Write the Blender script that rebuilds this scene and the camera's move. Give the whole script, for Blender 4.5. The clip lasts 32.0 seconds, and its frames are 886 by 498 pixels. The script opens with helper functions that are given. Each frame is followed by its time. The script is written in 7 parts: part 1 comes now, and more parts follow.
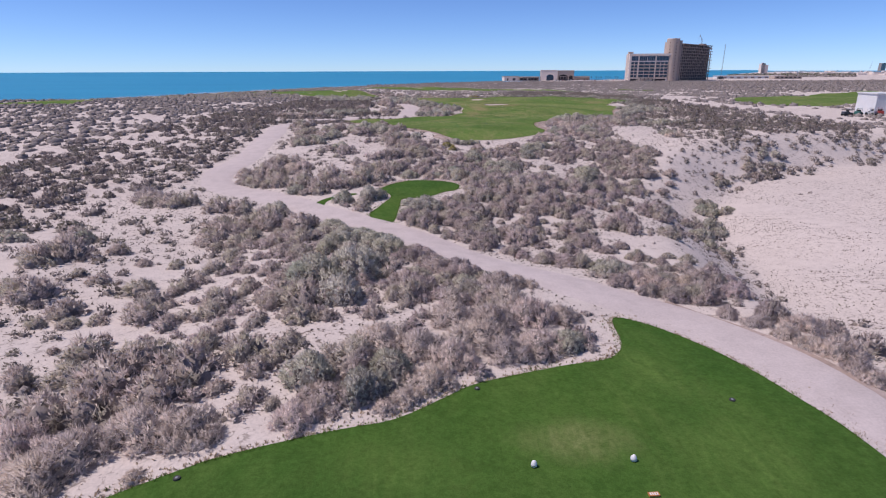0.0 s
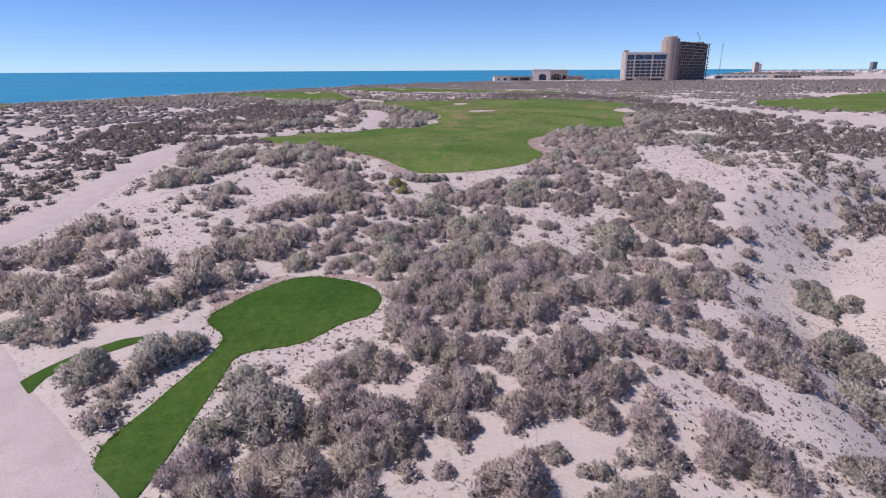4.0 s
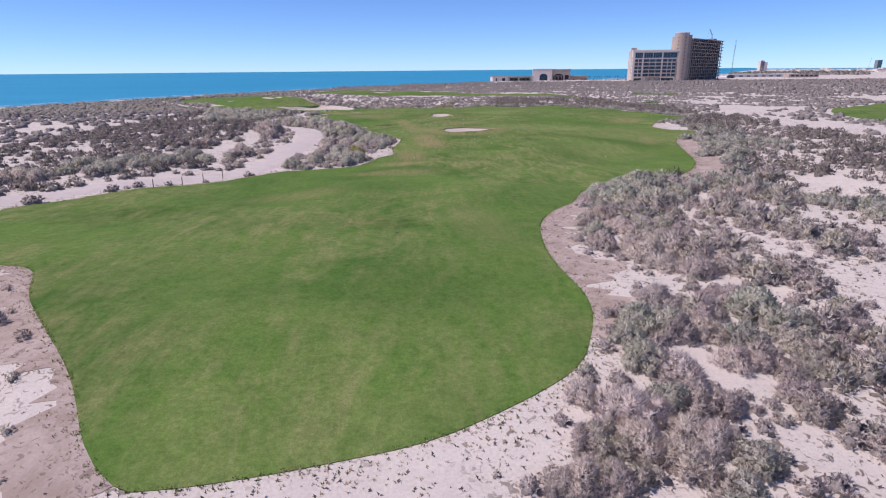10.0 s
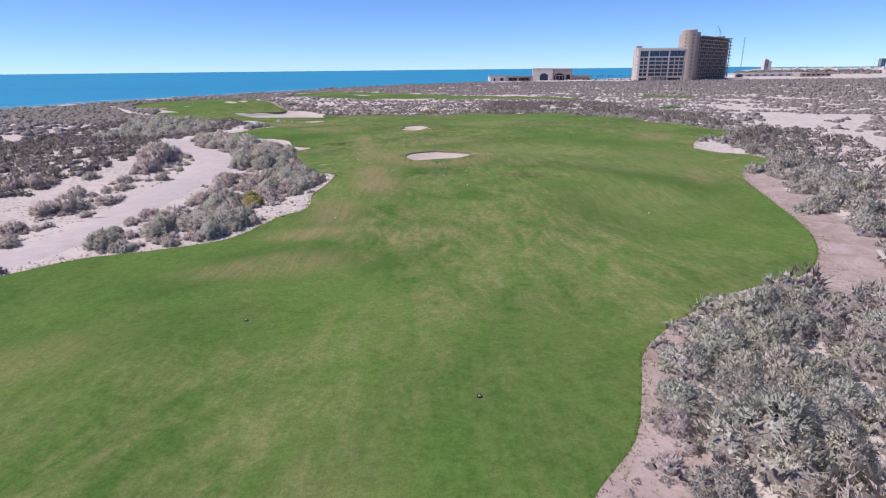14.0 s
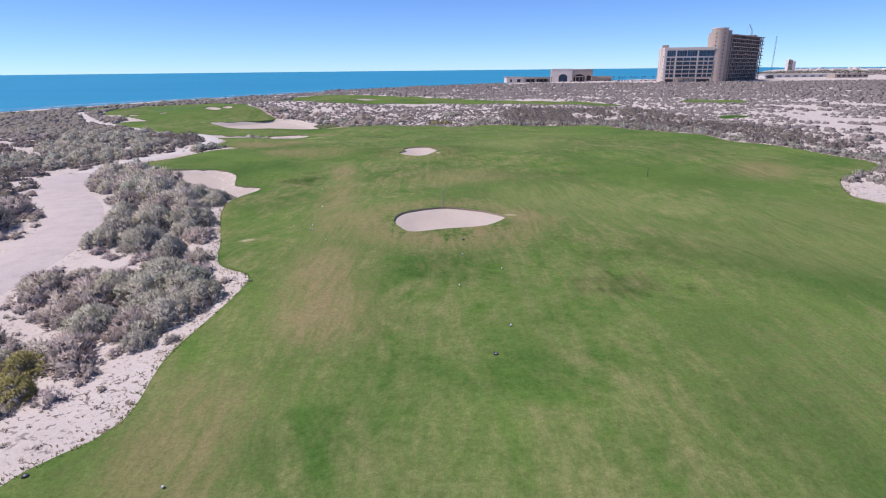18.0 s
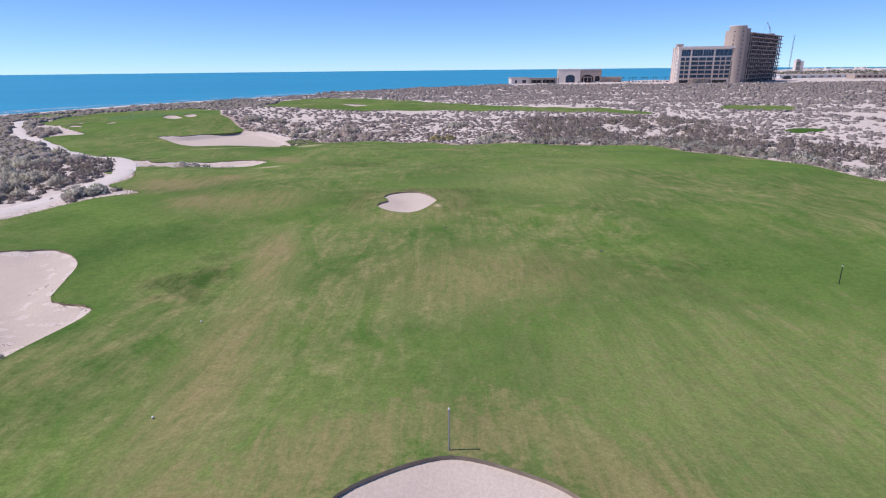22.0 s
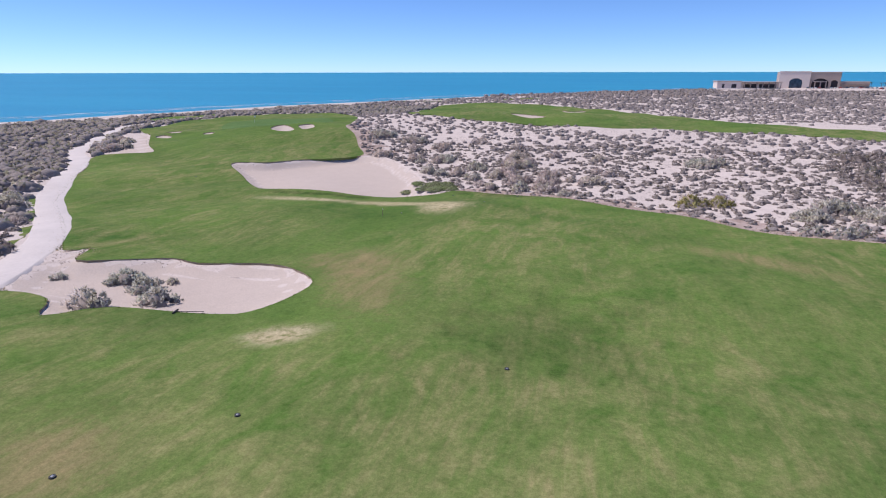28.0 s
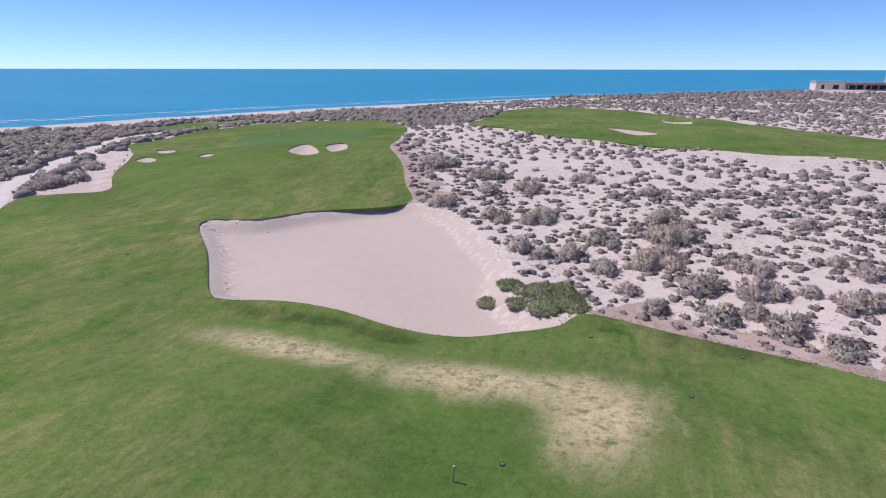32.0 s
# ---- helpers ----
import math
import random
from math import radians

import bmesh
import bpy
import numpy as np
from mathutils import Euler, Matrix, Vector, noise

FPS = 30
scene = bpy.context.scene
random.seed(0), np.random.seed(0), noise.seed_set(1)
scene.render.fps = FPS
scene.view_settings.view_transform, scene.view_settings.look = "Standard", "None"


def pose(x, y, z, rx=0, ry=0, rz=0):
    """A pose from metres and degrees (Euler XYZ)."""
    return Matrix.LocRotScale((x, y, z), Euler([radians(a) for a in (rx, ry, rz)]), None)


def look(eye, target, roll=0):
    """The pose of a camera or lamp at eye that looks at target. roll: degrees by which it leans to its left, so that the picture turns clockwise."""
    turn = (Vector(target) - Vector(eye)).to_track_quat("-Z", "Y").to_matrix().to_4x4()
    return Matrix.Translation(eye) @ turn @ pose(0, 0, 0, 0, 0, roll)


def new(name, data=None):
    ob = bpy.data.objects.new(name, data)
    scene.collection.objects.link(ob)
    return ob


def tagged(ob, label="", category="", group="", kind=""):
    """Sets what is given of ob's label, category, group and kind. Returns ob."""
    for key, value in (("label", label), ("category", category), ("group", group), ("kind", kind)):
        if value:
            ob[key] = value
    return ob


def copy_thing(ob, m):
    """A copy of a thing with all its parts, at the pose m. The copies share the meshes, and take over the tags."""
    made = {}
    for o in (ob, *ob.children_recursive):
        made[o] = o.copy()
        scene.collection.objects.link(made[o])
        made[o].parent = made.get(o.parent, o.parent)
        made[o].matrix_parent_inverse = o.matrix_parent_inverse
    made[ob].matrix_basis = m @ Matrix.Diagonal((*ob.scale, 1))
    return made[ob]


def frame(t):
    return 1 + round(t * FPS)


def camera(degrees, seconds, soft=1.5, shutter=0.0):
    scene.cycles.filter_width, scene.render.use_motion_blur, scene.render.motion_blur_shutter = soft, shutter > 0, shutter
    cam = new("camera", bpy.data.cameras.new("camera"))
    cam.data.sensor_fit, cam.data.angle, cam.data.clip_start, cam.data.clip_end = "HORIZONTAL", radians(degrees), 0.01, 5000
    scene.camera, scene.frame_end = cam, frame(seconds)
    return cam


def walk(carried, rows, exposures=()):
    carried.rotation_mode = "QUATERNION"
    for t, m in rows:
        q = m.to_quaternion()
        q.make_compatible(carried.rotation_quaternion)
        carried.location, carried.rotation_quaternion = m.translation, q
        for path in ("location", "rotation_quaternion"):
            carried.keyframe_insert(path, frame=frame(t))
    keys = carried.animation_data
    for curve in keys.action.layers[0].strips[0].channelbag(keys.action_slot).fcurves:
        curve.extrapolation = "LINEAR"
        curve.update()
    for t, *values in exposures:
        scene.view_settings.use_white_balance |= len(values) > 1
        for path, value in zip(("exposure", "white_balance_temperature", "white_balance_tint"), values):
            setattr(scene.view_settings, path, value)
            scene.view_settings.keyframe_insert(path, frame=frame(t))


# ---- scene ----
cam = camera(76.4, 32.0, soft=1.15)
PATH = [
    (0, (-2.722, -0.982, 11.956), (-2.696, 0.924, 11.351), -0.2),
    (0.5, (-2.565, 3.258, 11.929), (-2.54, 5.165, 11.325), -0.2),
    (1, (-2.306, 7.636, 11.845), (-2.276, 9.542, 11.24), -0.2),
    (1.5, (-1.742, 11.983, 11.837), (-1.708, 13.889, 11.232), -0.2),
    (2, (-0.966, 16.318, 11.836), (-0.926, 18.224, 11.232), -0.3),
    (2.5, (-0.05, 20.8, 11.781), (-0.004, 22.706, 11.176), -0.3),
    (3, (1.047, 25.1, 11.842), (1.094, 27.006, 11.237), -0.3),
    (3.5, (2.125, 29.324, 11.957), (2.174, 31.23, 11.35), -0.3),
    (5.5, (5.006, 48.722, 11.703), (5.06, 50.627, 11.097), -0.3),
    (6, (5.582, 53.161, 11.722), (5.636, 55.066, 11.115), -0.3),
    (6.5, (6.135, 57.615, 11.733), (6.19, 59.52, 11.126), -0.3),
    (7, (6.761, 61.994, 11.804), (6.815, 63.898, 11.196), -0.3),
    (7.5, (7.363, 66.476, 11.844), (7.416, 68.381, 11.237), -0.3),
    (8, (8.093, 71.092, 11.848), (8.146, 72.996, 11.24), -0.4),
    (8.5, (8.869, 75.541, 11.92), (8.921, 77.446, 11.312), -0.5),
    (9, (9.669, 80.143, 11.944), (9.721, 82.048, 11.337), -0.5),
    (9.5, (10.467, 84.645, 11.99), (10.519, 86.55, 11.382), -0.5),
    (10, (11.395, 89.151, 11.903), (11.447, 91.056, 11.296), -0.5),
    (10.5, (12.404, 93.574, 11.895), (12.455, 95.478, 11.287), -0.4),
    (11, (13.357, 97.63, 11.963), (13.408, 99.535, 11.355), -0.4),
    (11.5, (14.304, 101.301, 11.931), (14.357, 103.206, 11.323), -0.5),
    (12, (15.332, 105.395, 11.915), (15.384, 107.299, 11.307), -0.4),
    (12.5, (16.386, 109.525, 11.973), (16.436, 111.43, 11.366), -0.6),
    (13, (17.145, 113.967, 12.067), (17.196, 115.871, 11.458), -0.5),
    (13.5, (17.631, 118.807, 12.111), (17.682, 120.712, 11.503), -0.6),
    (14, (17.947, 123.698, 12.137), (17.998, 125.602, 11.528), -0.6),
    (14.5, (18.431, 128.591, 12.124), (18.458, 130.496, 11.516), -0.5),
    (16.5, (18.975, 146.612, 12.267), (18.986, 148.517, 11.659), -0.5),
    (17, (18.917, 150.747, 12.352), (18.925, 152.653, 11.745), -0.6),
    (17.5, (18.855, 154.581, 12.399), (18.862, 156.487, 11.792), -0.6),
    (18, (18.821, 158.331, 12.384), (18.828, 160.236, 11.777), -0.6),
    (18.5, (18.762, 162.169, 12.419), (18.767, 164.075, 11.812), -0.6),
    (19, (18.663, 165.989, 12.504), (18.668, 167.894, 11.898), -0.6),
    (19.5, (18.628, 169.905, 12.564), (18.631, 171.811, 11.958), -0.6),
    (20, (18.648, 173.922, 12.609), (18.65, 175.828, 12.002), -0.6),
    (20.5, (18.69, 178.187, 12.619), (18.693, 180.093, 12.013), -0.6),
    (21, (18.745, 182.654, 12.807), (18.747, 184.56, 12.201), -0.6),
    (21.5, (18.841, 187.332, 12.875), (18.843, 189.238, 12.269), -0.7),
    (22, (18.93, 192.464, 12.935), (18.933, 194.37, 12.327), -0.6),
    (22.5, (19.188, 197.605, 13.07), (19.188, 199.511, 12.462), -0.6),
    (23, (19.199, 202.864, 12.991), (19.198, 204.77, 12.385), -0.5),
    (23.5, (18.958, 207.92, 13.018), (18.912, 209.825, 12.412), -0.4),
    (24, (18.67, 213.01, 13.074), (18.53, 214.911, 12.467), -0.3),
    (24.5, (18.16, 218.183, 13.016), (17.966, 220.079, 12.41), -0.3),
    (25, (17.551, 223.75, 12.68), (17.216, 225.627, 12.074), -0.2),
    (25.5, (16.702, 228.883, 12.493), (16.324, 230.751, 11.888), -0.2),
    (27.5, (10.132, 250.595, 12.004), (9.626, 252.435, 11.403), 0.0),
    (28, (8.236, 255.673, 12.06), (7.698, 257.503, 11.459), -0.1),
    (28.5, (6.58, 260.953, 12.154), (5.95, 262.753, 11.551), 0.1),
    (29, (4.671, 266.223, 12.193), (4.026, 268.018, 11.591), 0.0),
    (29.5, (2.683, 270.851, 12.261), (2.028, 272.643, 11.658), 0.0),
    (30, (0.502, 275.556, 12.374), (-0.161, 277.344, 11.77), 0.0),
    (30.5, (-1.461, 279.82, 12.539), (-2.132, 281.605, 11.935), 0.1),
    (31, (-3.499, 284.08, 12.519), (-4.175, 285.862, 11.914), 0.1),
    (31.5, (-5.668, 288.132, 12.568), (-6.347, 289.913, 11.962), 0.2),
    (32, (-7.829, 292.102, 12.782), (-8.526, 293.874, 12.171), 0.1),
]
walk(cam, [(t, look(eye, target, roll)) for t, eye, target, roll in PATH], [(0, -0.16, 6600, 22), (6, -0.12, 6580, 22), (13, 0.05, 6480, 19), (26, 0.06, 6480, 18), (32, 0.0, 6540, 20)])

import itertools

# ---- light ----
SUN = Vector((-0.98, -0.05, math.tan(radians(58)))).normalized()
world = bpy.data.worlds.new("sky")
scene.world = world
world.use_nodes = True
wn = world.node_tree.nodes
sky = wn.new("ShaderNodeTexSky")
sky.sky_type, sky.sun_disc = "NISHITA", False
sky.sun_elevation, sky.sun_rotation = math.asin(SUN.z), math.atan2(SUN.x, SUN.y)
sky.air_density, sky.dust_density, sky.ozone_density, sky.altitude = 0.6, 0.0, 5.0, 0
tint = wn.new("ShaderNodeMix")
tint.data_type, tint.blend_type = "RGBA", "MULTIPLY"
tint.inputs[0].default_value, tint.inputs[7].default_value = 1.0, (0.60, 0.79, 1.0, 1)
world.node_tree.links.new(sky.outputs[0], tint.inputs[6])
world.node_tree.links.new(tint.outputs[2], wn["Background"].inputs[0])
wn["Background"].inputs[1].default_value = 0.145
sun = new("sun", bpy.data.lights.new("sun", "SUN"))
sun.data.energy, sun.data.angle, sun.data.color = 4.0, radians(0.53), (1.0, 0.95, 0.88)
sun.matrix_world = look((-200, 0, 300), Vector((-200, 0, 300)) - SUN)
scene.view_settings.exposure = 0.0


# ---- materials ----
def material(name, rough=0.9, spec=0.2, metal=0.0):
    m = bpy.data.materials.new(name)
    m.use_nodes = True
    b = m.node_tree.nodes["Principled BSDF"]
    b.inputs["Roughness"].default_value = rough
    b.inputs["Specular IOR Level"].default_value = spec
    b.inputs["Metallic"].default_value = metal
    return m, m.node_tree.nodes, m.node_tree.links, b


def place(nodes, links, scale=(1, 1, 1), turn=0.0):
    g = nodes.new("ShaderNodeNewGeometry")
    mp = nodes.new("ShaderNodeMapping")
    mp.inputs["Scale"].default_value = scale
    mp.inputs["Rotation"].default_value = (0, 0, turn)
    links.new(g.outputs["Position"], mp.inputs["Vector"])
    return mp.outputs["Vector"]


def grain(nodes, links, where, scale, detail=4.0, rough=0.55, warp=0.0):
    n = nodes.new("ShaderNodeTexNoise")
    n.inputs["Scale"].default_value, n.inputs["Detail"].default_value = scale, detail
    n.inputs["Roughness"].default_value, n.inputs["Distortion"].default_value = rough, warp
    links.new(where, n.inputs["Vector"])
    return n.outputs["Fac"]


def ramp(nodes, links, fac, stops):
    r = nodes.new("ShaderNodeValToRGB")
    e = r.color_ramp.elements
    while len(e) < len(stops):
        e.new(0.5)
    for el, (p, c) in zip(e, stops):
        el.position = p
        el.color = (*c, 1) if len(c) == 3 else c
    links.new(fac, r.inputs[0])
    return r.outputs[0]


def mix(nodes, links, fac, a, b, kind="MIX"):
    m = nodes.new("ShaderNodeMix")
    m.data_type, m.blend_type = "RGBA", kind
    for sock, v in ((m.inputs[0], fac), (m.inputs[6], a), (m.inputs[7], b)):
        if hasattr(v, "links"):
            links.new(v, sock)
        else:
            sock.default_value = v if isinstance(v, (int, float)) else (*v, 1)
    return m.outputs[2]


def math_node(nodes, links, op, a, b=0.0, c=0.0):
    m = nodes.new("ShaderNodeMath")
    m.operation = op
    for sock, v in zip(m.inputs, (a, b, c)):
        if hasattr(v, "links"):
            links.new(v, sock)
        else:
            sock.default_value = v
    return m.outputs[0]


def bump(nodes, links, shader, height, strength, distance):
    b = nodes.new("ShaderNodeBump")
    b.inputs["Strength"].default_value, b.inputs["Distance"].default_value = strength, distance
    links.new(height, b.inputs["Height"])
    links.new(b.outputs[0], shader.inputs["Normal"])


def plain(name, colour, rough=0.8, vary=0.12, scale=0.6, spec=0.3, metal=0.0):
    """One colour with blotches at two scales."""
    m, n, l, b = material(name, rough, spec, metal)
    w = place(n, l)
    big = grain(n, l, w, scale, 3)
    small = grain(n, l, w, scale * 14, 3)
    both = math_node(n, l, "MULTIPLY_ADD", small, 0.4, math_node(n, l, "MULTIPLY", big, 0.6))
    lo, hi = [c * (1 - vary) for c in colour], [min(1, c * (1 + vary)) for c in colour]
    l.new(ramp(n, l, both, [(0.3, lo), (0.7, hi)]), b.inputs["Base Color"])
    return m


def sand_material(name, light, dark, tufts=0.0, rake=0.0, brown=0.0):
    m, n, l, b = material(name, 0.98, 0.05)
    w = place(n, l)
    big = grain(n, l, w, 0.05, 4)
    mid = grain(n, l, w, 0.7, 5, 0.65)
    fine = grain(n, l, w, 9.0, 4, 0.7)
    c = ramp(n, l, mid, [(0.3, dark), (0.6, light)])
    c = mix(n, l, math_node(n, l, "MULTIPLY", ramp(n, l, big, [(0.35, (0, 0, 0)), (0.7, (1, 1, 1))]), 0.35), c, [v * 0.86 for v in light], "MIX")
    c = mix(n, l, 0.35, c, ramp(n, l, fine, [(0.35, [v * 0.6 for v in light]), (0.6, light)]))
    if brown:
        k = math_node(n, l, "MULTIPLY", ramp(n, l, grain(n, l, w, 0.45, 5, 0.7, 0.5), [(0.40, (0, 0, 0)), (0.62, (1, 1, 1))]), brown)
        c = mix(n, l, k, c, (0.25, 0.175, 0.135))
    if tufts:
        t = grain(n, l, w, 2.6, 3, 0.6, 1.0)
        zone = grain(n, l, w, 0.12, 3)
        k = math_node(n, l, "MULTIPLY", ramp(n, l, t, [(0.57, (0, 0, 0)), (0.63, (1, 1, 1))]), ramp(n, l, zone, [(0.38, (0, 0, 0)), (0.56, (1, 1, 1))]))
        c = mix(n, l, math_node(n, l, "MULTIPLY", k, tufts), c, (0.16, 0.125, 0.105))
    l.new(c, b.inputs["Base Color"])
    h = math_node(n, l, "MULTIPLY_ADD", mid, 0.7, math_node(n, l, "MULTIPLY", fine, 0.3))
    if rake:
        wv = n.new("ShaderNodeTexWave")
        wv.inputs["Scale"].default_value, wv.inputs["Distortion"].default_value = 1.6, 6.0
        l.new(w, wv.inputs["Vector"])
        h = math_node(n, l, "MULTIPLY_ADD", wv.outputs["Fac"], rake, h)
    bump(n, l, b, h, 0.5, 0.12)
    return m


def spot(nodes, links, where, x, y, rx, ry, turn, ring, wob):
    """1 inside a ragged ellipse (or on its ring), 0 outside."""
    mp = nodes.new("ShaderNodeMapping")
    mp.vector_type = "TEXTURE"
    mp.inputs["Location"].default_value = (x, y, 0)
    mp.inputs["Rotation"].default_value = (0, 0, radians(turn))
    mp.inputs["Scale"].default_value = (rx, ry, 1e5)
    links.new(where, mp.inputs["Vector"])
    ln = nodes.new("ShaderNodeVectorMath")
    ln.operation = "LENGTH"
    links.new(mp.outputs[0], ln.inputs[0])
    d = math_node(nodes, links, "MULTIPLY_ADD", wob, 3.2, math_node(nodes, links, "SUBTRACT", ln.outputs["Value"], 1.55))
    if ring:
        d = math_node(nodes, links, "MULTIPLY", math_node(nodes, links, "ABSOLUTE", math_node(nodes, links, "SUBTRACT", d, 0.85)), 2.6)
    mr = nodes.new("ShaderNodeMapRange")
    mr.interpolation_type = "SMOOTHSTEP"
    mr.inputs["From Min"].default_value, mr.inputs["From Max"].default_value = 1.15, 0.3
    links.new(d, mr.inputs["Value"])
    return mr.outputs[0]


def turf_material(name, deep, fresh, dry, dryness, streaks=True, spots=(), lush=()):
    """Mown turf: broad patches, drawn-out mower streaks, dry tan areas and fine blades."""
    m, n, l, b = material(name, 0.95, 0.04)
    w = place(n, l)
    w2 = place(n, l, (0.42, 0.24, 0.3), 0.45)
    w3 = place(n, l, (0.75, 0.3, 0.3), -0.35)
    patch = grain(n, l, w, 0.075, 4, 0.6, 0.6)
    c = ramp(n, l, patch, [(0.32, deep), (0.68, fresh)])
    blades = grain(n, l, w, 16.0, 3, 0.75)
    tuft = grain(n, l, w, 1.9, 4, 0.7)
    if lush:
        wob = grain(n, l, w, 0.5, 4, 0.6)
        for s in lush:
            k = spot(n, l, w, *s[:5], False, wob)
            c = mix(n, l, math_node(n, l, "MULTIPLY", k, s[5]), c, [v * 0.62 for v in deep])
    if streaks:
        s1 = grain(n, l, w2, 0.45, 6, 0.64, 2.2)
        s2 = grain(n, l, w3, 0.6, 6, 0.66, 1.6)
        both = math_node(n, l, "MULTIPLY_ADD", s1, 0.6, math_node(n, l, "MULTIPLY", s2, 0.4))
        zone = grain(n, l, w, 0.035, 3, 0.5, 0.5)
        mown = grain(n, l, place(n, l, (1.1, 0.15, 1), 0.12), 0.8, 6, 0.66, 1.8)
        cross = grain(n, l, place(n, l, (0.8, 0.2, 1), -0.9), 0.8, 6, 0.66, 2.2)
        stripe = math_node(n, l, "MULTIPLY_ADD", mown, 0.6, math_node(n, l, "MULTIPLY", cross, 0.4))
        stripes = ramp(n, l, stripe, [(0.40, (0.42, 0.42, 0.42)), (0.57, (1, 1, 1))])
        clods = ramp(n, l, tuft, [(0.33, (0.35, 0.35, 0.35)), (0.5, (1, 1, 1))])
        k = math_node(n, l, "MULTIPLY", ramp(n, l, both, [(0.40, (0, 0, 0)), (0.68, (1, 1, 1))]), ramp(n, l, zone, [(0.36, (0.15, 0.15, 0.15)), (0.58, (1, 1, 1))]))
        c = mix(n, l, math_node(n, l, "MULTIPLY", math_node(n, l, "MULTIPLY", k, dryness), stripes), c, dry)
        for s in spots:
            k = spot(n, l, w, *s[:5], s[6], math_node(n, l, "MULTIPLY_ADD", tuft, 0.35, math_node(n, l, "MULTIPLY", both, 0.65)))
            worn = ramp(n, l, math_node(n, l, "MULTIPLY_ADD", tuft, 0.5, math_node(n, l, "MULTIPLY", both, 0.5)), [(0.35, dry), (0.55, s[7])])
            c = mix(n, l, math_node(n, l, "MULTIPLY", math_node(n, l, "MULTIPLY", k, min(1, s[5] * 1.3)), clods if s[7] == PALE else stripes), c, worn)
    mott = grain(n, l, w, 5.5, 4, 0.75)
    c = mix(n, l, 0.6, c, ramp(n, l, tuft, [(0.32, (0.62, 0.68, 0.6)), (0.62, (1.08, 1.06, 1.05))]), "MULTIPLY")
    c = mix(n, l, 0.7, c, ramp(n, l, mott, [(0.32, (0.62, 0.66, 0.58)), (0.65, (1.1, 1.08, 1.05))]), "MULTIPLY")
    c = mix(n, l, 0.6, c, ramp(n, l, blades, [(0.3, (0.55, 0.6, 0.5)), (0.7, (1.0, 1.0, 1.0))]), "MULTIPLY")
    l.new(c, b.inputs["Base Color"])
    bump(n, l, b, math_node(n, l, "MULTIPLY_ADD", blades, 0.6, math_node(n, l, "MULTIPLY", tuft, 0.5)), 0.6, 0.06)
    return m


def shrub_material(name, stops, scale=0.3):
    """Twigs whose tint drifts from shrub to shrub and flickers from twig to twig."""
    m, n, l, b = material(name, 0.95, 0.03)
    w = place(n, l)
    c = ramp(n, l, grain(n, l, w, scale, 2, 0.5), stops)
    g = n.new("ShaderNodeNewGeometry")
    c = mix(n, l, 1.0, c, ramp(n, l, g.outputs["Random Per Island"], [(0.0, (0.62, 0.62, 0.62)), (0.9, (1.0, 1.0, 1.0))]), "MULTIPLY")
    o = n.new("ShaderNodeObjectInfo")
    c = mix(n, l, 1.0, c, ramp(n, l, o.outputs["Random"], [(0.0, (0.80, 0.78, 0.80)), (0.5, (1.0, 0.98, 0.93)), (1.0, (1.06, 1.02, 1.04))]), "MULTIPLY")
    l.new(c, b.inputs["Base Color"])
    through_leaf = n.new("ShaderNodeBsdfTranslucent")
    l.new(c, through_leaf.inputs["Color"])
    blend = n.new("ShaderNodeMixShader")
    blend.inputs[0].default_value = 0.4
    l.new(b.outputs[0], blend.inputs[1])
    l.new(through_leaf.outputs[0], blend.inputs[2])
    l.new(blend.outputs[0], n["Material Output"].inputs[0])
    return m


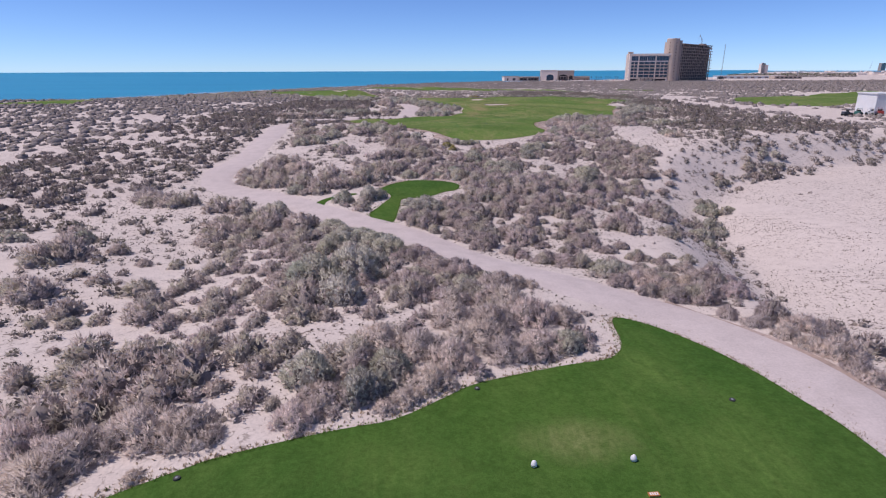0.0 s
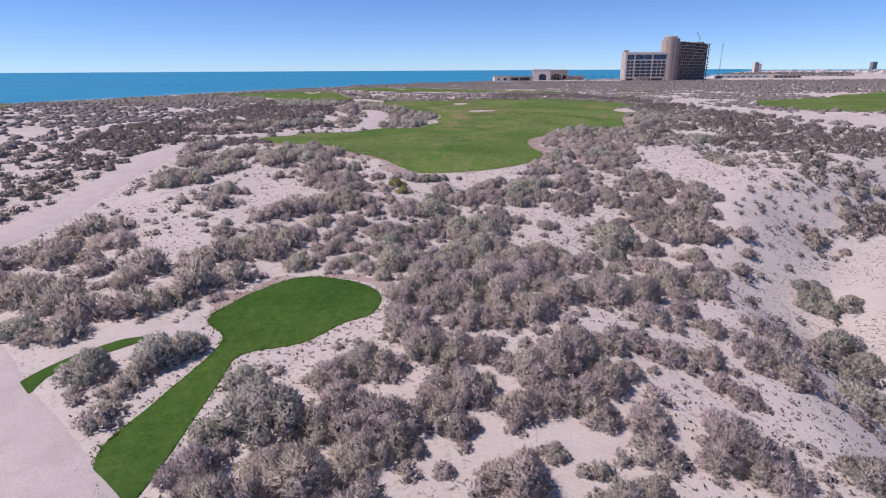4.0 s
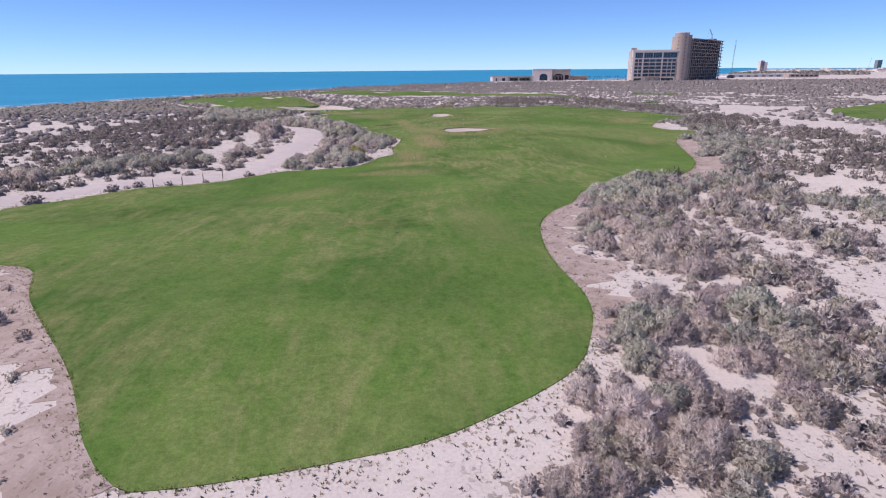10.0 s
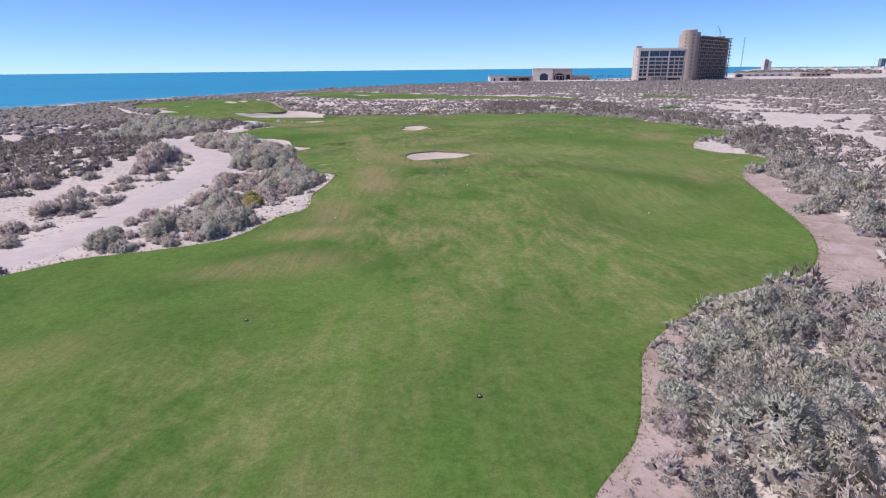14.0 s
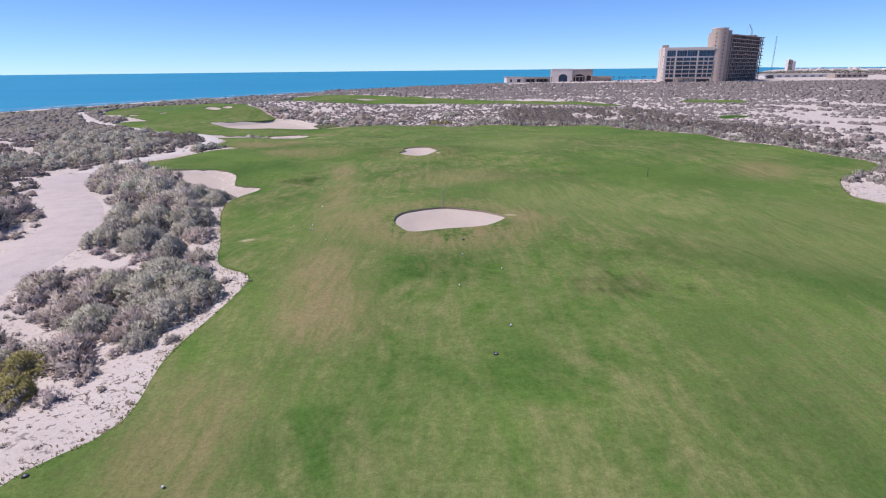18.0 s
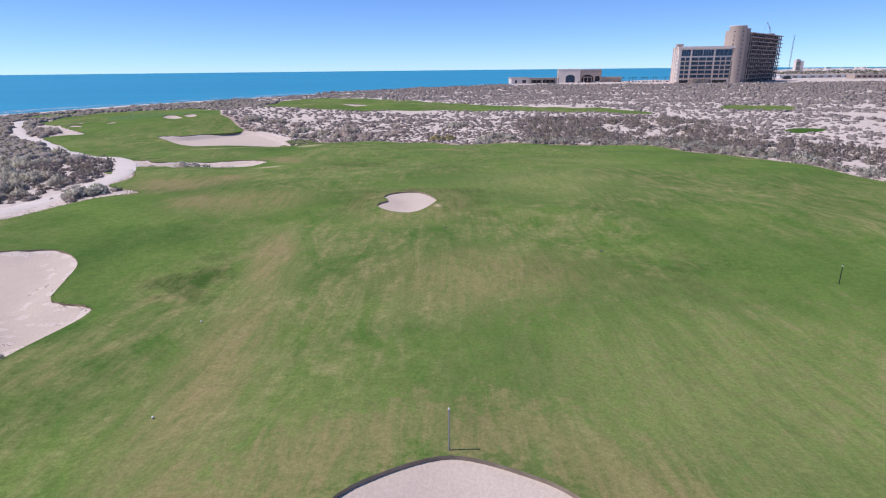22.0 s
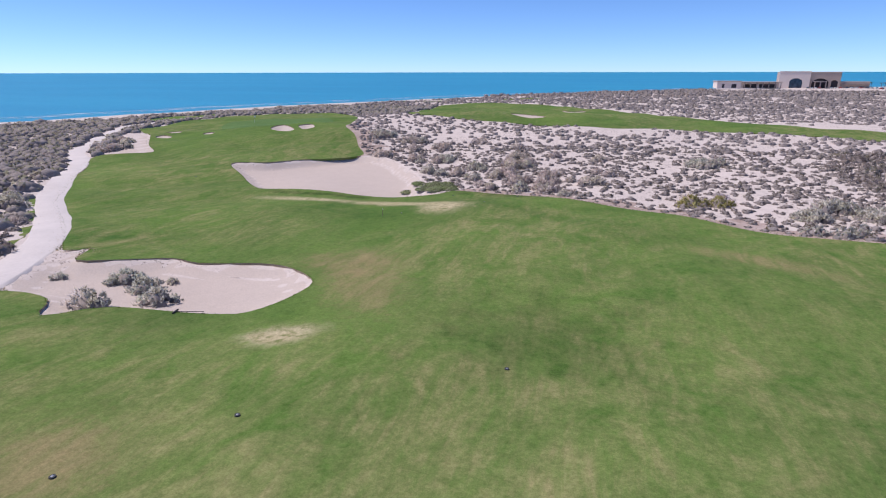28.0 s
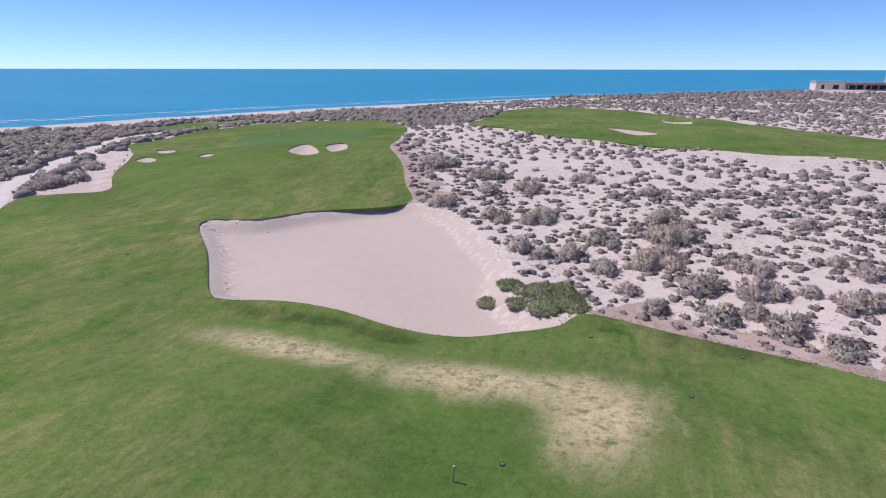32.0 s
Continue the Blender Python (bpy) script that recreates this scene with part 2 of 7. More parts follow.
SAND = sand_material("dune sand", (0.645, 0.565, 0.515), (0.545, 0.47, 0.43), 0.9)
BUNKER_SAND = sand_material("raked bunker sand", (0.57, 0.485, 0.425), (0.52, 0.44, 0.385), 0, 0.03)
TRACK = sand_material("packed sandy track", (0.60, 0.52, 0.495), (0.47, 0.405, 0.385))
SOIL = sand_material("bare soil with dead grass", (0.51, 0.41, 0.37), (0.41, 0.325, 0.29), 0.6, 0, 0.5)
PALE, TAN = (0.62, 0.52, 0.36), (0.36, 0.27, 0.155)
WORN = [  # x, y, reach x, reach y, turn, strength, ring, colour
    (-27, 316.6, 9.5, 2.1, 0, 0.9, False, PALE), (-15, 317.4, 9, 2.9, 8, 0.9, False, PALE), (-9.2, 315.3, 3.6, 5.0, 8, 0.95, False, PALE),
    (-7.5, 279.2, 3.0, 1.7, 38, 0.95, False, PALE), (-7.5, 289, 3.6, 8, 28, 0.6, False, TAN), (8.5, 214, 2.6, 19, 4, 0.45, False, TAN),
    (5.8, 234, 2.2, 9, 10, 0.65, False, TAN), (11.5, 191, 3.2, 9, 6, 0.65, False, TAN), (25.8, 205.2, 2.2, 3.4, 0, 0.6, False, TAN),
    (19.3, 204.6, 8.6, 7.0, 0, 0.5, True, TAN), (15.4, 249.8, 6.0, 7.0, 0, 0.28, True, TAN), (-12.5, 262, 5, 9, -30, 0.55, False, TAN),
    (7, 160, 7, 3.4, 20, 0.5, False, TAN), (-2, 146, 7, 3, 30, 0.4, False, TAN), (15.5, 134, 2.6, 10, 8, 0.2, False, TAN), (51.5, 192, 3, 9, -20, 0.45, False, TAN),
    (61, 231, 5, 8, -30, 0.55, False, TAN), (20, 302, 8, 2.2, -35, 0.5, False, TAN), (9, 176, 3.2, 6, 0, 0.6, False, TAN), (-9, 267.5, 3, 2.5, 0, 0.6, False, TAN), (3.9, 200.1, 0.8, 0.5, 20, 1.0, False, PALE), (18.5, 247.9, 0.6, 0.9, 0, 0.9, False, PALE), (24.8, 205.2, 0.7, 0.5, 0, 0.9, False, PALE), (11.8, 252.5, 1.2, 0.5, 20, 0.7, False, TAN), (-16, 262, 4, 5, 0, 0.5, False, TAN),
    (-10, 293.5, 5, 4.2, 0, 0.6, False, TAN), (8, 169, 5, 2.8, 10, 0.6, False, TAN), (-8, 252, 4, 5, 20, 0.5, False, TAN), (12.5, 186, 3.5, 4, 10, 0.5, False, TAN),
    (48, 205, 14, 18, 0, 0.5, False, (0.25, 0.31, 0.11)), (40, 180, 10, 9, 0, 0.5, False, (0.25, 0.31, 0.11)), (34, 214, 15, 12, 0, 0.6, False, (0.25, 0.31, 0.11)), (30, 262, 14, 14, 0, 0.35, False, (0.25, 0.31, 0.11)), (22, 228, 9, 8, 20, 0.4, False, TAN), (-2, 252, 9, 6, 20, 0.4, False, TAN), (40, 282, 14, 5, -20, 0.4, False, (0.25, 0.31, 0.11)),
]
LUSH = [(9.8, 252, 3.4, 6, 0, 0.45), (21.5, 249, 3.2, 6, 0, 0.45), (-14, 138, 7, 5, 20, 0.5), (30, 228, 9, 6, 0, 0.4), (6, 284, 7, 8, 0, 0.45), (34, 196, 8, 5, 10, 0.4), (8.5, 132.6, 4, 3, 0, 0.45), (29.5, 189.3, 4, 2.4, 0, 0.7), (1.8, 228.5, 3, 5, 10, 0.8), (20, 254.8, 7, 2, 0, 0.6), (-28, 321, 11, 1.3, 0, 0.8), (-5, 327, 9, 2.2, -12, 0.8), (15.3, 255.6, 4, 1.5, 0, 0.8), (19, 193, 5, 4, 0, 0.3)]
TURF = turf_material("fairway turf", (0.087, 0.171, 0.041), (0.157, 0.254, 0.065), (0.42, 0.35, 0.19), 0.9, True, WORN, LUSH)
TEE_WEAR = [(2.2, 15.6, 2.6, 1.5, 0, 0.45, False, (0.30, 0.30, 0.14)), (6.7, 20.5, 1.5, 3.5, 25, 0.35, False, (0.17, 0.27, 0.07)), (7.5, 14.5, 2.5, 3, 0, 0.35, False, (0.17, 0.27, 0.07)), (-4, 14, 3, 2, 0, 0.3, False, (0.15, 0.24, 0.06))]
TEE_TURF = turf_material("tee turf", (0.046, 0.118, 0.024), (0.092, 0.180, 0.038), (0.17, 0.23, 0.07), 0.6, True, TEE_WEAR)
GREEN_TURF = turf_material("putting green turf", (0.12, 0.21, 0.075), (0.15, 0.245, 0.09), (0.2, 0.22, 0.1), 0.2, False)
EDGE = plain("cut turf edge with roots", (0.29, 0.235, 0.17), 0.95, 0.3, 1.5)
SHRUB = shrub_material("grey saltbush twigs", [(0.28, (0.62, 0.59, 0.53)), (0.40, (0.80, 0.70, 0.70)), (0.50, (0.66, 0.57, 0.58)), (0.60, (0.72, 0.68, 0.60)), (0.74, (0.86, 0.76, 0.77))])
# Saltbush tints darkened in place of self-shadow that coarse shrubs hardly cast.
SHADED_SCRUB = shrub_material("grey dune scrub", [(0.28, (0.34, 0.325, 0.28)), (0.40, (0.46, 0.40, 0.39)), (0.50, (0.34, 0.30, 0.30)), (0.60, (0.38, 0.36, 0.30)), (0.74, (0.50, 0.44, 0.44))], 0.22)
SAGE = shrub_material("grey-green sage leaves", [(0.30, (0.62, 0.66, 0.58)), (0.45, (0.76, 0.74, 0.68)), (0.55, (0.68, 0.68, 0.58)), (0.7, (0.84, 0.78, 0.75))])
DRY = shrub_material("pale dry twigs", [(0.3, (0.84, 0.73, 0.68)), (0.55, (0.90, 0.80, 0.77)), (0.7, (0.82, 0.75, 0.75))])
LEAFY = shrub_material("yellow-green leaves", [(0.3, (0.48, 0.46, 0.20)), (0.7, (0.58, 0.54, 0.27))])
CUSHION = shrub_material("dark cushion shrub twigs", [(0.30, (0.17, 0.15, 0.125)), (0.5, (0.24, 0.20, 0.18)), (0.66, (0.24, 0.225, 0.15)), (0.75, (0.33, 0.28, 0.25))])
SHORE = shrub_material("dark grey-green shore shrubs", [(0.3, (0.38, 0.40, 0.28)), (0.6, (0.52, 0.49, 0.39))])
GREENERY = shrub_material("fresh green leaves", [(0.3, (0.30, 0.40, 0.19)), (0.7, (0.42, 0.47, 0.29))])
STRAW = shrub_material("dead straw grass", [(0.3, (0.60, 0.49, 0.34)), (0.5, (0.52, 0.41, 0.30)), (0.7, (0.70, 0.60, 0.44))])
GREENERY_LOW = shrub_material("fairway edge grass", [(0.3, (0.12, 0.20, 0.045)), (0.7, (0.19, 0.26, 0.07))])
# For the inner domes: wood, its dark tone standing for shade between twigs.
SHADED_WOOD = plain("shrub wood and dead twigs", (0.26, 0.225, 0.21), 0.95, 0.4, 5.0)


# ---- lie of the land ----
SEA = -6.0
HILLS = [  # x, y, spread x, spread y, height
    (-18, 116, 16, 14, 2.0), (-4, 64, 7, 9, -0.8), (-34, 60, 14, 16, -0.5), (8, 46, 16, 10, -0.7),
    (50, 172, 14, 10, -0.6), (40, 125, 14, 14, 0.6), (22, 84, 10, 14, 0.5),
    (-19, 330, 16, 12, -1.2), (-14, 348, 30, 20, -0.8), (-64, 378, 18, 14, 2.4), (-28, 428, 26, 14, 2.6),
    (18, 206, 14, 12, 0.7), (-60, 150, 25, 40, 0.8), (-30, 210, 16, 30, 0.5), (60, 420, 60, 50, 1.2),
    (100, 300, 40, 60, 0.4),
]
SLOPES = [  # the dune falling towards the basin, its humps, and the dip at the long bunker
    (-15, 286, 12, 10, -0.5), (20, 80, 14, 14, -3.8), (28, 48, 14, 14, -1.43), (0, 64, 6, 6, 0.84), (56, 148, 6, 6, -1.65), (-12, 100, 6, 6, -1.15), (16, 112, 14, 14, 0.36), (-20, 44, 6, 6, -0.81), (12, 68, 6, 6, 0.56), (48, 156, 6, 6, 0.49), (24, 60, 6, 6, -1.17), (8, 44, 6, 6, -0.93), (28, 80, 6, 6, -1.19), (4, 84, 6, 6, -0.44), (0, 36, 9, 9, 0.31),
]
COAST = [(-900, -700), (-420, 60), (-300, 260), (-240, 370), (-215, 440), (-195, 499), (-178, 541), (-140, 618), (-85, 713), (-5, 805), (95, 940), (200, 1010), (400, 1120), (700, 1450), (1150, 2300), (2620, 4900)]


BASIN = [(26, -60), (27, 20), (28, 40), (33, 58), (36, 74), (48, 90), (62, 98), (90, 110), (150, 112), (190, 60), (190, -60)]


def smooth(a, b, v):
    s = np.clip((v - a) / (b - a), 0.0, 1.0)
    return s * s * (3 - 2 * s)


def inland(x, y):
    """Metres from the shoreline, positive on land."""
    best, side = np.full(np.shape(x), 1e9), np.ones(np.shape(x))
    for (ax, ay), (bx, by) in zip(COAST, COAST[1:]):
        dx, dy = bx - ax, by - ay
        u = np.clip(((x - ax) * dx + (y - ay) * dy) / (dx * dx + dy * dy), 0, 1)
        d = np.hypot(x - ax - u * dx, y - ay - u * dy)
        s = np.where(dx * (y - ay) - dy * (x - ax) > 0, -1.0, 1.0)
        side = np.where(d < best, s, side)
        best = np.minimum(best, d)
    return best * side


def within(poly, x, y):
    """Whether (x, y) lies inside a closed outline."""
    hit = np.zeros(np.shape(x), bool)
    for (ax, ay), (bx, by) in zip(poly, [*poly[1:], poly[0]]):
        if ay != by:
            hit ^= ((ay > y) != (by > y)) & (x < (bx - ax) * (y - ay) / (by - ay) + ax)
    return hit


def rim(poly, x, y, closed=True):
    """Metres to the nearest stretch of an outline."""
    best = np.full(np.shape(x), 1e9)
    for (ax, ay), (bx, by) in zip(poly, [*poly[1:], poly[0]] if closed else poly[1:]):
        dx, dy = bx - ax, by - ay
        u = np.clip(((x - ax) * dx + (y - ay) * dy) / (dx * dx + dy * dy + 1e-9), 0, 1)
        best = np.minimum(best, np.hypot(x - ax - u * dx, y - ay - u * dy))
    return best


def lie(x, y):
    """Height of the open land at (x, y)."""
    x, y = np.asarray(x, float), np.asarray(y, float)
    z = -0.5 - 2.0 * smooth(255, 330, y) - 0.4 * smooth(450, 900, y)
    for hx, hy, sx, sy, a in HILLS + SLOPES:
        z = z + a * np.exp(-0.5 * (((x - hx) / sx) ** 2 + ((y - hy) / sy) ** 2))
    wob = np.sin(x * 0.21 + 1.3 * np.sin(y * 0.13)) * np.sin(y * 0.17 + 1.1 * np.sin(x * 0.11 + 2)) * 0.28
    wob = wob + np.sin(x * 0.071 + y * 0.043 + 1) * np.sin(y * 0.062 - x * 0.03) * 0.35
    off = np.where(within(BASIN, x, y), 0.0, rim(BASIN, x, y))
    z = z - 5.8 * (1 - smooth(0, 12, off))
    d = inland(x, y)
    ridge = 0.5 * np.exp(-0.5 * ((d - 62) / 16) ** 2)
    z = z + wob + ridge - 1.8 * (1 - smooth(45, 120, d))
    return z * smooth(8, 46, d) + (SEA - 1.2 + 0.06 * np.clip(d, -60, 60)) * (1 - smooth(8, 46, d))


def curve(points, closed=True, step=1.0):
    """A smooth line through the points of a plan."""
    p = [Vector(q) for q in points]
    n, out = len(p), []
    for i in range(n if closed else n - 1):
        a, b = p[i], p[(i + 1) % n]
        z = p[i - 1] if closed or i else a
        c = p[(i + 2) % n] if closed or i + 2 < n else b
        k = max(1, round((b - a).length / step))
        for j in range(k):
            u = j / k
            out.append(0.5 * ((2 * a) + (b - z) * u + (2 * z - 5 * a + 4 * b - c) * u * u + (3 * a - z - 3 * b + c) * u ** 3))
    if not closed:
        out.append(p[-1])
    return [(v.x, v.y) for v in out]


# Plan of the course: outlines in metres.
EAST_SIDE = [(3.2, 103.6), (8, 104.7), (12.2, 106), (16.9, 109.2), (18.8, 112.4), (19.9, 117), (19.4, 124.5), (20.2, 131.4), (22.3, 136.5), (24.8, 139.6), (26.2, 142.8), (27.9, 146.8),
             (31.5, 150.8), (36.5, 154.2), (42.5, 157.5), (47, 163), (50.7, 171.4), (55.7, 188.3), (58.9, 194.8), (66, 200.4), (67, 208), (62.7, 214.5), (62.3, 217), (66.8, 224.5),
             (76, 231), (77, 245), (73, 258), (70, 275), (66, 287), (62, 288.5), (57, 299), (46, 304), (35, 307), (24, 312), (13, 320), (3.5, 325), (-5.8, 328), (-11.6, 329.5)]
NORTH_SIDE = [(-13.1, 326.8), (-16, 324.7), (-19, 322.7), (-23, 322.2), (-28, 323), (-32.3, 322.7), (-36, 321.3), (-38.3, 322), (-45.4, 329.3), (-51.8, 335.5), (-48, 339), (-45, 346), (-36.8, 353.6),
              (-41, 362), (-46, 371.5), (-53.3, 382), (-60, 400), (-70, 425), (-84, 446), (-101, 452), (-114, 434), (-119, 405), (-111, 379), (-103, 371), (-95.5, 365), (-82, 350), (-74.5, 343), (-77, 338.5), (-80.3, 335),
              (-72, 326), (-55, 306.5), (-40, 294.5), (-32.1, 287.6)]
WEST_SIDE = [(-31, 289.1), (-29.1, 286), (-27.2, 287), (-24, 289.8), (-21.2, 289.5), (-16.4, 290.4), (-13.3, 289.9), (-10.4, 287.6), (-10.3, 284.4), (-11.3, 281.7), (-12.9, 280.9), (-18.9, 279.5),
             (-21, 276.7), (-23.3, 279), (-26.9, 279.4), (-27.9, 277.6), (-21.4, 266), (-21.4, 260), (-15.6, 256), (-19, 252.5), (-22, 247), (-23.9, 237.5), (-19.5, 233.6), (-15.4, 233.9), (-11.6, 235), (-8.2, 232.2), (-6.7, 228), (-5.6, 225.2), (-2.4, 224.1), (-2.6, 218), (-2.6, 213.8), (-1.7, 209.5), (1.8, 200), (3.9, 194.2), (6.6, 191.8), (6.8, 189), (5.8, 182.6), (6.3, 177.3), (4.4, 174.5), (3.5, 172)]
SOUTH_SIDE = [(1.6, 167.8), (-3, 164.6), (-7, 162.5), (-10.3, 159.2), (-16.4, 153.3), (-23.5, 145.8), (-26.4, 139.7), (-25.6, 132), (-21.6, 123.4), (-19.3, 120.4), (-15.7, 121), (-12, 120.9), (-9.1, 116.5), (-3, 109.4), (-0.2, 105.4), (1.6, 103.7)]
FAIRWAY = curve(EAST_SIDE + NORTH_SIDE + WEST_SIDE + SOUTH_SIDE)
TEE = curve([(-30, 4), (-20, 9), (-11.3, 14.0), (-9.7, 14.8), (-6.2, 16.1), (-4.2, 16.8), (-2.1, 18.5), (-0.9, 19.4), (2.9, 21.0), (5.2, 21.8), (6.2, 23.4), (6.7, 26.4), (8.5, 25.6), (10.1, 22.9), (11.5, 18.5), (12.6, 14.4), (14, 4), (14, -14), (-28, -14)], step=0.7)
TEE_TWO = curve([(-9.2, 63.3), (-5.9, 69.5), (-2.1, 68.6), (-0.0, 66.2), (-0.2, 63.5), (-1.8, 62.2), (-3.5, 60.2), (-6.2, 58.9), (-6.4, 56.0), (-6.7, 48.7), (-9.0, 51.3), (-8.4, 54.9), (-7.6, 60.3)], step=0.6)
TEE_THREE = curve([(-15.1, 56.0), (-14.4, 57.9), (-12.4, 60.2), (-11.3, 60.2), (-13.9, 57.2), (-14.1, 55.3)], step=0.5)
SECOND = curve([(-55, 431), (-62, 470), (-66, 515), (-52, 535), (-26, 525), (2.6, 489), (21.2, 463), (36.3, 440), (60, 410), (80, 400), (90, 385), (60, 392), (37, 404), (22, 405), (8, 404.5), (-5.7, 407.5), (-27.7, 413)], step=2)
THIRD = curve([(-52, 583), (-46, 610), (-31.3, 604), (-34.9, 572)], step=2)
FOURTH = curve([(-99, 540), (-96, 562), (-80.6, 570), (-85, 548)], step=2)
SHORE_GREEN = curve([(-147, 405), (-146, 428), (-134, 442), (-126, 440), (-131, 412)], step=2)
RIGHT_HOLE = curve([(119.7, 225), (128, 252), (150.7, 275), (190, 310), (237.5, 354), (299, 395), (240, 300), (180, 240), (150.6, 210), (132.5, 200), (121.7, 208)], step=3)
RIGHT_GREEN = curve([(121.7, 405.0), (139.1, 425), (157.2, 420), (137.4, 392)], step=2)
RIGHT_TEE = curve([(101, 329), (107, 332), (112, 330.8), (108, 326), (102, 325)], step=2)
WEST_GREEN = curve([(-185, 225), (-188, 285), (-176, 305), (-150, 240)], step=3)
PUTTING = curve([(-70, 376), (-66, 392), (-72, 412), (-85, 424), (-98, 418), (-100, 400), (-90, 384), (-80, 374)], step=1.5)

BUNKERS = {  # outline, depth
    "near": (curve([(14.9, 204.2), (15.2, 206.2), (16.4, 207.5), (19.1, 208.6), (21.8, 207.6), (23.2, 206.4), (24.3, 204.6), (23.4, 202.9), (22, 202), (19.1, 201.7), (16.6, 201.1), (15.6, 202.2)], step=0.4), 0.4),
    "heart": (curve([(12.3, 248.7), (12.7, 249.7), (13.3, 250.5), (12.7, 252.6), (13.7, 254.1), (16.4, 254.0), (18.3, 250.7), (18.0, 248.6), (16.8, 246.3), (15.4, 245.6), (13.5, 246.7)], step=0.4), 0.45),
    "west": (curve([(-31.3, 288.4), (-29.1, 286), (-27.2, 287), (-24, 289.8), (-21.2, 289.5), (-16.4, 290.4), (-13.3, 289.9), (-10.4, 287.6), (-10.3, 284.4), (-11.3, 281.7), (-12.9, 280.9), (-18.9, 279.5), (-21, 276.7), (-23.3, 279), (-26.9, 279.4), (-28.6, 280.7), (-30.9, 285.1)], step=0.5), 0.5),
    "large": (curve([(-51.8, 335.5), (-48, 339), (-45, 346), (-36.8, 353.6), (-29.8, 350.8), (-24.3, 344.2), (-19.6, 337.7), (-18.6, 332.6), (-14.9, 328.5), (-13.1, 326.8), (-16, 324.7), (-19, 322.7), (-23, 322.2), (-28, 323), (-32.3, 322.7), (-36, 321.3), (-38.3, 322), (-45.4, 329.3)], step=0.7), 0.85),
    "corner": (curve([(-19.5, 233.6), (-15.4, 233.9), (-11.6, 235), (-8.2, 232.2), (-6.7, 228), (-5.6, 225.2), (-2.4, 224.1), (-1.9, 222), (-2.6, 218), (-2.4, 214.6), (-3.2, 214.8), (-4.7, 217.4), (-7.2, 220.6), (-10.5, 223.2), (-15, 226.4)], step=0.5), 0.5),
    "path_side": (curve([(-80.5, 337.5), (-75, 342.5), (-83, 350.5), (-95.5, 363.5), (-102, 369), (-104, 367.5), (-96, 357), (-88, 347)], step=0.7), 0.25),
    "green_one": (curve([(-67.3, 371.5), (-67.6, 377.5), (-61.4, 372), (-62.8, 369.2)], step=0.5), 0.5),
    "green_two": (curve([(-63.5, 377.6), (-61.6, 380.3), (-58.6, 376.2), (-59.8, 373)], step=0.5), 0.5),
    "green_three": (curve([(-82.2, 366.5), (-82.4, 368.8), (-80.2, 368.4), (-79.5, 366)], step=0.4), 0.4),
    "green_four": (curve([(-97.5, 372.0), (-95.0, 373.2), (-90.0, 369.2), (-91.2, 367.0)], step=0.5), 0.5),
    "green_five": (curve([(-90.5, 361.1), (-91.0, 364.0), (-87.5, 362.8), (-86.3, 360)], step=0.5), 0.4),
    "second_one": (curve([(-20.5, 424.0), (-15, 423.5), (-9.7, 420.5), (-13.4, 416.8), (-17.0, 418.6)], step=0.8), 1.0),
    "second_two": (curve([(-10.7, 486), (-7.7, 481), (-1.8, 481), (-2.6, 465), (-8.5, 473)], step=1), 1.2),
}
TRACK_LINE = curve([(16, 4), (14.6, 13), (13.4, 18.5), (12.3, 22.5), (9.9, 27.4), (5.2, 31.7), (1.5, 35.8), (-3.7, 43), (-9.3, 48.7), (-14.9, 53.9), (-21.6, 60.2), (-28.5, 66.5), (-31, 72.5), (-31, 81), (-32.5, 100), (-33.5, 111), (-36, 122), (-34, 132),
                    (-30, 141), (-26, 148.6), (-18.8, 155.9), (-12.6, 161.8), (-10.6, 167), (-11.2, 175)], False, 0.8)
SPUR_LINE = curve([(-11.2, 175), (-10.6, 186), (-10.5, 196), (-12, 203.5), (-16, 211), (-24.4, 222), (-28.5, 232)], False, 0.8)
PAVED_LINE = curve([(-28.5, 232), (-27, 241.6), (-24.8, 252), (-23.6, 261), (-24.4, 268), (-29.4, 278.4), (-35, 288), (-42.3, 295.2), (-56, 306.4), (-67, 318), (-80, 332), (-91, 341.5), (-110.5, 369), (-123, 388), (-127.5, 412), (-120, 444), (-106, 462)], False, 0.8)
TURFS = [FAIRWAY, TEE, TEE_TWO, TEE_THREE, SECOND, THIRD, FOURTH, SHORE_GREEN, RIGHT_HOLE, RIGHT_GREEN, RIGHT_TEE, WEST_GREEN]
BARE = [curve([(40.5, 153), (43, 157.5), (49, 171), (55.5, 187), (58.9, 189.5), (56.5, 180), (54.5, 170.5), (49, 159), (45, 154.5)]), curve([(62.7, 213), (62.8, 217), (65.5, 222), (68.5, 219.5), (67.5, 212), (66, 207.5)])]
LANES = [(TRACK_LINE, 1.85), (SPUR_LINE, 2.1), (PAVED_LINE, 1.5)]


def boxed(poly, x, y, pad):
    px, py = [q[0] for q in poly], [q[1] for q in poly]
    return (x > min(px) - pad) & (x < max(px) + pad) & (y > min(py) - pad) & (y < max(py) + pad)


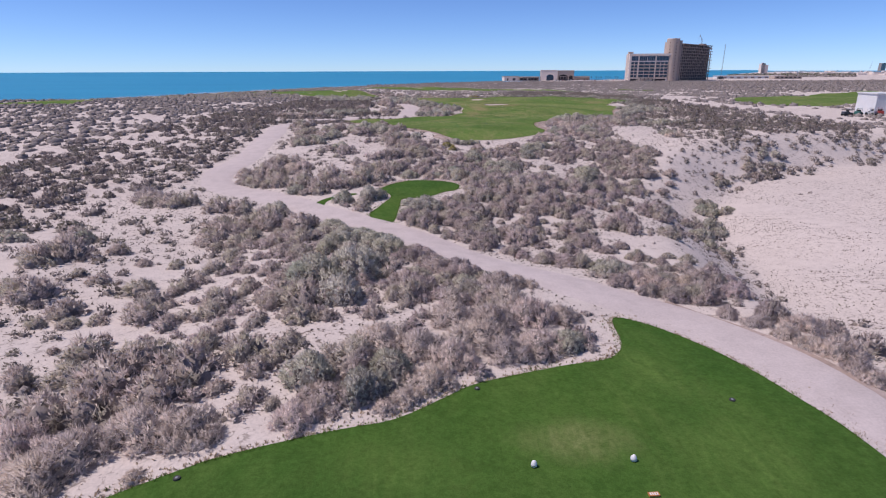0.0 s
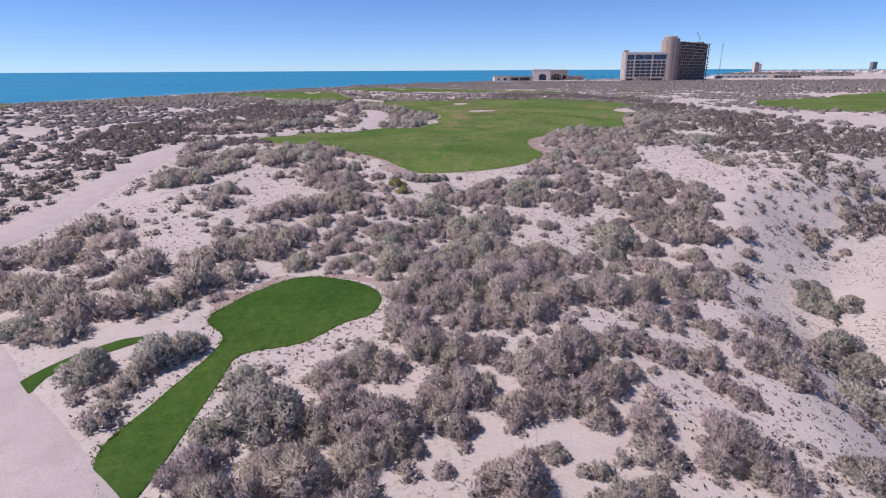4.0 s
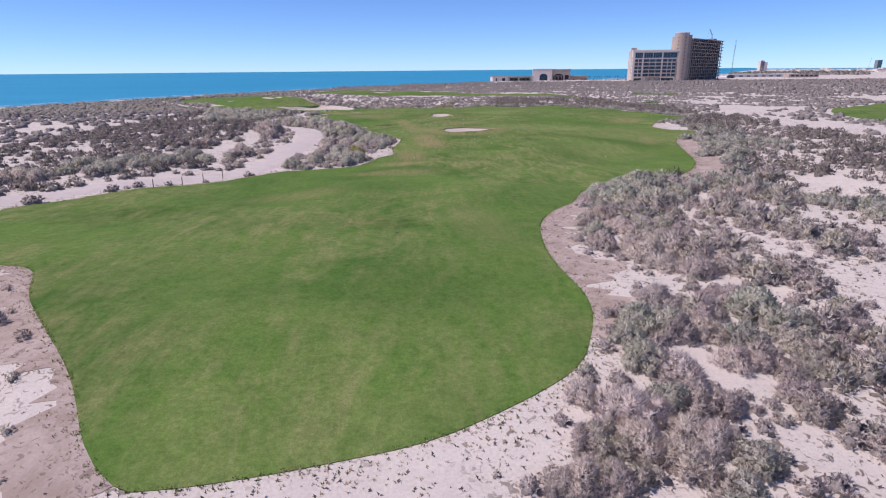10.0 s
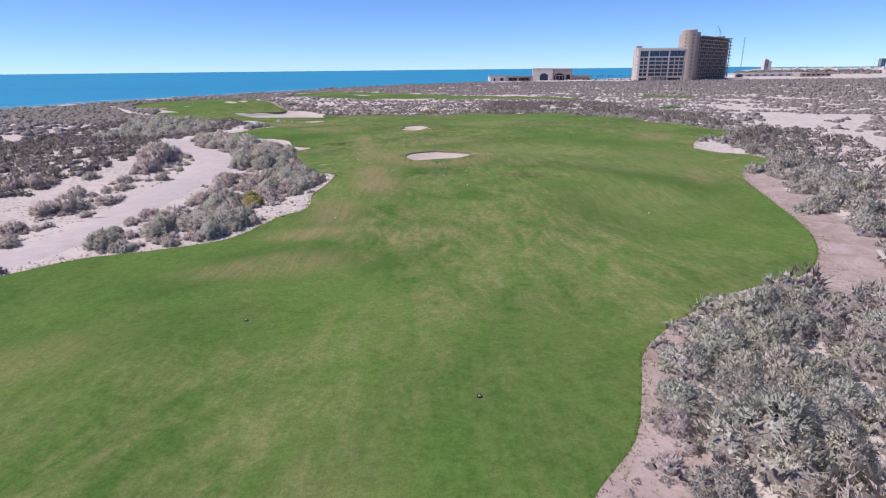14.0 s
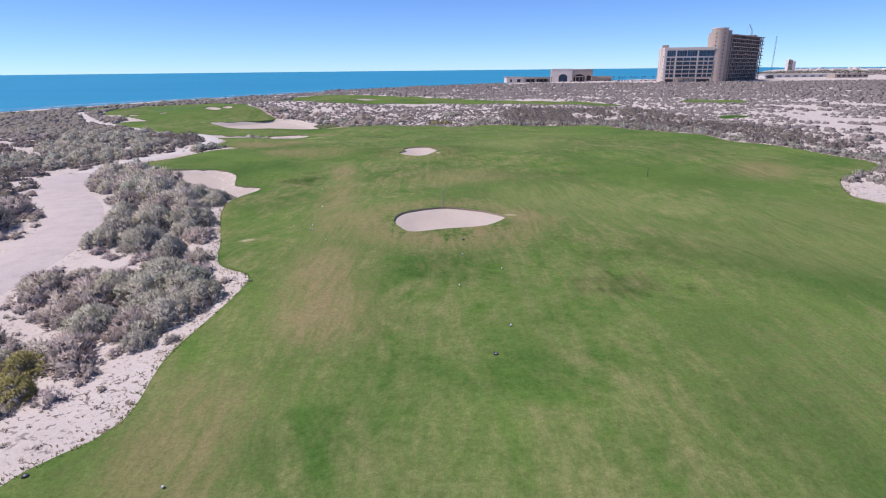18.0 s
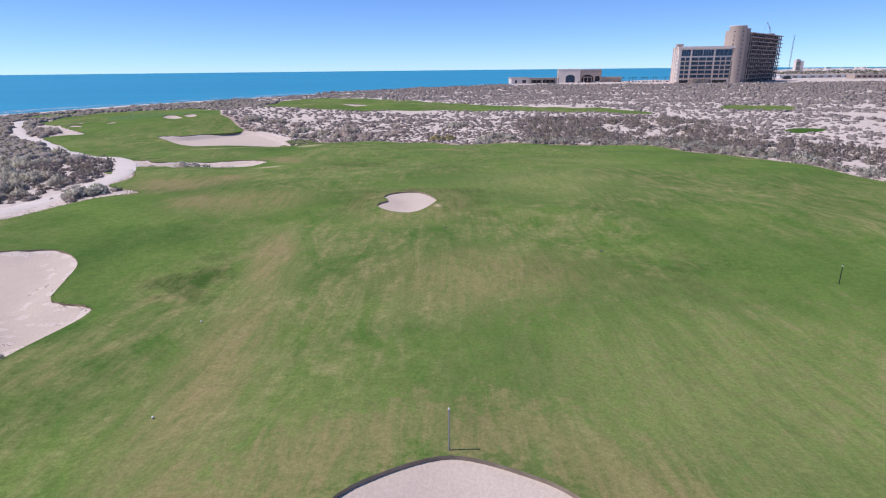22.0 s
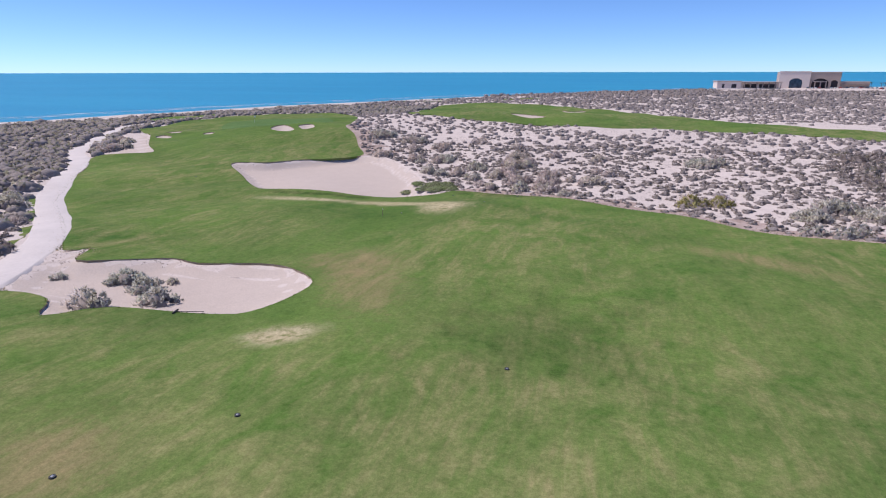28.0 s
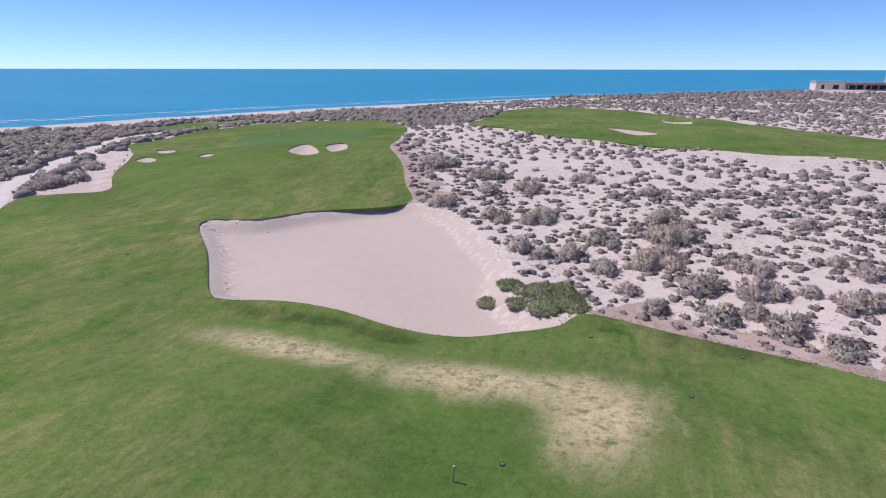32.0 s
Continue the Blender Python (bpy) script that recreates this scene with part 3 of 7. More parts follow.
def ground(x, y, sink=0.0, side=None):
    """Height of the ground with the bunkers dug in; sink lowers it under turf and paving. side: True or False takes all as inside or outside a bunker."""
    x, y = np.atleast_1d(np.asarray(x, float)), np.atleast_1d(np.asarray(y, float))
    z = lie(x, y)
    for poly, depth in BUNKERS.values():
        near = boxed(poly, x, y, 4)
        if near.any():
            nx, ny = x[near], y[near]
            r = rim(poly, nx, ny)
            mask = within(poly, nx, ny) if side is None else np.full(len(nx), side)
            if side:
                mask &= r < 0.05
                mask |= within(poly, nx, ny)
            lip = 0.1 * np.exp(-((r / 1.6) ** 2)) * ~mask
            z[near] += lip - np.where(mask, 0.07 + depth * smooth(0, 1.9, r), 0)
    if sink:
        for poly in TURFS:
            near = boxed(poly, x, y, 1)
            if near.any():
                z[near] -= np.where(within(poly, x[near], y[near]), sink * smooth(1.0, 2.4, rim(poly, x[near], y[near])), 0)
        for line, half in LANES:
            near = boxed(line, x, y, half)
            if near.any():
                z[near] -= sink * 0.6 * (1 - smooth(half * 0.25, half * 0.7, rim(line, x[near], y[near], False)))
    return z


def mesh_object(name, verts, faces, mat, smooth_faces=True):
    me = bpy.data.meshes.new(name)
    me.from_pydata([tuple(v) for v in verts], [], [tuple(f) for f in faces])
    me.materials.append(mat)
    if smooth_faces:
        me.polygons.foreach_set("use_smooth", [True] * len(me.polygons))
    return new(name, me)


def spread(start, fine_from, fine_to, end, step, growth=1.12, most=260):
    """Grid lines, close together in the middle and wider towards both ends."""
    mid = list(np.arange(fine_from, fine_to + 0.01, step))
    lo, s, v = [], step, fine_from
    while v > start:
        s = min(s * growth, most)
        v -= s
        lo.append(max(v, start))
    hi, s, v = [], step, fine_to
    while v < end:
        s = min(s * growth, most)
        v += s
        hi.append(min(v, end))
    return np.array(lo[::-1] + mid + hi)


gx, gy = spread(-950, -62, 84, 4700, 0.9), spread(-400, -6, 362, 4600, 0.9)
GX, GY = np.meshgrid(gx, gy)
GZ = ground(GX.ravel(), GY.ravel(), 0.45)
nx, ny = len(gx), len(gy)
quads = [(j * nx + i, j * nx + i + 1, (j + 1) * nx + i + 1, (j + 1) * nx + i) for j in range(ny - 1) for i in range(nx - 1)]
land = mesh_object("ground", np.column_stack([GX.ravel(), GY.ravel(), GZ]), quads, SAND)
tagged(land, "pale pinkish dune sand dotted with dry tufts", "ground", kind="structure")


def drape(name, outline, holes, step, mat, rise=0.03, skirt=0.35, edge=None, side=False):
    """A sheet inside an outline, laid on the ground, with its edge turned down."""
    from mathutils.geometry import delaunay_2d_cdt
    pts = [Vector(q) for q in outline]
    edges = [(i, (i + 1) % len(outline)) for i in range(len(outline))]
    for h in holes:
        k = len(pts)
        pts += [Vector(q) for q in h]
        edges += [(k + i, k + (i + 1) % len(h)) for i in range(len(h))]
    rims = len(pts)
    xs, ys = [q[0] for q in outline], [q[1] for q in outline]
    X, Y = np.meshgrid(np.arange(min(xs), max(xs), step), np.arange(min(ys), max(ys), step))
    X = (X + (np.arange(X.shape[0]) % 2)[:, None] * step / 2).ravel()
    Y = Y.ravel()
    keep = within(outline, X, Y) & (rim(outline, X, Y) > step * 0.4)
    for h in holes:
        keep &= ~within(h, X, Y) & (rim(h, X, Y) > step * 0.4)
    pts += [Vector(q) for q in zip(X[keep], Y[keep])]
    v, _, f, *_ = delaunay_2d_cdt(pts, edges, [], 0, 1e-5)
    V = np.array([(q.x, q.y) for q in v])
    C = np.array([V[list(t)].mean(axis=0) for t in f])
    good = within(outline, C[:, 0], C[:, 1])
    for h in holes:
        good &= ~within(h, C[:, 0], C[:, 1])
    z = ground(V[:, 0], V[:, 1], 0, side) + rise
    faces = [tuple(t) for t, g in zip(f, good) if g]
    count, once = {}, []
    for t in faces:
        for a, b in zip(t, (*t[1:], t[0])):
            count[(a, b)] = 1
    verts = [(*V[i], z[i]) for i in range(len(V))]
    low = {}
    for a, b in list(count):
        if (b, a) not in count:
            for q in (a, b):
                if q not in low:
                    low[q] = len(verts)
                    verts += [(*V[q], z[q]), (*V[q], z[q] - skirt)]
            once.append((low[b], low[a], low[a] + 1, low[b] + 1))
    ob = mesh_object(name, verts, faces + once, mat)
    if edge:
        ob.data.materials.append(edge)
        at = np.array([(verts[q[0]][0], verts[q[0]][1]) for q in once])
        cut = np.zeros(len(at), bool)
        for poly, _ in BUNKERS.values():
            cut |= rim(poly, at[:, 0], at[:, 1]) < 0.35
        ob.data.polygons.foreach_set("material_index", [0] * len(faces) + [int(q) for q in cut])
    return ob


holes = [p for k, (p, _) in BUNKERS.items() if not k.startswith("second") and k not in ("west", "large", "corner", "path_side")]
drapes = [
    ("fairway", FAIRWAY, holes + [PUTTING], 1.5, TURF, "mown green fairway turf with tan dry streaks", "fairway"),
    ("putting_green", PUTTING, [], 1.5, GREEN_TURF, "smooth light green putting surface on a rise", "putting green"),
    ("tee_ground", TEE, [], 0.8, TEE_TURF, "dense dark green turf of the tee ground", "tee"),
    ("tee_ground", TEE_TWO, [], 0.8, TEE_TURF, "small dark green tee among grey shrubs", "tee"),
    ("tee_ground", TEE_THREE, [], 0.8, TEE_TURF, "narrow strip of green tee turf beside the track", "tee"),
    ("fairway", SECOND, [BUNKERS["second_one"][0], BUNKERS["second_two"][0]], 4, TURF, "distant green fairway between shrubby dunes", "fairway"),
    ("putting_green", THIRD, [], 4, TURF, "small distant green near the beach", "putting green"),
    ("putting_green", FOURTH, [], 4, TURF, "small distant green on the beach dunes", "putting green"),
    ("putting_green", SHORE_GREEN, [], 4, TURF, "green strip behind the dune shrubs", "putting green"),
    ("fairway", RIGHT_HOLE, [], 5, TURF, "distant green fairway beyond the sandy clearing", "fairway"),
    ("putting_green", RIGHT_GREEN, [], 5, TURF, "distant green strip among shrubs", "putting green"),
    ("tee_ground", RIGHT_TEE, [], 3, TEE_TURF, "distant small tee among shrubs", "tee"),
    ("fairway", WEST_GREEN, [], 5, TURF, "distant strip of turf near the sea", "fairway"),
]
for name, outline, hs, step, mat, label, cat in drapes:
    tagged(drape(name, outline, hs, step, mat, edge=EDGE), label, cat, kind="structure")
for key, (outline, _) in BUNKERS.items():
    big = key in ("west", "large")
    tagged(drape("bunker", outline, [], 0.8 if not key.startswith("second") else 2, BUNKER_SAND, 0.03, 0.3, None, True), "pale raked sand bunker with a turf lip", "bunker", kind="structure")


def lane(name, line, half, mat, label, rise=0.05, soft=0.7):
    verts, faces = [], []
    n = len(line)
    for i, (x, y) in enumerate(line):
        a, b = line[max(0, i - 1)], line[min(n - 1, i + 1)]
        d = Vector((b[0] - a[0], b[1] - a[1])).normalized()
        side = Vector((-d.y, d.x))
        w = half * (1 + 0.05 * math.sin(i * 0.23) + 0.03 * math.sin(i * 0.71))
        ring = [(-w - soft, -0.14), (-w, -0.03), (-w * 0.9, 0.0), (0, 0.03), (w * 0.9, 0), (w, -0.03), (w + soft, -0.14)]
        for off, dz in ring:
            px, py = x + side.x * off, y + side.y * off
            verts.append((px, py, float(ground(px, py)[0]) + rise + dz))
        if i:
            for k in range(6):
                faces.append(((i - 1) * 7 + k, i * 7 + k, i * 7 + k + 1, (i - 1) * 7 + k + 1))
    return tagged(mesh_object(name, verts, faces, mat), label, "path", kind="structure")


PAVING = plain("pale concrete path", (0.60, 0.545, 0.51), 0.85, 0.1, 0.3)
lane("cart_track", TRACK_LINE, 1.85, TRACK, "pale sandy cart track with tyre wear")
lane("cart_track", SPUR_LINE, 2.1, TRACK, "wide pale sandy track beside the shrubs")
lane("cart_path", PAVED_LINE, 1.5, PAVING, "pale grey concrete cart path", soft=0.2)



def verge(name, points, near, far, mat, label, seed=0, base=0.42):
    """A ragged strip beside an edge, lying between two distances from it."""
    line = curve(points, False, 0.35)
    n = len(line)
    one, two = [], []
    for i, (x, y) in enumerate(line):
        a, b = line[max(0, i - 1)], line[min(n - 1, i + 1)]
        d = Vector((b[0] - a[0], b[1] - a[1])).normalized()
        taper = min(1, i / 6 + 0.15, (n - 1 - i) / 6 + 0.15)
        k = far * taper * max(0.03, base + 0.8 * noise.noise((x * 0.25, y * 0.25, seed)) + 0.5 * noise.noise((x * 1.1, y * 1.1, seed + 5)) + 0.3 * noise.noise((x * 3.1, y * 3.1, seed + 9)))
        one.append((x + d.y * near, y - d.x * near))
        two.append((x + d.y * k, y - d.x * k))
    ob = drape(name, one + two[::-1], [], 1.2, mat, 0.02, 0.06, None, None)
    return tagged(ob, label, "verge", kind="structure")


verge("soil_verge", EAST_SIDE[4:13], -0.3, 3.0, SOIL, "brown bare soil with dead grass along the turf", 2, 0.85)
verge("soil_verge", SOUTH_SIDE[8:16], -0.3, 2.4, SOIL, "brown soil and litter along the turf", 9, 0.6)
tagged(drape("soil_verge", BARE[0], [], 1.5, SOIL, 0.02, 0.06, None, None), "brown bare soil with dead grass below the shrubs", "verge", kind="structure")
verge("soil_verge", EAST_SIDE[15:20], -0.3, 6.5, SOIL, "brown bare soil strip below the shrubs", 0, 0.7)
verge("soil_verge", EAST_SIDE[29:38], -0.3, 3.4, SOIL, "reddish bare soil between turf and dune", 0, 0.85)
verge("soil_verge", NORTH_SIDE[12:17], -0.3, 5.5, SOIL, "brown bare soil beside the green", 0, 0.85)
verge("turf_verge", [(-26.5, 270), (-31.2, 278.5), (-37, 287.5), (-44, 295.4), (-58, 307)], -0.2, -1.9, TURF, "narrow green turf strip beside the path")

verge("soil_verge", [(-9.2, 63), (-7, 68), (-4, 69.3), (-1, 68), (0.6, 65), (0.4, 61.5)], -0.2, -2.2, SOIL, "reddish bare soil round the small tee", 3)
verge("soil_verge", [(10.8, 29.6), (13.2, 25), (14.6, 21.5), (16, 17)], -0.3, 1.7, SOIL, "straw-coloured dead grass beside the track", 4)

# ---- sea ----
m, n, l, b = material("blue sea", 0.42, 0.22)
w = place(n, l, (1, 1, 1), 0.5)
w2 = place(n, l, (0.004, 0.012, 1), 0.9)
depth_tint = grain(n, l, w2, 0.8, 4, 0.6)
l.new(ramp(n, l, depth_tint, [(0.3, (0.012, 0.235, 0.40)), (0.7, (0.022, 0.30, 0.46))]), b.inputs["Base Color"])
bump(n, l, b, grain(n, l, w, 0.35, 6, 0.65), 0.5, 0.8)
SEA_WATER = m
rings, spokes = [*range(0, 1300, 45), 1450, 1700, 2000, 2400, 2900, 3500, 4200, 4850], 180
verts, faces = [(0, 300, SEA - 6)], []
for r in rings[1:]:
    px, py = r * np.cos(np.arange(spokes) * 2 * math.pi / spokes), 300 + r * np.sin(np.arange(spokes) * 2 * math.pi / spokes)
    pz = SEA + 12 * smooth(1200, 4850, r) - 6 * smooth(40, 100, inland(px, py))
    verts += list(zip(px, py, pz))
faces = [(0, 1 + k, 1 + (k + 1) % spokes) for k in range(spokes)]
for i in range(len(rings) - 2):
    a, c = 1 + i * spokes, 1 + (i + 1) * spokes
    faces += [(a + k, c + k, c + (k + 1) % spokes, a + (k + 1) % spokes) for k in range(spokes)]
tagged(mesh_object("sea", verts, faces, SEA_WATER), "calm blue sea reaching the horizon", "sea", kind="structure")

FOAM = plain("white surf", (0.75, 0.77, 0.78), 0.6, 0.2, 0.3)
shore = curve(COAST[2:11], False, 4)
for k, (off, half) in enumerate(((-7.5, 0.85), (-15, 0.8))):
    verts, faces = [], []
    for i, (x, y) in enumerate(shore):
        a, b_ = shore[max(0, i - 1)], shore[min(len(shore) - 1, i + 1)]
        d = Vector((b_[0] - a[0], b_[1] - a[1])).normalized()
        c = off + 2.5 * noise.noise((x * 0.03, y * 0.03, k))
        w_ = half * max(0.05, 0.7 + 1.6 * noise.noise((x * 0.06, y * 0.06, k + 3)))
        for e in (-w_, w_):
            verts.append((x + d.y * (c + e), y - d.x * (c + e), SEA + 0.08))
        if i:
            faces.append((2 * i - 2, 2 * i, 2 * i + 1, 2 * i - 1))
    tagged(mesh_object("surf", verts, faces, FOAM), "thin white line of surf along the beach", "surf", kind="structure")


# ---- shrubs ----
def twig_mass(seed, twigs, tall=0.8, length=0.16, width=0.026, lobes=7, puff=6, heart=0.6, sides=5, thin=0.5):
    """A shrub of unit radius: rounded lobes of outward sprays of twigs round a woody heart, coloured dark as inner
    shade.
    Returns points, twig triangles, heart triangles and the twigs' rounded normals."""
    rng = np.random.default_rng(seed)
    ang = np.arange(lobes) * 2 * math.pi / max(1, lobes - 1) + rng.uniform(-0.4, 0.4, lobes)
    rad, cr, ch = rng.uniform(0.36, 0.66, lobes), rng.uniform(0.28, 0.46, lobes), tall * rng.uniform(0.42, 0.85, lobes)
    rad[0], cr[0], ch[0] = (rng.uniform(0, 0.15), 0.6, tall) if lobes > 1 else (0, 0.88, tall)
    C = np.column_stack([rad * np.cos(ang), rad * np.sin(ang), np.zeros(lobes)])
    S = np.column_stack([cr, cr * rng.uniform(0.85, 1.15, lobes), ch])
    sprays = max(6, twigs // puff)
    which = rng.choice(lobes, sprays * 5, p=cr * ch / (cr * ch).sum())
    a, up = rng.uniform(0, 2 * math.pi, sprays * 5), rng.uniform(0.0, 1, sprays * 5) ** 0.9
    out = np.column_stack([np.cos(a) * np.sqrt(1 - up ** 2), np.sin(a) * np.sqrt(1 - up ** 2), up])
    at = C[which] + out * S[which]
    buried = np.zeros(len(at), bool)
    for i in range(lobes):
        buried |= (which != i) & ((((at - C[i]) / S[i]) ** 2).sum(1) < 0.88)
    pick = np.flatnonzero(~buried)[:sprays]
    which, out = which[pick], out[pick]
    face = out / S[which]
    face /= np.linalg.norm(face, axis=1)[:, None]
    each = rng.integers(0, len(pick), twigs)
    n = face[each]
    root = C[which[each]] + out[each] * S[which[each]] * rng.uniform(0.74, 0.98, (twigs, 1)) + rng.normal(0, 0.02, (twigs, 3))
    root[:, 2] = np.maximum(root[:, 2], 0.01)
    aim = face * 0.7 + [0, 0, 0.4] + rng.normal(0, 0.25, face.shape)
    lean = aim[each] + rng.normal(0, 0.42, (twigs, 3))
    lean /= np.linalg.norm(lean, axis=1)[:, None]
    side = np.cross(lean, n * 0.9 + rng.normal(0, 0.45, (twigs, 3)))
    side /= np.linalg.norm(side, axis=1)[:, None] + 1e-9
    bare = rng.random(twigs) < thin
    ln = (length * rng.uniform(0.6, 1.2, twigs) * np.where(bare, 1.25, 0.7))[:, None]
    wd = (width * rng.uniform(0.7, 1.3, twigs) * np.where(bare, 0.5, 1.25))[:, None]
    V = np.stack([root - side * wd, root + side * wd, root + lean * ln], 1).reshape(-1, 3)
    F = np.arange(twigs * 3).reshape(-1, 3)
    N = n + lean * 0.25 + rng.normal(0, 0.22, (twigs, 3))
    N = np.repeat(N / np.linalg.norm(N, axis=1)[:, None], 3, 0)
    cv, cf = [], []
    for i in range(lobes):
        o = len(V) + len(cv)
        cv.append((C[i, 0], C[i, 1], ch[i] * heart * 1.1))
        for lvl, (q, zf) in enumerate(((0.8, 0.62), (1.0, -0.1))):
            for j in range(sides):
                t = 2 * math.pi * (j + lvl * 0.5) / sides
                w_ = cr[i] * q * heart * 1.1 * rng.uniform(0.85, 1.1)
                cv.append((C[i, 0] + w_ * math.cos(t), C[i, 1] + w_ * math.sin(t), ch[i] * zf * heart))
        for j in range(sides):
            jj, r0, r1 = (j + 1) % sides, o + 1, o + 1 + sides
            cf += [(o, r0 + j, r0 + jj), (r0 + j, r1 + j, r0 + jj), (r0 + jj, r1 + j, r1 + jj)]
    cv = np.array(cv)
    up = cv / np.linalg.norm(cv, axis=1)[:, None]
    return np.concatenate([V, cv]), F, np.array(cf), np.concatenate([N, up])


def tri_mesh(name, V, F, mats, index=None, normals=None):
    me = bpy.data.meshes.new(name)
    me.vertices.add(len(V))
    me.vertices.foreach_set("co", np.ascontiguousarray(V, np.float32).ravel())
    me.loops.add(len(F) * 3)
    me.loops.foreach_set("vertex_index", np.ascontiguousarray(F, np.int32).ravel())
    me.polygons.add(len(F))
    me.polygons.foreach_set("loop_start", np.arange(len(F), dtype=np.int32) * 3)
    for m in mats:
        me.materials.append(m)
    if index is not None:
        me.polygons.foreach_set("material_index", np.ascontiguousarray(index, np.int32))
    me.update()
    me.validate()
    if normals is not None:
        at = me.attributes.new("custom_normal", "FLOAT_VECTOR", "POINT")
        at.data.foreach_set("vector", np.ascontiguousarray(normals, np.float32).ravel())
    return me


def free_of_course(x, y, pad=0.6):
    """Where nothing is mown, paved or raked."""
    ok = np.ones(len(x), bool)
    for poly in TURFS + BARE + [p for p, _ in BUNKERS.values()]:
        near = boxed(poly, x, y, pad)
        if near.any():
            nx, ny = x[near], y[near]
            ok[near] &= ~within(poly, nx, ny) & (rim(poly, nx, ny) > pad)
    for line, half in LANES:
        near = boxed(line, x, y, half + pad)
        if near.any():
            ok[near] &= rim(line, x[near], y[near], False) > half + pad
    return ok


# Shrubs along the way by kind, from the tee northwards: x, y, radius.
DRY_SHRUBS_A = [(-15.4, 13.9, 1.33), (-12.3, 13.9, 0.97), (-14.7, 14.9, 1.39), (-17.1, 15.4, 1.15), (-10.5, 15.8, 0.49), (-11.4, 15.9, 1.08), (-13.1, 16.2, 1.19), (-7.8, 16.6, 0.86), (-4.7, 17.3, 0.95), (-3.9, 18, 1.09), (-3, 19.3, 1.03), (15.9, 19.7, 0.95), (15.8, 20.6, 1.1), (-2, 20.9, 1.1), (-3.5, 21.8, 1.26), (0.5, 21.8, 1.15), (15.9, 22, 1.17), (-5.3, 22.3, 1.16), (2.2, 22.5, 1.18), (15.1, 22.9, 1.07), (-0.9, 23, 1.46), (14.6, 24.2, 1.12), (0, 24.5, 1.26), (-1.9, 24.8, 1.4), (2.1, 25.4, 1.3), (16.3, 25.6, 1.03), (14.1, 25.8, 1.18), (3.7, 25.9, 1.03), (1.1, 26.6, 1.35), (13.3, 27.2, 1.24), (0.9, 30.2, 1.1), (3, 30.4, 0.52), (2.2, 30.6, 0.95)]
DRY_SHRUBS_B = [(12.8, 31.7, 0.85), (13.9, 32, 0.87), (12, 32.2, 0.97), (11.5, 32.6, 0.79), (11.4, 33.1, 1.01), (13.7, 33.4, 0.83), (10.5, 33.7, 1.04), (12.1, 35.3, 0.9), (4.8, 68.8, 0.94), (8.4, 69, 1.25), (-1.3, 71.1, 0.83), (-3.5, 71.9, 0.86), (-1.6, 94.5, 0.77), (9, 98.9, 0.91), (10.3, 99.2, 1.23), (11.6, 100.5, 0.96), (16, 101, 0.98), (15.5, 103.5, 0.7), (16.2, 103.6, 0.88), (19.7, 104.5, 1.08), (18.6, 105.3, 0.96), (21.3, 105.4, 0.88), (20.5, 105.9, 0.9), (18.8, 106.9, 1.33), (17.2, 107.8, 0.76), (21.7, 109.7, 1.17), (24.5, 110.4, 0.97), (24.3, 112.7, 1.05), (23.3, 116.2, 1.18), (26.1, 121.7, 1.22), (25.9, 123.8, 1.48), (25.4, 125.6, 1.16), (27.5, 127.1, 0.82)]
DRY_SHRUBS_C = [(27.3, 127.8, 0.77), (28.8, 128.8, 0.81), (26.6, 129.5, 0.75), (26.4, 130.2, 0.97), (25.7, 131.4, 0.72), (26.8, 132, 0.84), (25.6, 134.2, 1.17)]
GREY_SHRUBS_A = [(-17.4, 17, 1.23), (-15.7, 17.2, 1.14), (-8.9, 17.4, 0.42), (-9.8, 17.9, 0.6), (-6.9, 17.9, 0.97), (-13.5, 18, 1.29), (-11.3, 18.6, 0.56), (-16, 19.4, 1.37), (-19.9, 19.7, 0.81), (-17.9, 19.8, 1.05), (-13, 19.9, 1.4), (-10.1, 19.9, 0.76), (-6.4, 20.5, 1.44), (-9.6, 21.1, 0.73), (-15.6, 21.3, 1.35), (-11.2, 21.5, 0.99), (2, 21.6, 1.01), (-18.6, 22.4, 1.16), (-13.1, 22.4, 0.9), (-9.5, 22.4, 0.77), (-20.4, 22.6, 0.33), (-13.2, 24.3, 0.55), (-9.5, 24.9, 0.85), (-8.2, 25, 0.65), (-11.7, 25.1, 0.62), (-5.9, 25.3, 0.66), (-16.4, 25.7, 0.58), (-23.4, 25.8, 0.55), (-21.7, 25.8, 0.73), (-20.4, 26.2, 0.59), (-14.5, 26.4, 0.74), (18.6, 26.5, 1.07), (15.5, 26.8, 1.07)]
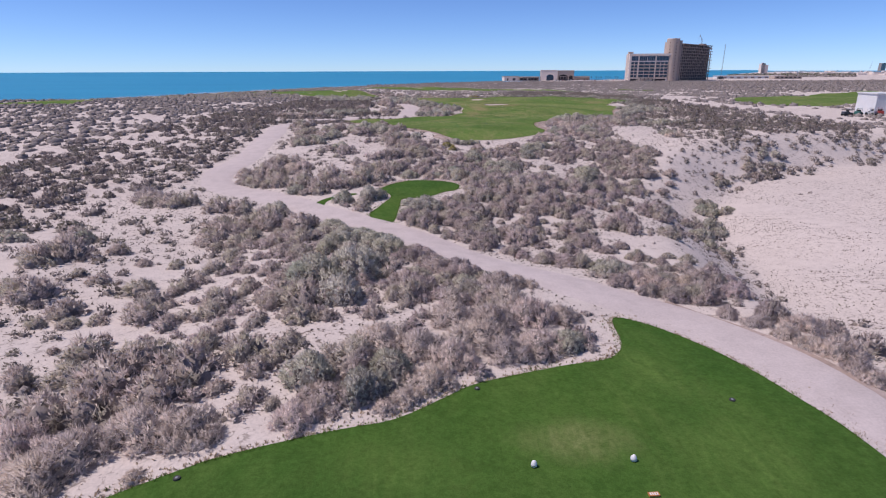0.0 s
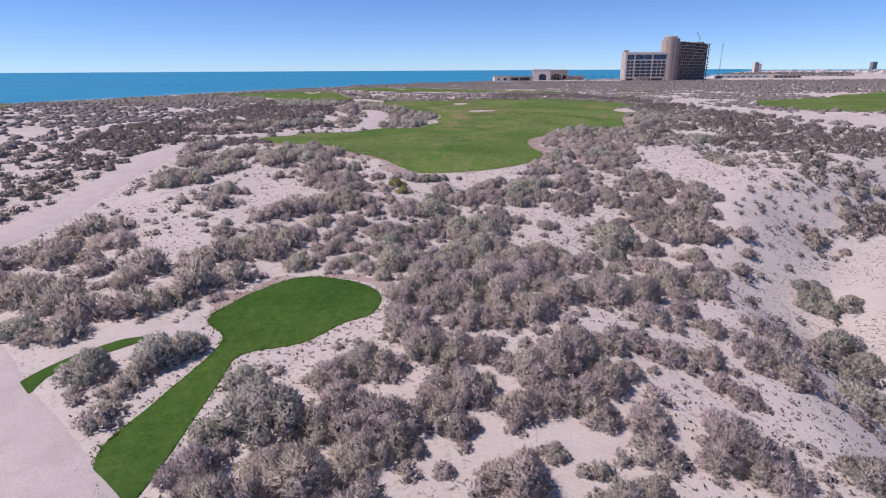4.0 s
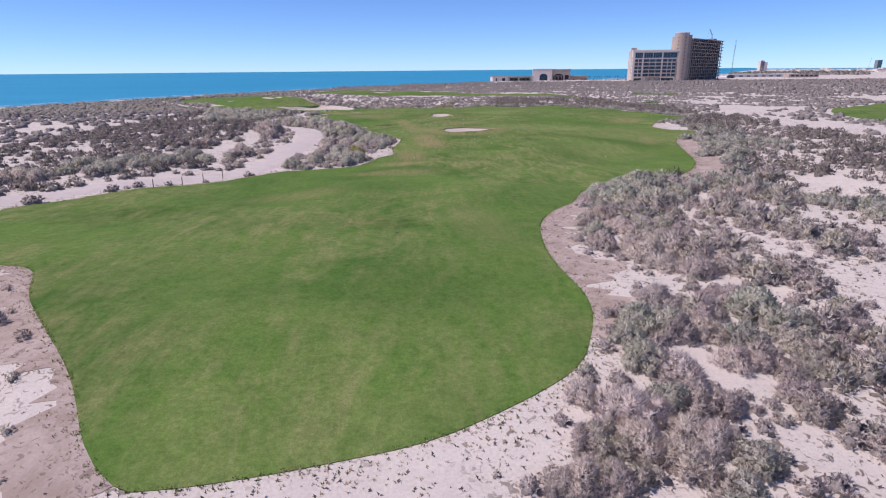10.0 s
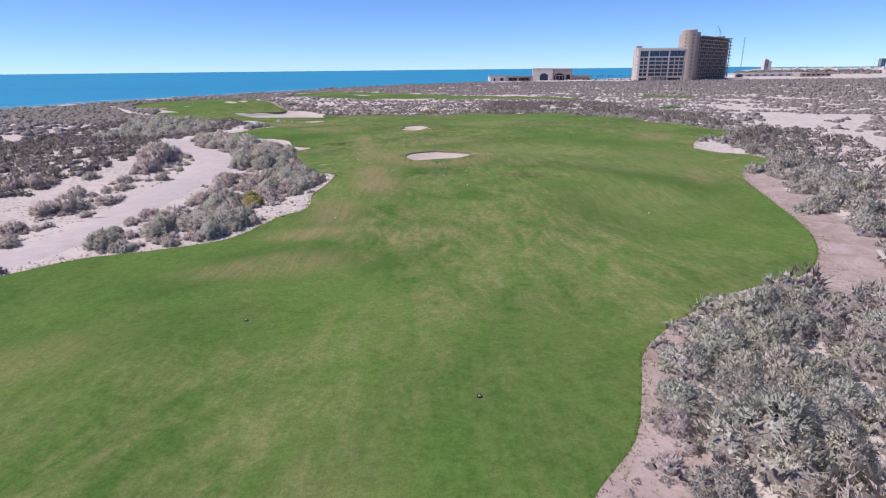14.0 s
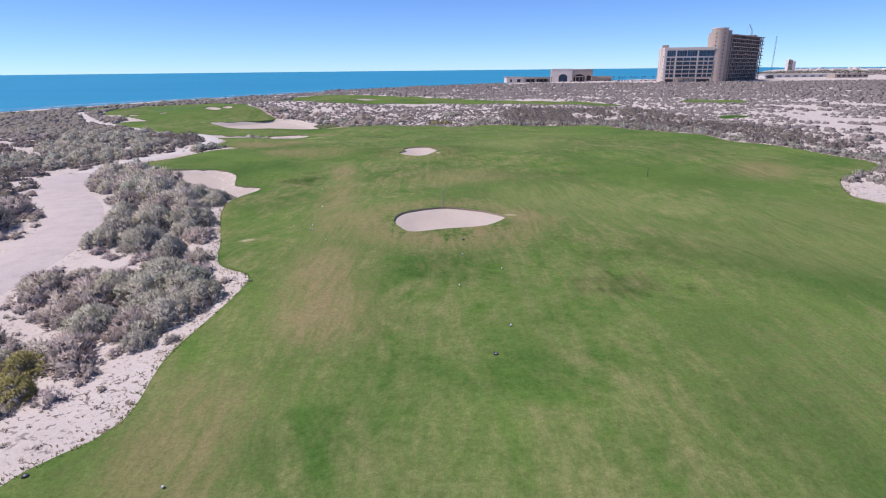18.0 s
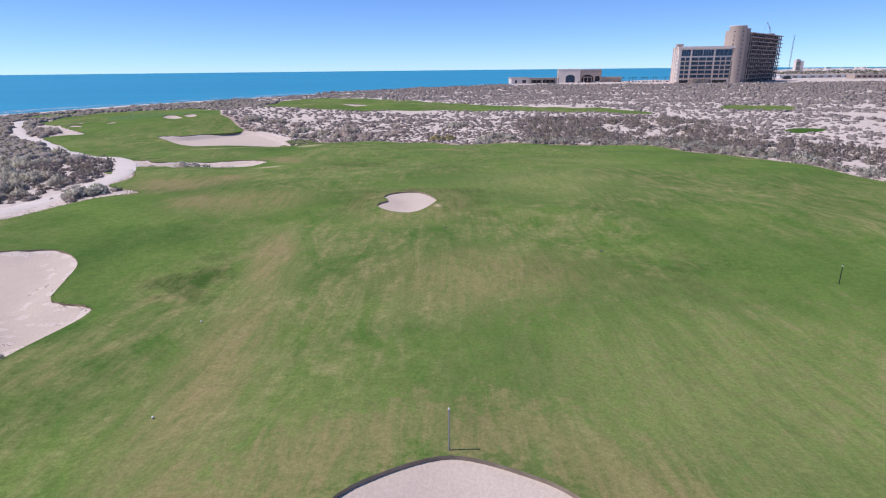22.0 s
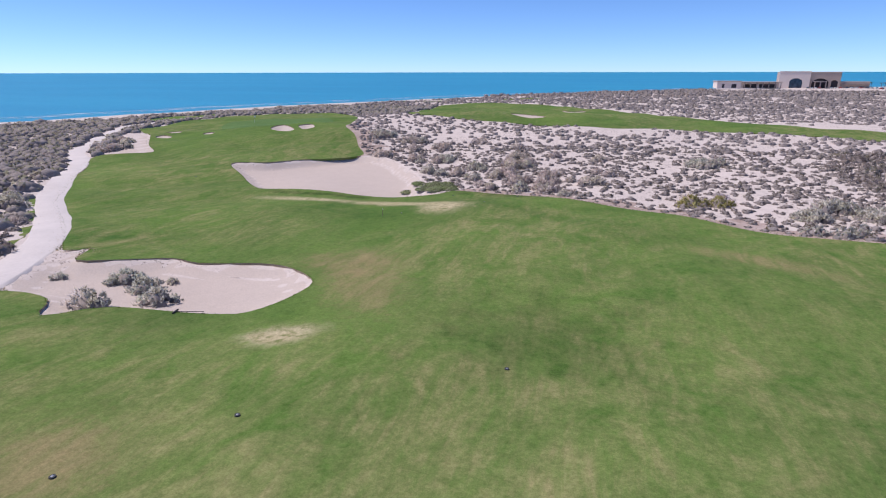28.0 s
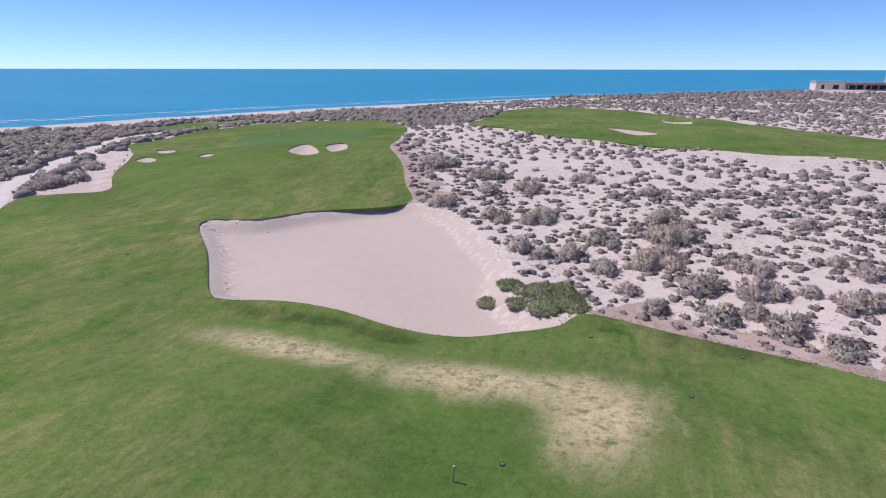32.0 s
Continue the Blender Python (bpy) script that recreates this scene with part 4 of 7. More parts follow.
GREY_SHRUBS_B = [(-9.8, 27.3, 1.37), (-11.6, 27.3, 0.91), (-22.8, 27.3, 1.07), (0.3, 27.4, 1.23), (-1.9, 27.4, 1.07), (-4.3, 28.1, 1.25), (-14.7, 28.2, 1.1), (-17.5, 28.3, 0.41), (-25, 28.3, 0.5), (-0.6, 28.4, 1.11), (-11.3, 28.6, 1.27), (-3.6, 29.5, 0.98), (-26.2, 29.6, 1.46), (13.4, 30, 1.18), (-8.7, 30, 0.83), (11.8, 30.1, 1.35), (-18.2, 30.3, 0.57), (-13.8, 30.4, 0.67), (-20.5, 30.6, 1.26), (-28.2, 30.6, 0.84), (-4.5, 30.6, 0.94), (-3.5, 30.7, 0.69), (-7.2, 30.8, 0.78), (-2.3, 30.8, 0.61), (10.3, 30.9, 1.38), (13, 31.1, 0.73), (-14.1, 31.2, 0.53), (-12.5, 31.4, 0.71), (16, 31.6, 1.06), (-4, 31.8, 1), (-11.8, 32, 1.01), (-6.9, 32.1, 0.56), (-6, 32.1, 0.56)]
GREY_SHRUBS_C = [(0.2, 32.1, 0.56), (1.1, 32.1, 0.56), (9, 32.2, 1.43), (-1.9, 32.2, 0.84), (-23.8, 32.3, 0.79), (-0.9, 32.5, 0.86), (7, 32.8, 1.45), (-13.7, 33, 0.48), (-9.2, 33, 1.25), (-0.3, 33, 0.69), (-11.3, 33.2, 1.07), (-25.7, 33.5, 0.55), (-13.4, 33.8, 0.8), (-15, 33.9, 0.61), (-2.8, 33.9, 1.02), (14.9, 34, 1.32), (15.8, 34, 0.64), (12.9, 34.1, 0.85), (-6.3, 34.2, 0.57), (-1.5, 34.4, 0.95), (-17.5, 34.8, 0.85), (28.2, 34.8, 1.61), (-3.5, 35, 0.75), (-16.2, 35.1, 0.53), (10.6, 35.6, 0.9), (-20.6, 35.7, 0.58), (16.8, 35.7, 0.92), (-29.6, 35.8, 1.53), (-11.5, 36.2, 0.68), (-2.7, 36.5, 0.69), (-4.4, 36.7, 0.92), (-17.2, 36.8, 0.46), (-12.2, 37, 1.04)]
GREY_SHRUBS_D = [(7.8, 37.3, 0.97), (12.1, 37.4, 0.74), (15.4, 37.5, 0.87), (-3.3, 37.6, 1.2), (6.7, 37.7, 1.1), (14.3, 37.7, 0.62), (-5, 37.8, 0.85), (-17.6, 38, 0.85), (-13.8, 38.2, 1.09), (5.4, 38.2, 1), (19.2, 38.3, 0.78), (10.8, 38.4, 0.77), (-4.1, 38.7, 1.25), (18.2, 39.1, 0.8), (4.3, 39.7, 0.4), (14.6, 39.7, 0.61), (3.9, 39.8, 0.66), (-17.7, 40.1, 0.4), (13.9, 40.7, 0.56), (3.3, 40.9, 0.83), (13.2, 41.1, 0.85), (-17.3, 41.3, 0.82), (17.4, 41.3, 0.72), (-20, 41.5, 0.76), (-15.3, 41.8, 0.97), (0.9, 41.9, 0.85), (16.1, 42, 0.58), (-13.4, 42.5, 1.43), (-19.4, 42.7, 0.43), (8.2, 42.9, 0.82), (11.6, 43.3, 0.76), (1.5, 43.3, 1.05), (0.1, 44.2, 1.38)]
GREY_SHRUBS_E = [(6.4, 44.5, 0.63), (21.1, 44.6, 0.65), (-19.2, 44.7, 0.92), (13.2, 44.8, 0.79), (-1.4, 44.8, 1.24), (-15.4, 45.1, 1.24), (10.4, 45.1, 1.12), (4.7, 45.8, 1.46), (6, 45.9, 0.65), (-2.8, 46.1, 1.29), (-21.6, 46.2, 1.44), (-14.8, 46.7, 1.79), (9.9, 46.8, 1.01), (1.5, 46.9, 1.33), (8, 47.2, 0.51), (3.6, 47.2, 1.01), (-21.5, 47.6, 1.17), (-18.6, 47.7, 1.01), (-17.6, 47.9, 1.68), (0.2, 48.1, 1.55), (-14.1, 48.3, 1.2), (-3.9, 48.5, 1.38), (6.6, 48.7, 0.71), (9.6, 49.2, 1.08), (-1.5, 49.6, 1.61), (11, 50.2, 0.74), (-5.1, 50.3, 1.45), (6.2, 50.3, 1.29), (-2.8, 50.6, 0.97), (-1.4, 50.9, 0.74), (3.5, 50.9, 0.44), (5, 50.9, 0.44), (9.4, 51.1, 0.51)]
GREY_SHRUBS_F = [(16.1, 51.1, 1.02), (0.5, 51.4, 1.01), (20.3, 51.8, 1.19), (-18.1, 52, 1.51), (7.7, 52, 0.59), (2.1, 52.2, 0.78), (14.5, 52.2, 1.19), (11.9, 52.4, 0.93), (16.1, 52.5, 1.08), (-21.8, 52.8, 1.53), (-0.1, 52.8, 1.06), (-16.9, 52.9, 1.16), (-1.4, 53.2, 1.07), (4.2, 53.3, 0.81), (1.2, 53.4, 1.58), (-9.9, 53.4, 0.93), (-24, 53.5, 1.75), (15.6, 54, 1.13), (10.3, 54.2, 0.85), (12.3, 54.4, 1), (6.9, 54.7, 1.28), (3.8, 54.8, 0.86), (-0.8, 55.1, 1), (-10.1, 55.3, 0.71), (8.5, 55.4, 1.17), (9.7, 55.5, 1.18), (4.7, 55.8, 1.18), (3.3, 55.9, 0.89), (-10, 56.4, 0.88), (-1.5, 56.8, 1.06), (11.3, 56.9, 1.23), (18.2, 57.3, 0.79), (7.7, 57.5, 1.4)]
GREY_SHRUBS_G = [(0.8, 57.6, 1.08), (-0.1, 58.1, 1.26), (12.6, 58.1, 0.8), (9.4, 58.3, 1.44), (17.4, 58.3, 0.82), (25.3, 58.5, 0.67), (-13.5, 59.1, 0.96), (4.1, 59.3, 1.47), (5.7, 59.4, 0.99), (2.8, 59.4, 1.31), (16.5, 59.5, 0.67), (10.5, 59.9, 1.34), (-17, 60.2, 0.82), (22.7, 60.4, 1.23), (15.5, 60.4, 1.2), (-15.5, 60.5, 1.16), (12.4, 60.6, 1.03), (18.1, 60.6, 0.87), (13.9, 61.1, 1.05), (1.8, 61.6, 1.39), (22.5, 62.1, 1.64), (21.5, 62.2, 1.1), (5.4, 62.8, 1.26), (-16, 63, 1.42), (7.2, 63, 1.27), (-14.3, 63.1, 1.25), (-13.5, 63.9, 1.46), (9.2, 63.9, 1.49), (-18.4, 64.3, 1.47), (-12.3, 64.4, 1.11), (3.6, 64.6, 1.32), (20.3, 64.6, 0.78), (16.6, 65.4, 1.18)]
GREY_SHRUBS_H = [(1.7, 65.5, 1.34), (24.9, 65.5, 1.2), (-12, 65.6, 1.14), (-24.3, 66, 1.15), (-21.2, 66, 1.53), (7.6, 66.1, 1.57), (5.3, 66.7, 1.78), (19.2, 66.7, 1.01), (11.7, 66.8, 1.6), (-11.4, 67.3, 1.79), (14.4, 67.5, 1.64), (-24.2, 67.8, 1.6), (-16, 67.9, 1.21), (7.6, 68.2, 0.92), (5.7, 68.5, 0.74), (17.4, 68.7, 1.69), (11.1, 68.7, 1.05), (3, 68.9, 1.88), (9.4, 68.9, 1.05), (13.1, 68.9, 0.97), (-9.9, 69.1, 1.66), (14.1, 69.4, 0.9), (20.3, 69.8, 1.04), (-16, 70, 1.69), (-19.6, 70.4, 1.28), (11.4, 70.4, 1.04), (17.8, 70.4, 0.96), (7.4, 70.5, 1.74), (3, 71, 0.94), (6.5, 71, 0.3), (5.6, 71.1, 0.34), (22.9, 71.2, 1.35), (4.3, 71.2, 0.85)]
GREY_SHRUBS_I = [(0.4, 71.4, 1.32), (18.4, 71.8, 0.79), (7.7, 71.8, 0.88), (20.4, 71.9, 1.6), (-27.2, 72, 1.75), (9.8, 72, 1.58), (15.2, 72.3, 0.8), (5.1, 72.3, 0.45), (4, 72.6, 1.13), (-12.2, 72.7, 1.57), (16.2, 72.7, 1.05), (22.1, 72.7, 1.3), (-10.9, 73, 0.67), (-2.2, 73.1, 0.91), (20, 73.2, 0.96), (7, 73.4, 0.94), (-5.1, 73.6, 0.58), (8.4, 73.6, 0.95), (22.1, 73.8, 1.11), (12.1, 73.8, 0.97), (-23.9, 73.9, 1.6), (-9.8, 73.9, 1.16), (-11.3, 73.9, 0.93), (-8.5, 74.1, 1.06), (5.6, 74.2, 1.21), (6.5, 74.3, 1.21), (2.4, 74.6, 0.98), (9.9, 75.1, 1.01), (-9.3, 75.1, 1.34), (7.8, 75.2, 1.01), (-11.6, 75.4, 1.11), (4, 75.6, 0.64), (10.8, 75.8, 1.04)]
GREY_SHRUBS_J = [(-10.6, 75.8, 1.49), (14.3, 75.9, 1.19), (-4.6, 76, 1.08), (12.1, 76, 1.18), (1.4, 76.3, 1.04), (-1.2, 76.3, 0.91), (-5.7, 76.3, 0.64), (22.1, 76.6, 1.1), (-8.1, 76.7, 1.3), (18.9, 77, 0.84), (18.1, 77, 0.69), (-2.9, 77, 0.8), (-9.4, 77.2, 1.05), (16.5, 77.3, 0.7), (21.8, 77.6, 1.42), (11.2, 77.8, 1.4), (16.1, 77.9, 1.28), (-13.4, 77.9, 1.07), (-8.6, 78.2, 1.23), (21.1, 78.4, 1.03), (-3.9, 78.4, 0.97), (13.9, 78.4, 1.44), (12.5, 78.5, 1.58), (-9.8, 78.6, 1.1), (8.8, 78.8, 1.16), (1.9, 78.8, 0.86), (-7.8, 78.9, 1.12), (-6.9, 79.3, 0.85), (-15.7, 79.9, 0.43), (28.8, 80, 0.63), (1.4, 80.2, 1.05), (-14, 80.3, 0.65), (0.2, 80.5, 1.2)]
GREY_SHRUBS_K = [(-4.4, 81, 0.91), (31, 81.2, 1.14), (-1.8, 81.6, 0.93), (6.6, 82, 1.43), (-0.7, 82.1, 1.42), (-11.7, 82.2, 0.93), (-6.8, 82.6, 1.1), (0.5, 82.8, 0.97), (-17.2, 82.8, 0.63), (2.9, 83.1, 1.31), (23.6, 83.3, 1.53), (-3.5, 83.4, 0.98), (1.7, 83.5, 0.83), (-4.5, 83.5, 0.49), (-11.3, 83.5, 1.28), (33.3, 83.9, 0.88), (21.6, 84.3, 1.39), (13.9, 84.5, 0.43), (-10.2, 84.5, 1.32), (3.6, 84.6, 0.86), (-9.3, 85.3, 1.53), (31.1, 85.7, 0.91), (30.4, 85.9, 1.64), (-5.2, 86.1, 0.45), (-6.9, 86.2, 1.05), (28.5, 86.3, 1.48), (34.3, 86.5, 1.12), (4.9, 86.5, 1.08), (-8.4, 86.5, 1.4), (-16.6, 86.5, 1.39), (26.5, 86.7, 1.3), (-2.2, 86.9, 0.81), (14.6, 86.9, 0.92)]
GREY_SHRUBS_L = [(-0.3, 86.9, 0.38), (-5.6, 87, 0.56), (-20.4, 87.4, 0.89), (10.1, 87.6, 1.3), (-0.2, 87.6, 0.49), (8, 87.6, 0.5), (25.9, 87.8, 1.53), (30.1, 87.8, 1.72), (19.9, 87.9, 0.52), (10.9, 87.9, 0.41), (11.7, 88, 0.94), (8.6, 88.2, 0.41), (0, 88.5, 0.94), (-5.9, 88.5, 0.9), (28.6, 88.7, 1.95), (1.1, 88.7, 1.51), (-4.8, 88.7, 1.49), (24.9, 88.7, 0.98), (4.9, 88.8, 1.14), (-2.8, 88.8, 0.61), (10.4, 88.8, 0.37), (22.5, 88.9, 0.99), (-19.3, 89.3, 0.93), (22.1, 89.3, 0.67), (-6.5, 89.5, 1.52), (-3.1, 89.8, 1.15), (5.4, 89.9, 0.66), (25.3, 90, 1.15), (1.3, 90.1, 0.88), (10.1, 90.1, 1.23), (-5.3, 90.2, 1.29), (7.4, 90.2, 0.28), (9.7, 91, 0.81)]
GREY_SHRUBS_M = [(-4.5, 91.1, 1.12), (26.9, 91.3, 1.33), (18.1, 91.4, 0.72), (-0.9, 91.4, 0.69), (25.4, 91.5, 1.1), (-5.8, 92.3, 1.06), (19, 92.4, 1.12), (5.6, 92.9, 0.87), (7.6, 92.9, 1.12), (17.9, 92.9, 1.39), (25.6, 93.1, 1.42), (27.2, 93.2, 1.55), (10.4, 93.5, 1.02), (6.5, 93.6, 1.27), (23.8, 94.1, 0.93), (20.1, 94.3, 1.2), (26.9, 94.3, 1.61), (-7.2, 94.3, 1.02), (14.2, 94.5, 0.93), (-6, 94.5, 1.28), (-4.5, 94.5, 1.28), (8.6, 94.8, 1.07), (17.6, 95, 1.22), (19, 95, 1.36), (9.7, 95.1, 1.35), (23.8, 95.2, 1.11), (4.8, 95.3, 1.08), (16.1, 95.4, 1.1), (8.1, 95.6, 1.23), (21, 95.7, 0.98), (11.2, 96.4, 0.85), (23.6, 96.4, 1.29), (-8.9, 96.4, 0.82)]
GREY_SHRUBS_N = [(30, 96.4, 1.15), (4.7, 96.8, 1.13), (22.2, 97.1, 0.88), (-6.2, 97.6, 1.29), (-8, 97.8, 1.29), (-4.9, 97.9, 0.87), (28.6, 97.9, 1.36), (30.4, 97.9, 1.21), (23.5, 98, 0.9), (-10.7, 98, 0.72), (20.9, 98.4, 1.06), (25.6, 99, 0.78), (32.7, 99.2, 0.95), (-10.3, 99.4, 1.36), (28.4, 99.6, 1.43), (19.5, 99.9, 1.11), (31.5, 100.3, 1.3), (27.6, 100.4, 1.3), (20.8, 100.7, 1.62), (-2.9, 100.7, 0.79), (-8.3, 100.8, 1.26), (-5.5, 100.9, 0.79), (-10.3, 101, 1.11), (-0.6, 101.4, 0.81), (-14.7, 101.5, 0.8), (6.8, 101.6, 0.49), (-6.8, 101.6, 0.97), (24.3, 102.6, 0.6), (29.2, 103.3, 1.41), (20.6, 103.3, 0.7), (31.5, 103.5, 1.24), (17.1, 103.6, 0.8), (-11.3, 103.7, 1.37)]
GREY_SHRUBS_O = [(17.9, 103.7, 0.62), (22.6, 104.3, 0.56), (-9.6, 104.5, 1.4), (17.7, 104.9, 0.66), (27.1, 105.1, 0.74), (16.9, 105.4, 0.77), (-8.2, 106.1, 1.28), (-17, 106.7, 1.65), (-11.1, 107, 1.3), (-15.8, 107.1, 1.48), (25.9, 107.1, 0.97), (22.6, 107.3, 0.85), (21.6, 107.5, 0.97), (26, 108.1, 1), (26.6, 109.4, 0.82), (28.2, 109.4, 0.94), (29.9, 109.7, 1.07), (27.8, 110.2, 0.97), (25.9, 110.8, 1.11), (29.1, 111.4, 1.02), (27.9, 111.9, 1.03), (32.1, 111.9, 0.91), (22.9, 112.6, 1.05), (30.4, 113.8, 1.1), (25.1, 114.9, 1.14), (32.6, 114.9, 1), (27.2, 116.2, 1.19), (32.4, 117.3, 1.23), (30.5, 119, 1.3), (27.5, 120.2, 1.34), (33.1, 120.4, 1.35), (29.9, 120.9, 1.37), (37.7, 123.1, 1.46)]
GREY_SHRUBS_P = [(28.7, 123.5, 1.47), (28.2, 124.9, 1.52), (41.2, 125.2, 1.16), (31.6, 125.6, 1.55), (23.4, 126.2, 1.18), (38.4, 127.5, 1.63), (30.6, 128.8, 0.54), (31, 129.7, 0.47), (32.4, 130.1, 0.58), (30.6, 130.3, 0.49), (37.2, 131.2, 1.77), (24, 131.9, 0.89), (30.7, 132.1, 0.96), (28.4, 132.4, 0.86), (31.9, 133.4, 0.79), (33.8, 133.4, 0.68), (28.3, 133.8, 1.86), (31.7, 134.1, 1.04), (26.8, 134.2, 1.17), (35.3, 134.5, 0.47), (30.8, 135.4, 1.92), (36.7, 135.6, 1.94), (35.9, 138.1, 0.55), (36.1, 140.2, 0.88), (26.4, 140.3, 0.87), (45.5, 141.8, 2.19), (36.8, 143.7, 0.65), (43.7, 144.5, 2.29), (41.6, 145, 1.36), (38.7, 147, 1.43), (38.6, 149.6, 1.15), (42.4, 150.6, 1.57), (47.5, 150.8, 1.59)]
GREY_SHRUBS_Q = [(53.7, 157.3, 1.61), (-12.6, 164.6, 1.47), (-14.1, 165.6, 1.29), (-12.1, 168.6, 1.83), (-16.8, 170.1, 1.41), (-11.8, 170.3, 1.42), (-4.6, 172.1, 1.73), (-8, 175.2, 1.57), (-14, 175.7, 1.84), (-12.6, 176.1, 2.12), (-0.5, 176.6, 1.14), (-18.6, 177.3, 1.62), (-0.4, 177.8, 0.59), (-17.1, 178.4, 1.65), (-2.6, 180.5, 1.44), (-14.5, 180.6, 1.43), (-5, 180.7, 1.45), (1.7, 181.6, 1.17), (-4.9, 182.3, 1.19), (0.7, 182.7, 1.37), (-12.9, 183.1, 1.19), (-19.2, 183.4, 1.2), (-4.7, 184.2, 1.25), (2, 184.7, 0.76), (-12.2, 185, 1.54), (2.7, 185.4, 1.29), (-15.7, 185.9, 0.93), (-8.9, 186, 1.12), (-27.6, 186, 1.24), (-1.9, 187.1, 1.35), (-11.1, 187.3, 1.27), (5.2, 187.4, 0.73), (-26, 187.4, 1.58)]
GREY_SHRUBS_R = [(-0.9, 188.4, 1.01), (-25.1, 188.7, 0.97), (-2.1, 188.9, 1.64), (-8.1, 189, 1.21), (-17.3, 189.8, 0.99), (-11.5, 189.9, 1.65), (4.9, 190.1, 0.8), (-5.3, 190.6, 1.68), (-22, 191.2, 1.01), (-13.9, 191.6, 1.07), (-6.4, 191.8, 1.5), (-2.8, 191.9, 1.28), (-12.9, 192, 1.5), (-1.4, 192.4, 1.16), (-4.8, 192.8, 1.1), (0.4, 193.4, 1.2), (-12.5, 194, 1.79), (-11.2, 194.7, 1.37), (2.1, 195.3, 1.11), (-17.9, 196.8, 2.17), (-12.7, 198.1, 2.19), (-8.5, 199.4, 1.07), (-13.4, 200.8, 1.54), (-0.2, 201.1, 1.55), (-19.1, 202.9, 3.12), (-10.5, 204.6, 1.21), (-21.3, 205.8, 2.24), (-16.8, 206.7, 1.71), (-4, 207.7, 1.74), (-20.1, 208.3, 2.33), (-7.7, 210.5, 1.62), (-12.4, 212.8, 1.88), (-24.6, 217.4, 2.01)]
GREY_SHRUBS_S = [(-19.5, 218.4, 1.7), (-12.9, 219.1, 1.9), (-14.6, 220.5, 2.45), (-16.7, 221, 1.97), (-19.9, 221.6, 1.7), (-13.6, 223.6, 2.05), (-20.4, 223.8, 2.56), (-18.7, 228.6, 2.22), (-22.8, 230.1, 1.94)]
SAGE_SHRUBS_A = [(-5.6, 18.3, 1.1), (-7.9, 19.3, 1.25), (-4.7, 19.8, 1.29), (3.4, 22.8, 0.99), (-8, 27.8, 1.55), (-1.1, 30.5, 0.68), (-9.9, 30.8, 1.86), (-8, 32, 1.75), (-7.2, 34, 1.3), (9.3, 34.7, 1.19), (8.5, 34.9, 0.77), (-8.9, 35.9, 1), (-7.7, 36.5, 0.91), (9.1, 36.9, 0.95), (-8.8, 37.8, 1.2), (-10.5, 37.9, 1.08), (-6.3, 38.5, 1.24), (-10.3, 39.5, 1.28), (-7.4, 39.7, 1.17), (-6, 40.9, 0.82), (-9.6, 41.1, 1.09), (-7.5, 42.8, 1.02), (-8.8, 43.4, 1.18), (-10.2, 44.3, 1.21), (-11.7, 46.1, 1.28), (-5.4, 52.5, 0.91), (-3.9, 53.6, 1.77), (-5.3, 56.5, 1.19), (-12.3, 56.8, 1.49), (-9.7, 58, 1.39), (-8.8, 59.2, 1.12), (28.6, 62.4, 1.52), (34.3, 69, 1.35)]
SAGE_SHRUBS_B = [(-0, 69, 0.76), (16.6, 70.7, 0.96), (16, 71.2, 1.2), (34.5, 72, 1.67), (-6.1, 72, 1.08), (1.1, 72.3, 0.77), (-2.5, 72.6, 1), (1.3, 74.1, 0.96), (0.3, 74.4, 1.21), (5.1, 75.6, 1.4), (6.6, 76, 1.17), (-0.4, 77.3, 1.08), (10.1, 77.8, 1.12), (5.6, 78.4, 1.27), (-0, 78.6, 1.13), (7.3, 79, 1.59), (19.1, 80.9, 1.26), (8.4, 81.4, 1.41), (19.8, 83.3, 1.52), (9, 84.3, 1.53), (6, 84.8, 1.55), (20.9, 85.2, 2.13), (7.8, 85.7, 1.59), (4.1, 87.4, 0.89), (3.4, 88.5, 1.51), (4.3, 89.8, 1.2), (3.5, 91, 1.03), (3.7, 92.4, 1.21), (12.9, 93.5, 1.15), (12.8, 95.6, 1.37), (15.3, 96.7, 1.15), (13.9, 97.1, 1.3), (15.1, 98.5, 1.36)]
SAGE_SHRUBS_C = [(13.7, 99.2, 1.23), (16.9, 99.7, 1.26), (2.2, 100.2, 0.94), (1.1, 100.7, 0.95), (3.7, 100.7, 0.96), (4.9, 101.3, 0.73), (21, 103, 0.86), (22.2, 104.6, 0.94), (-6.4, 104.9, 1.06), (20.5, 107.5, 0.86), (17.8, 109.4, 0.69), (20.4, 110.1, 1.07), (20.4, 112.1, 0.9), (26, 112.3, 1.04), (21.3, 113.4, 1.34), (22.8, 113.6, 1.22), (28.7, 113.7, 1.24), (27.8, 114.7, 1.42), (23.4, 129, 0.63), (27.6, 129.2, 0.65), (24.1, 129.4, 0.92), (29.5, 131.2, 0.91), (28.3, 131.3, 0.82), (24.1, 133, 0.66), (30, 133.7, 1.14), (26.4, 137, 1.03), (30.7, 138.3, 1.36), (29.1, 139, 2.31), (27.4, 141.7, 1.06), (30.3, 142.7, 1.25), (32.8, 143.9, 1.47), (28.7, 144.6, 1.71), (31.5, 147.3, 1.44)]
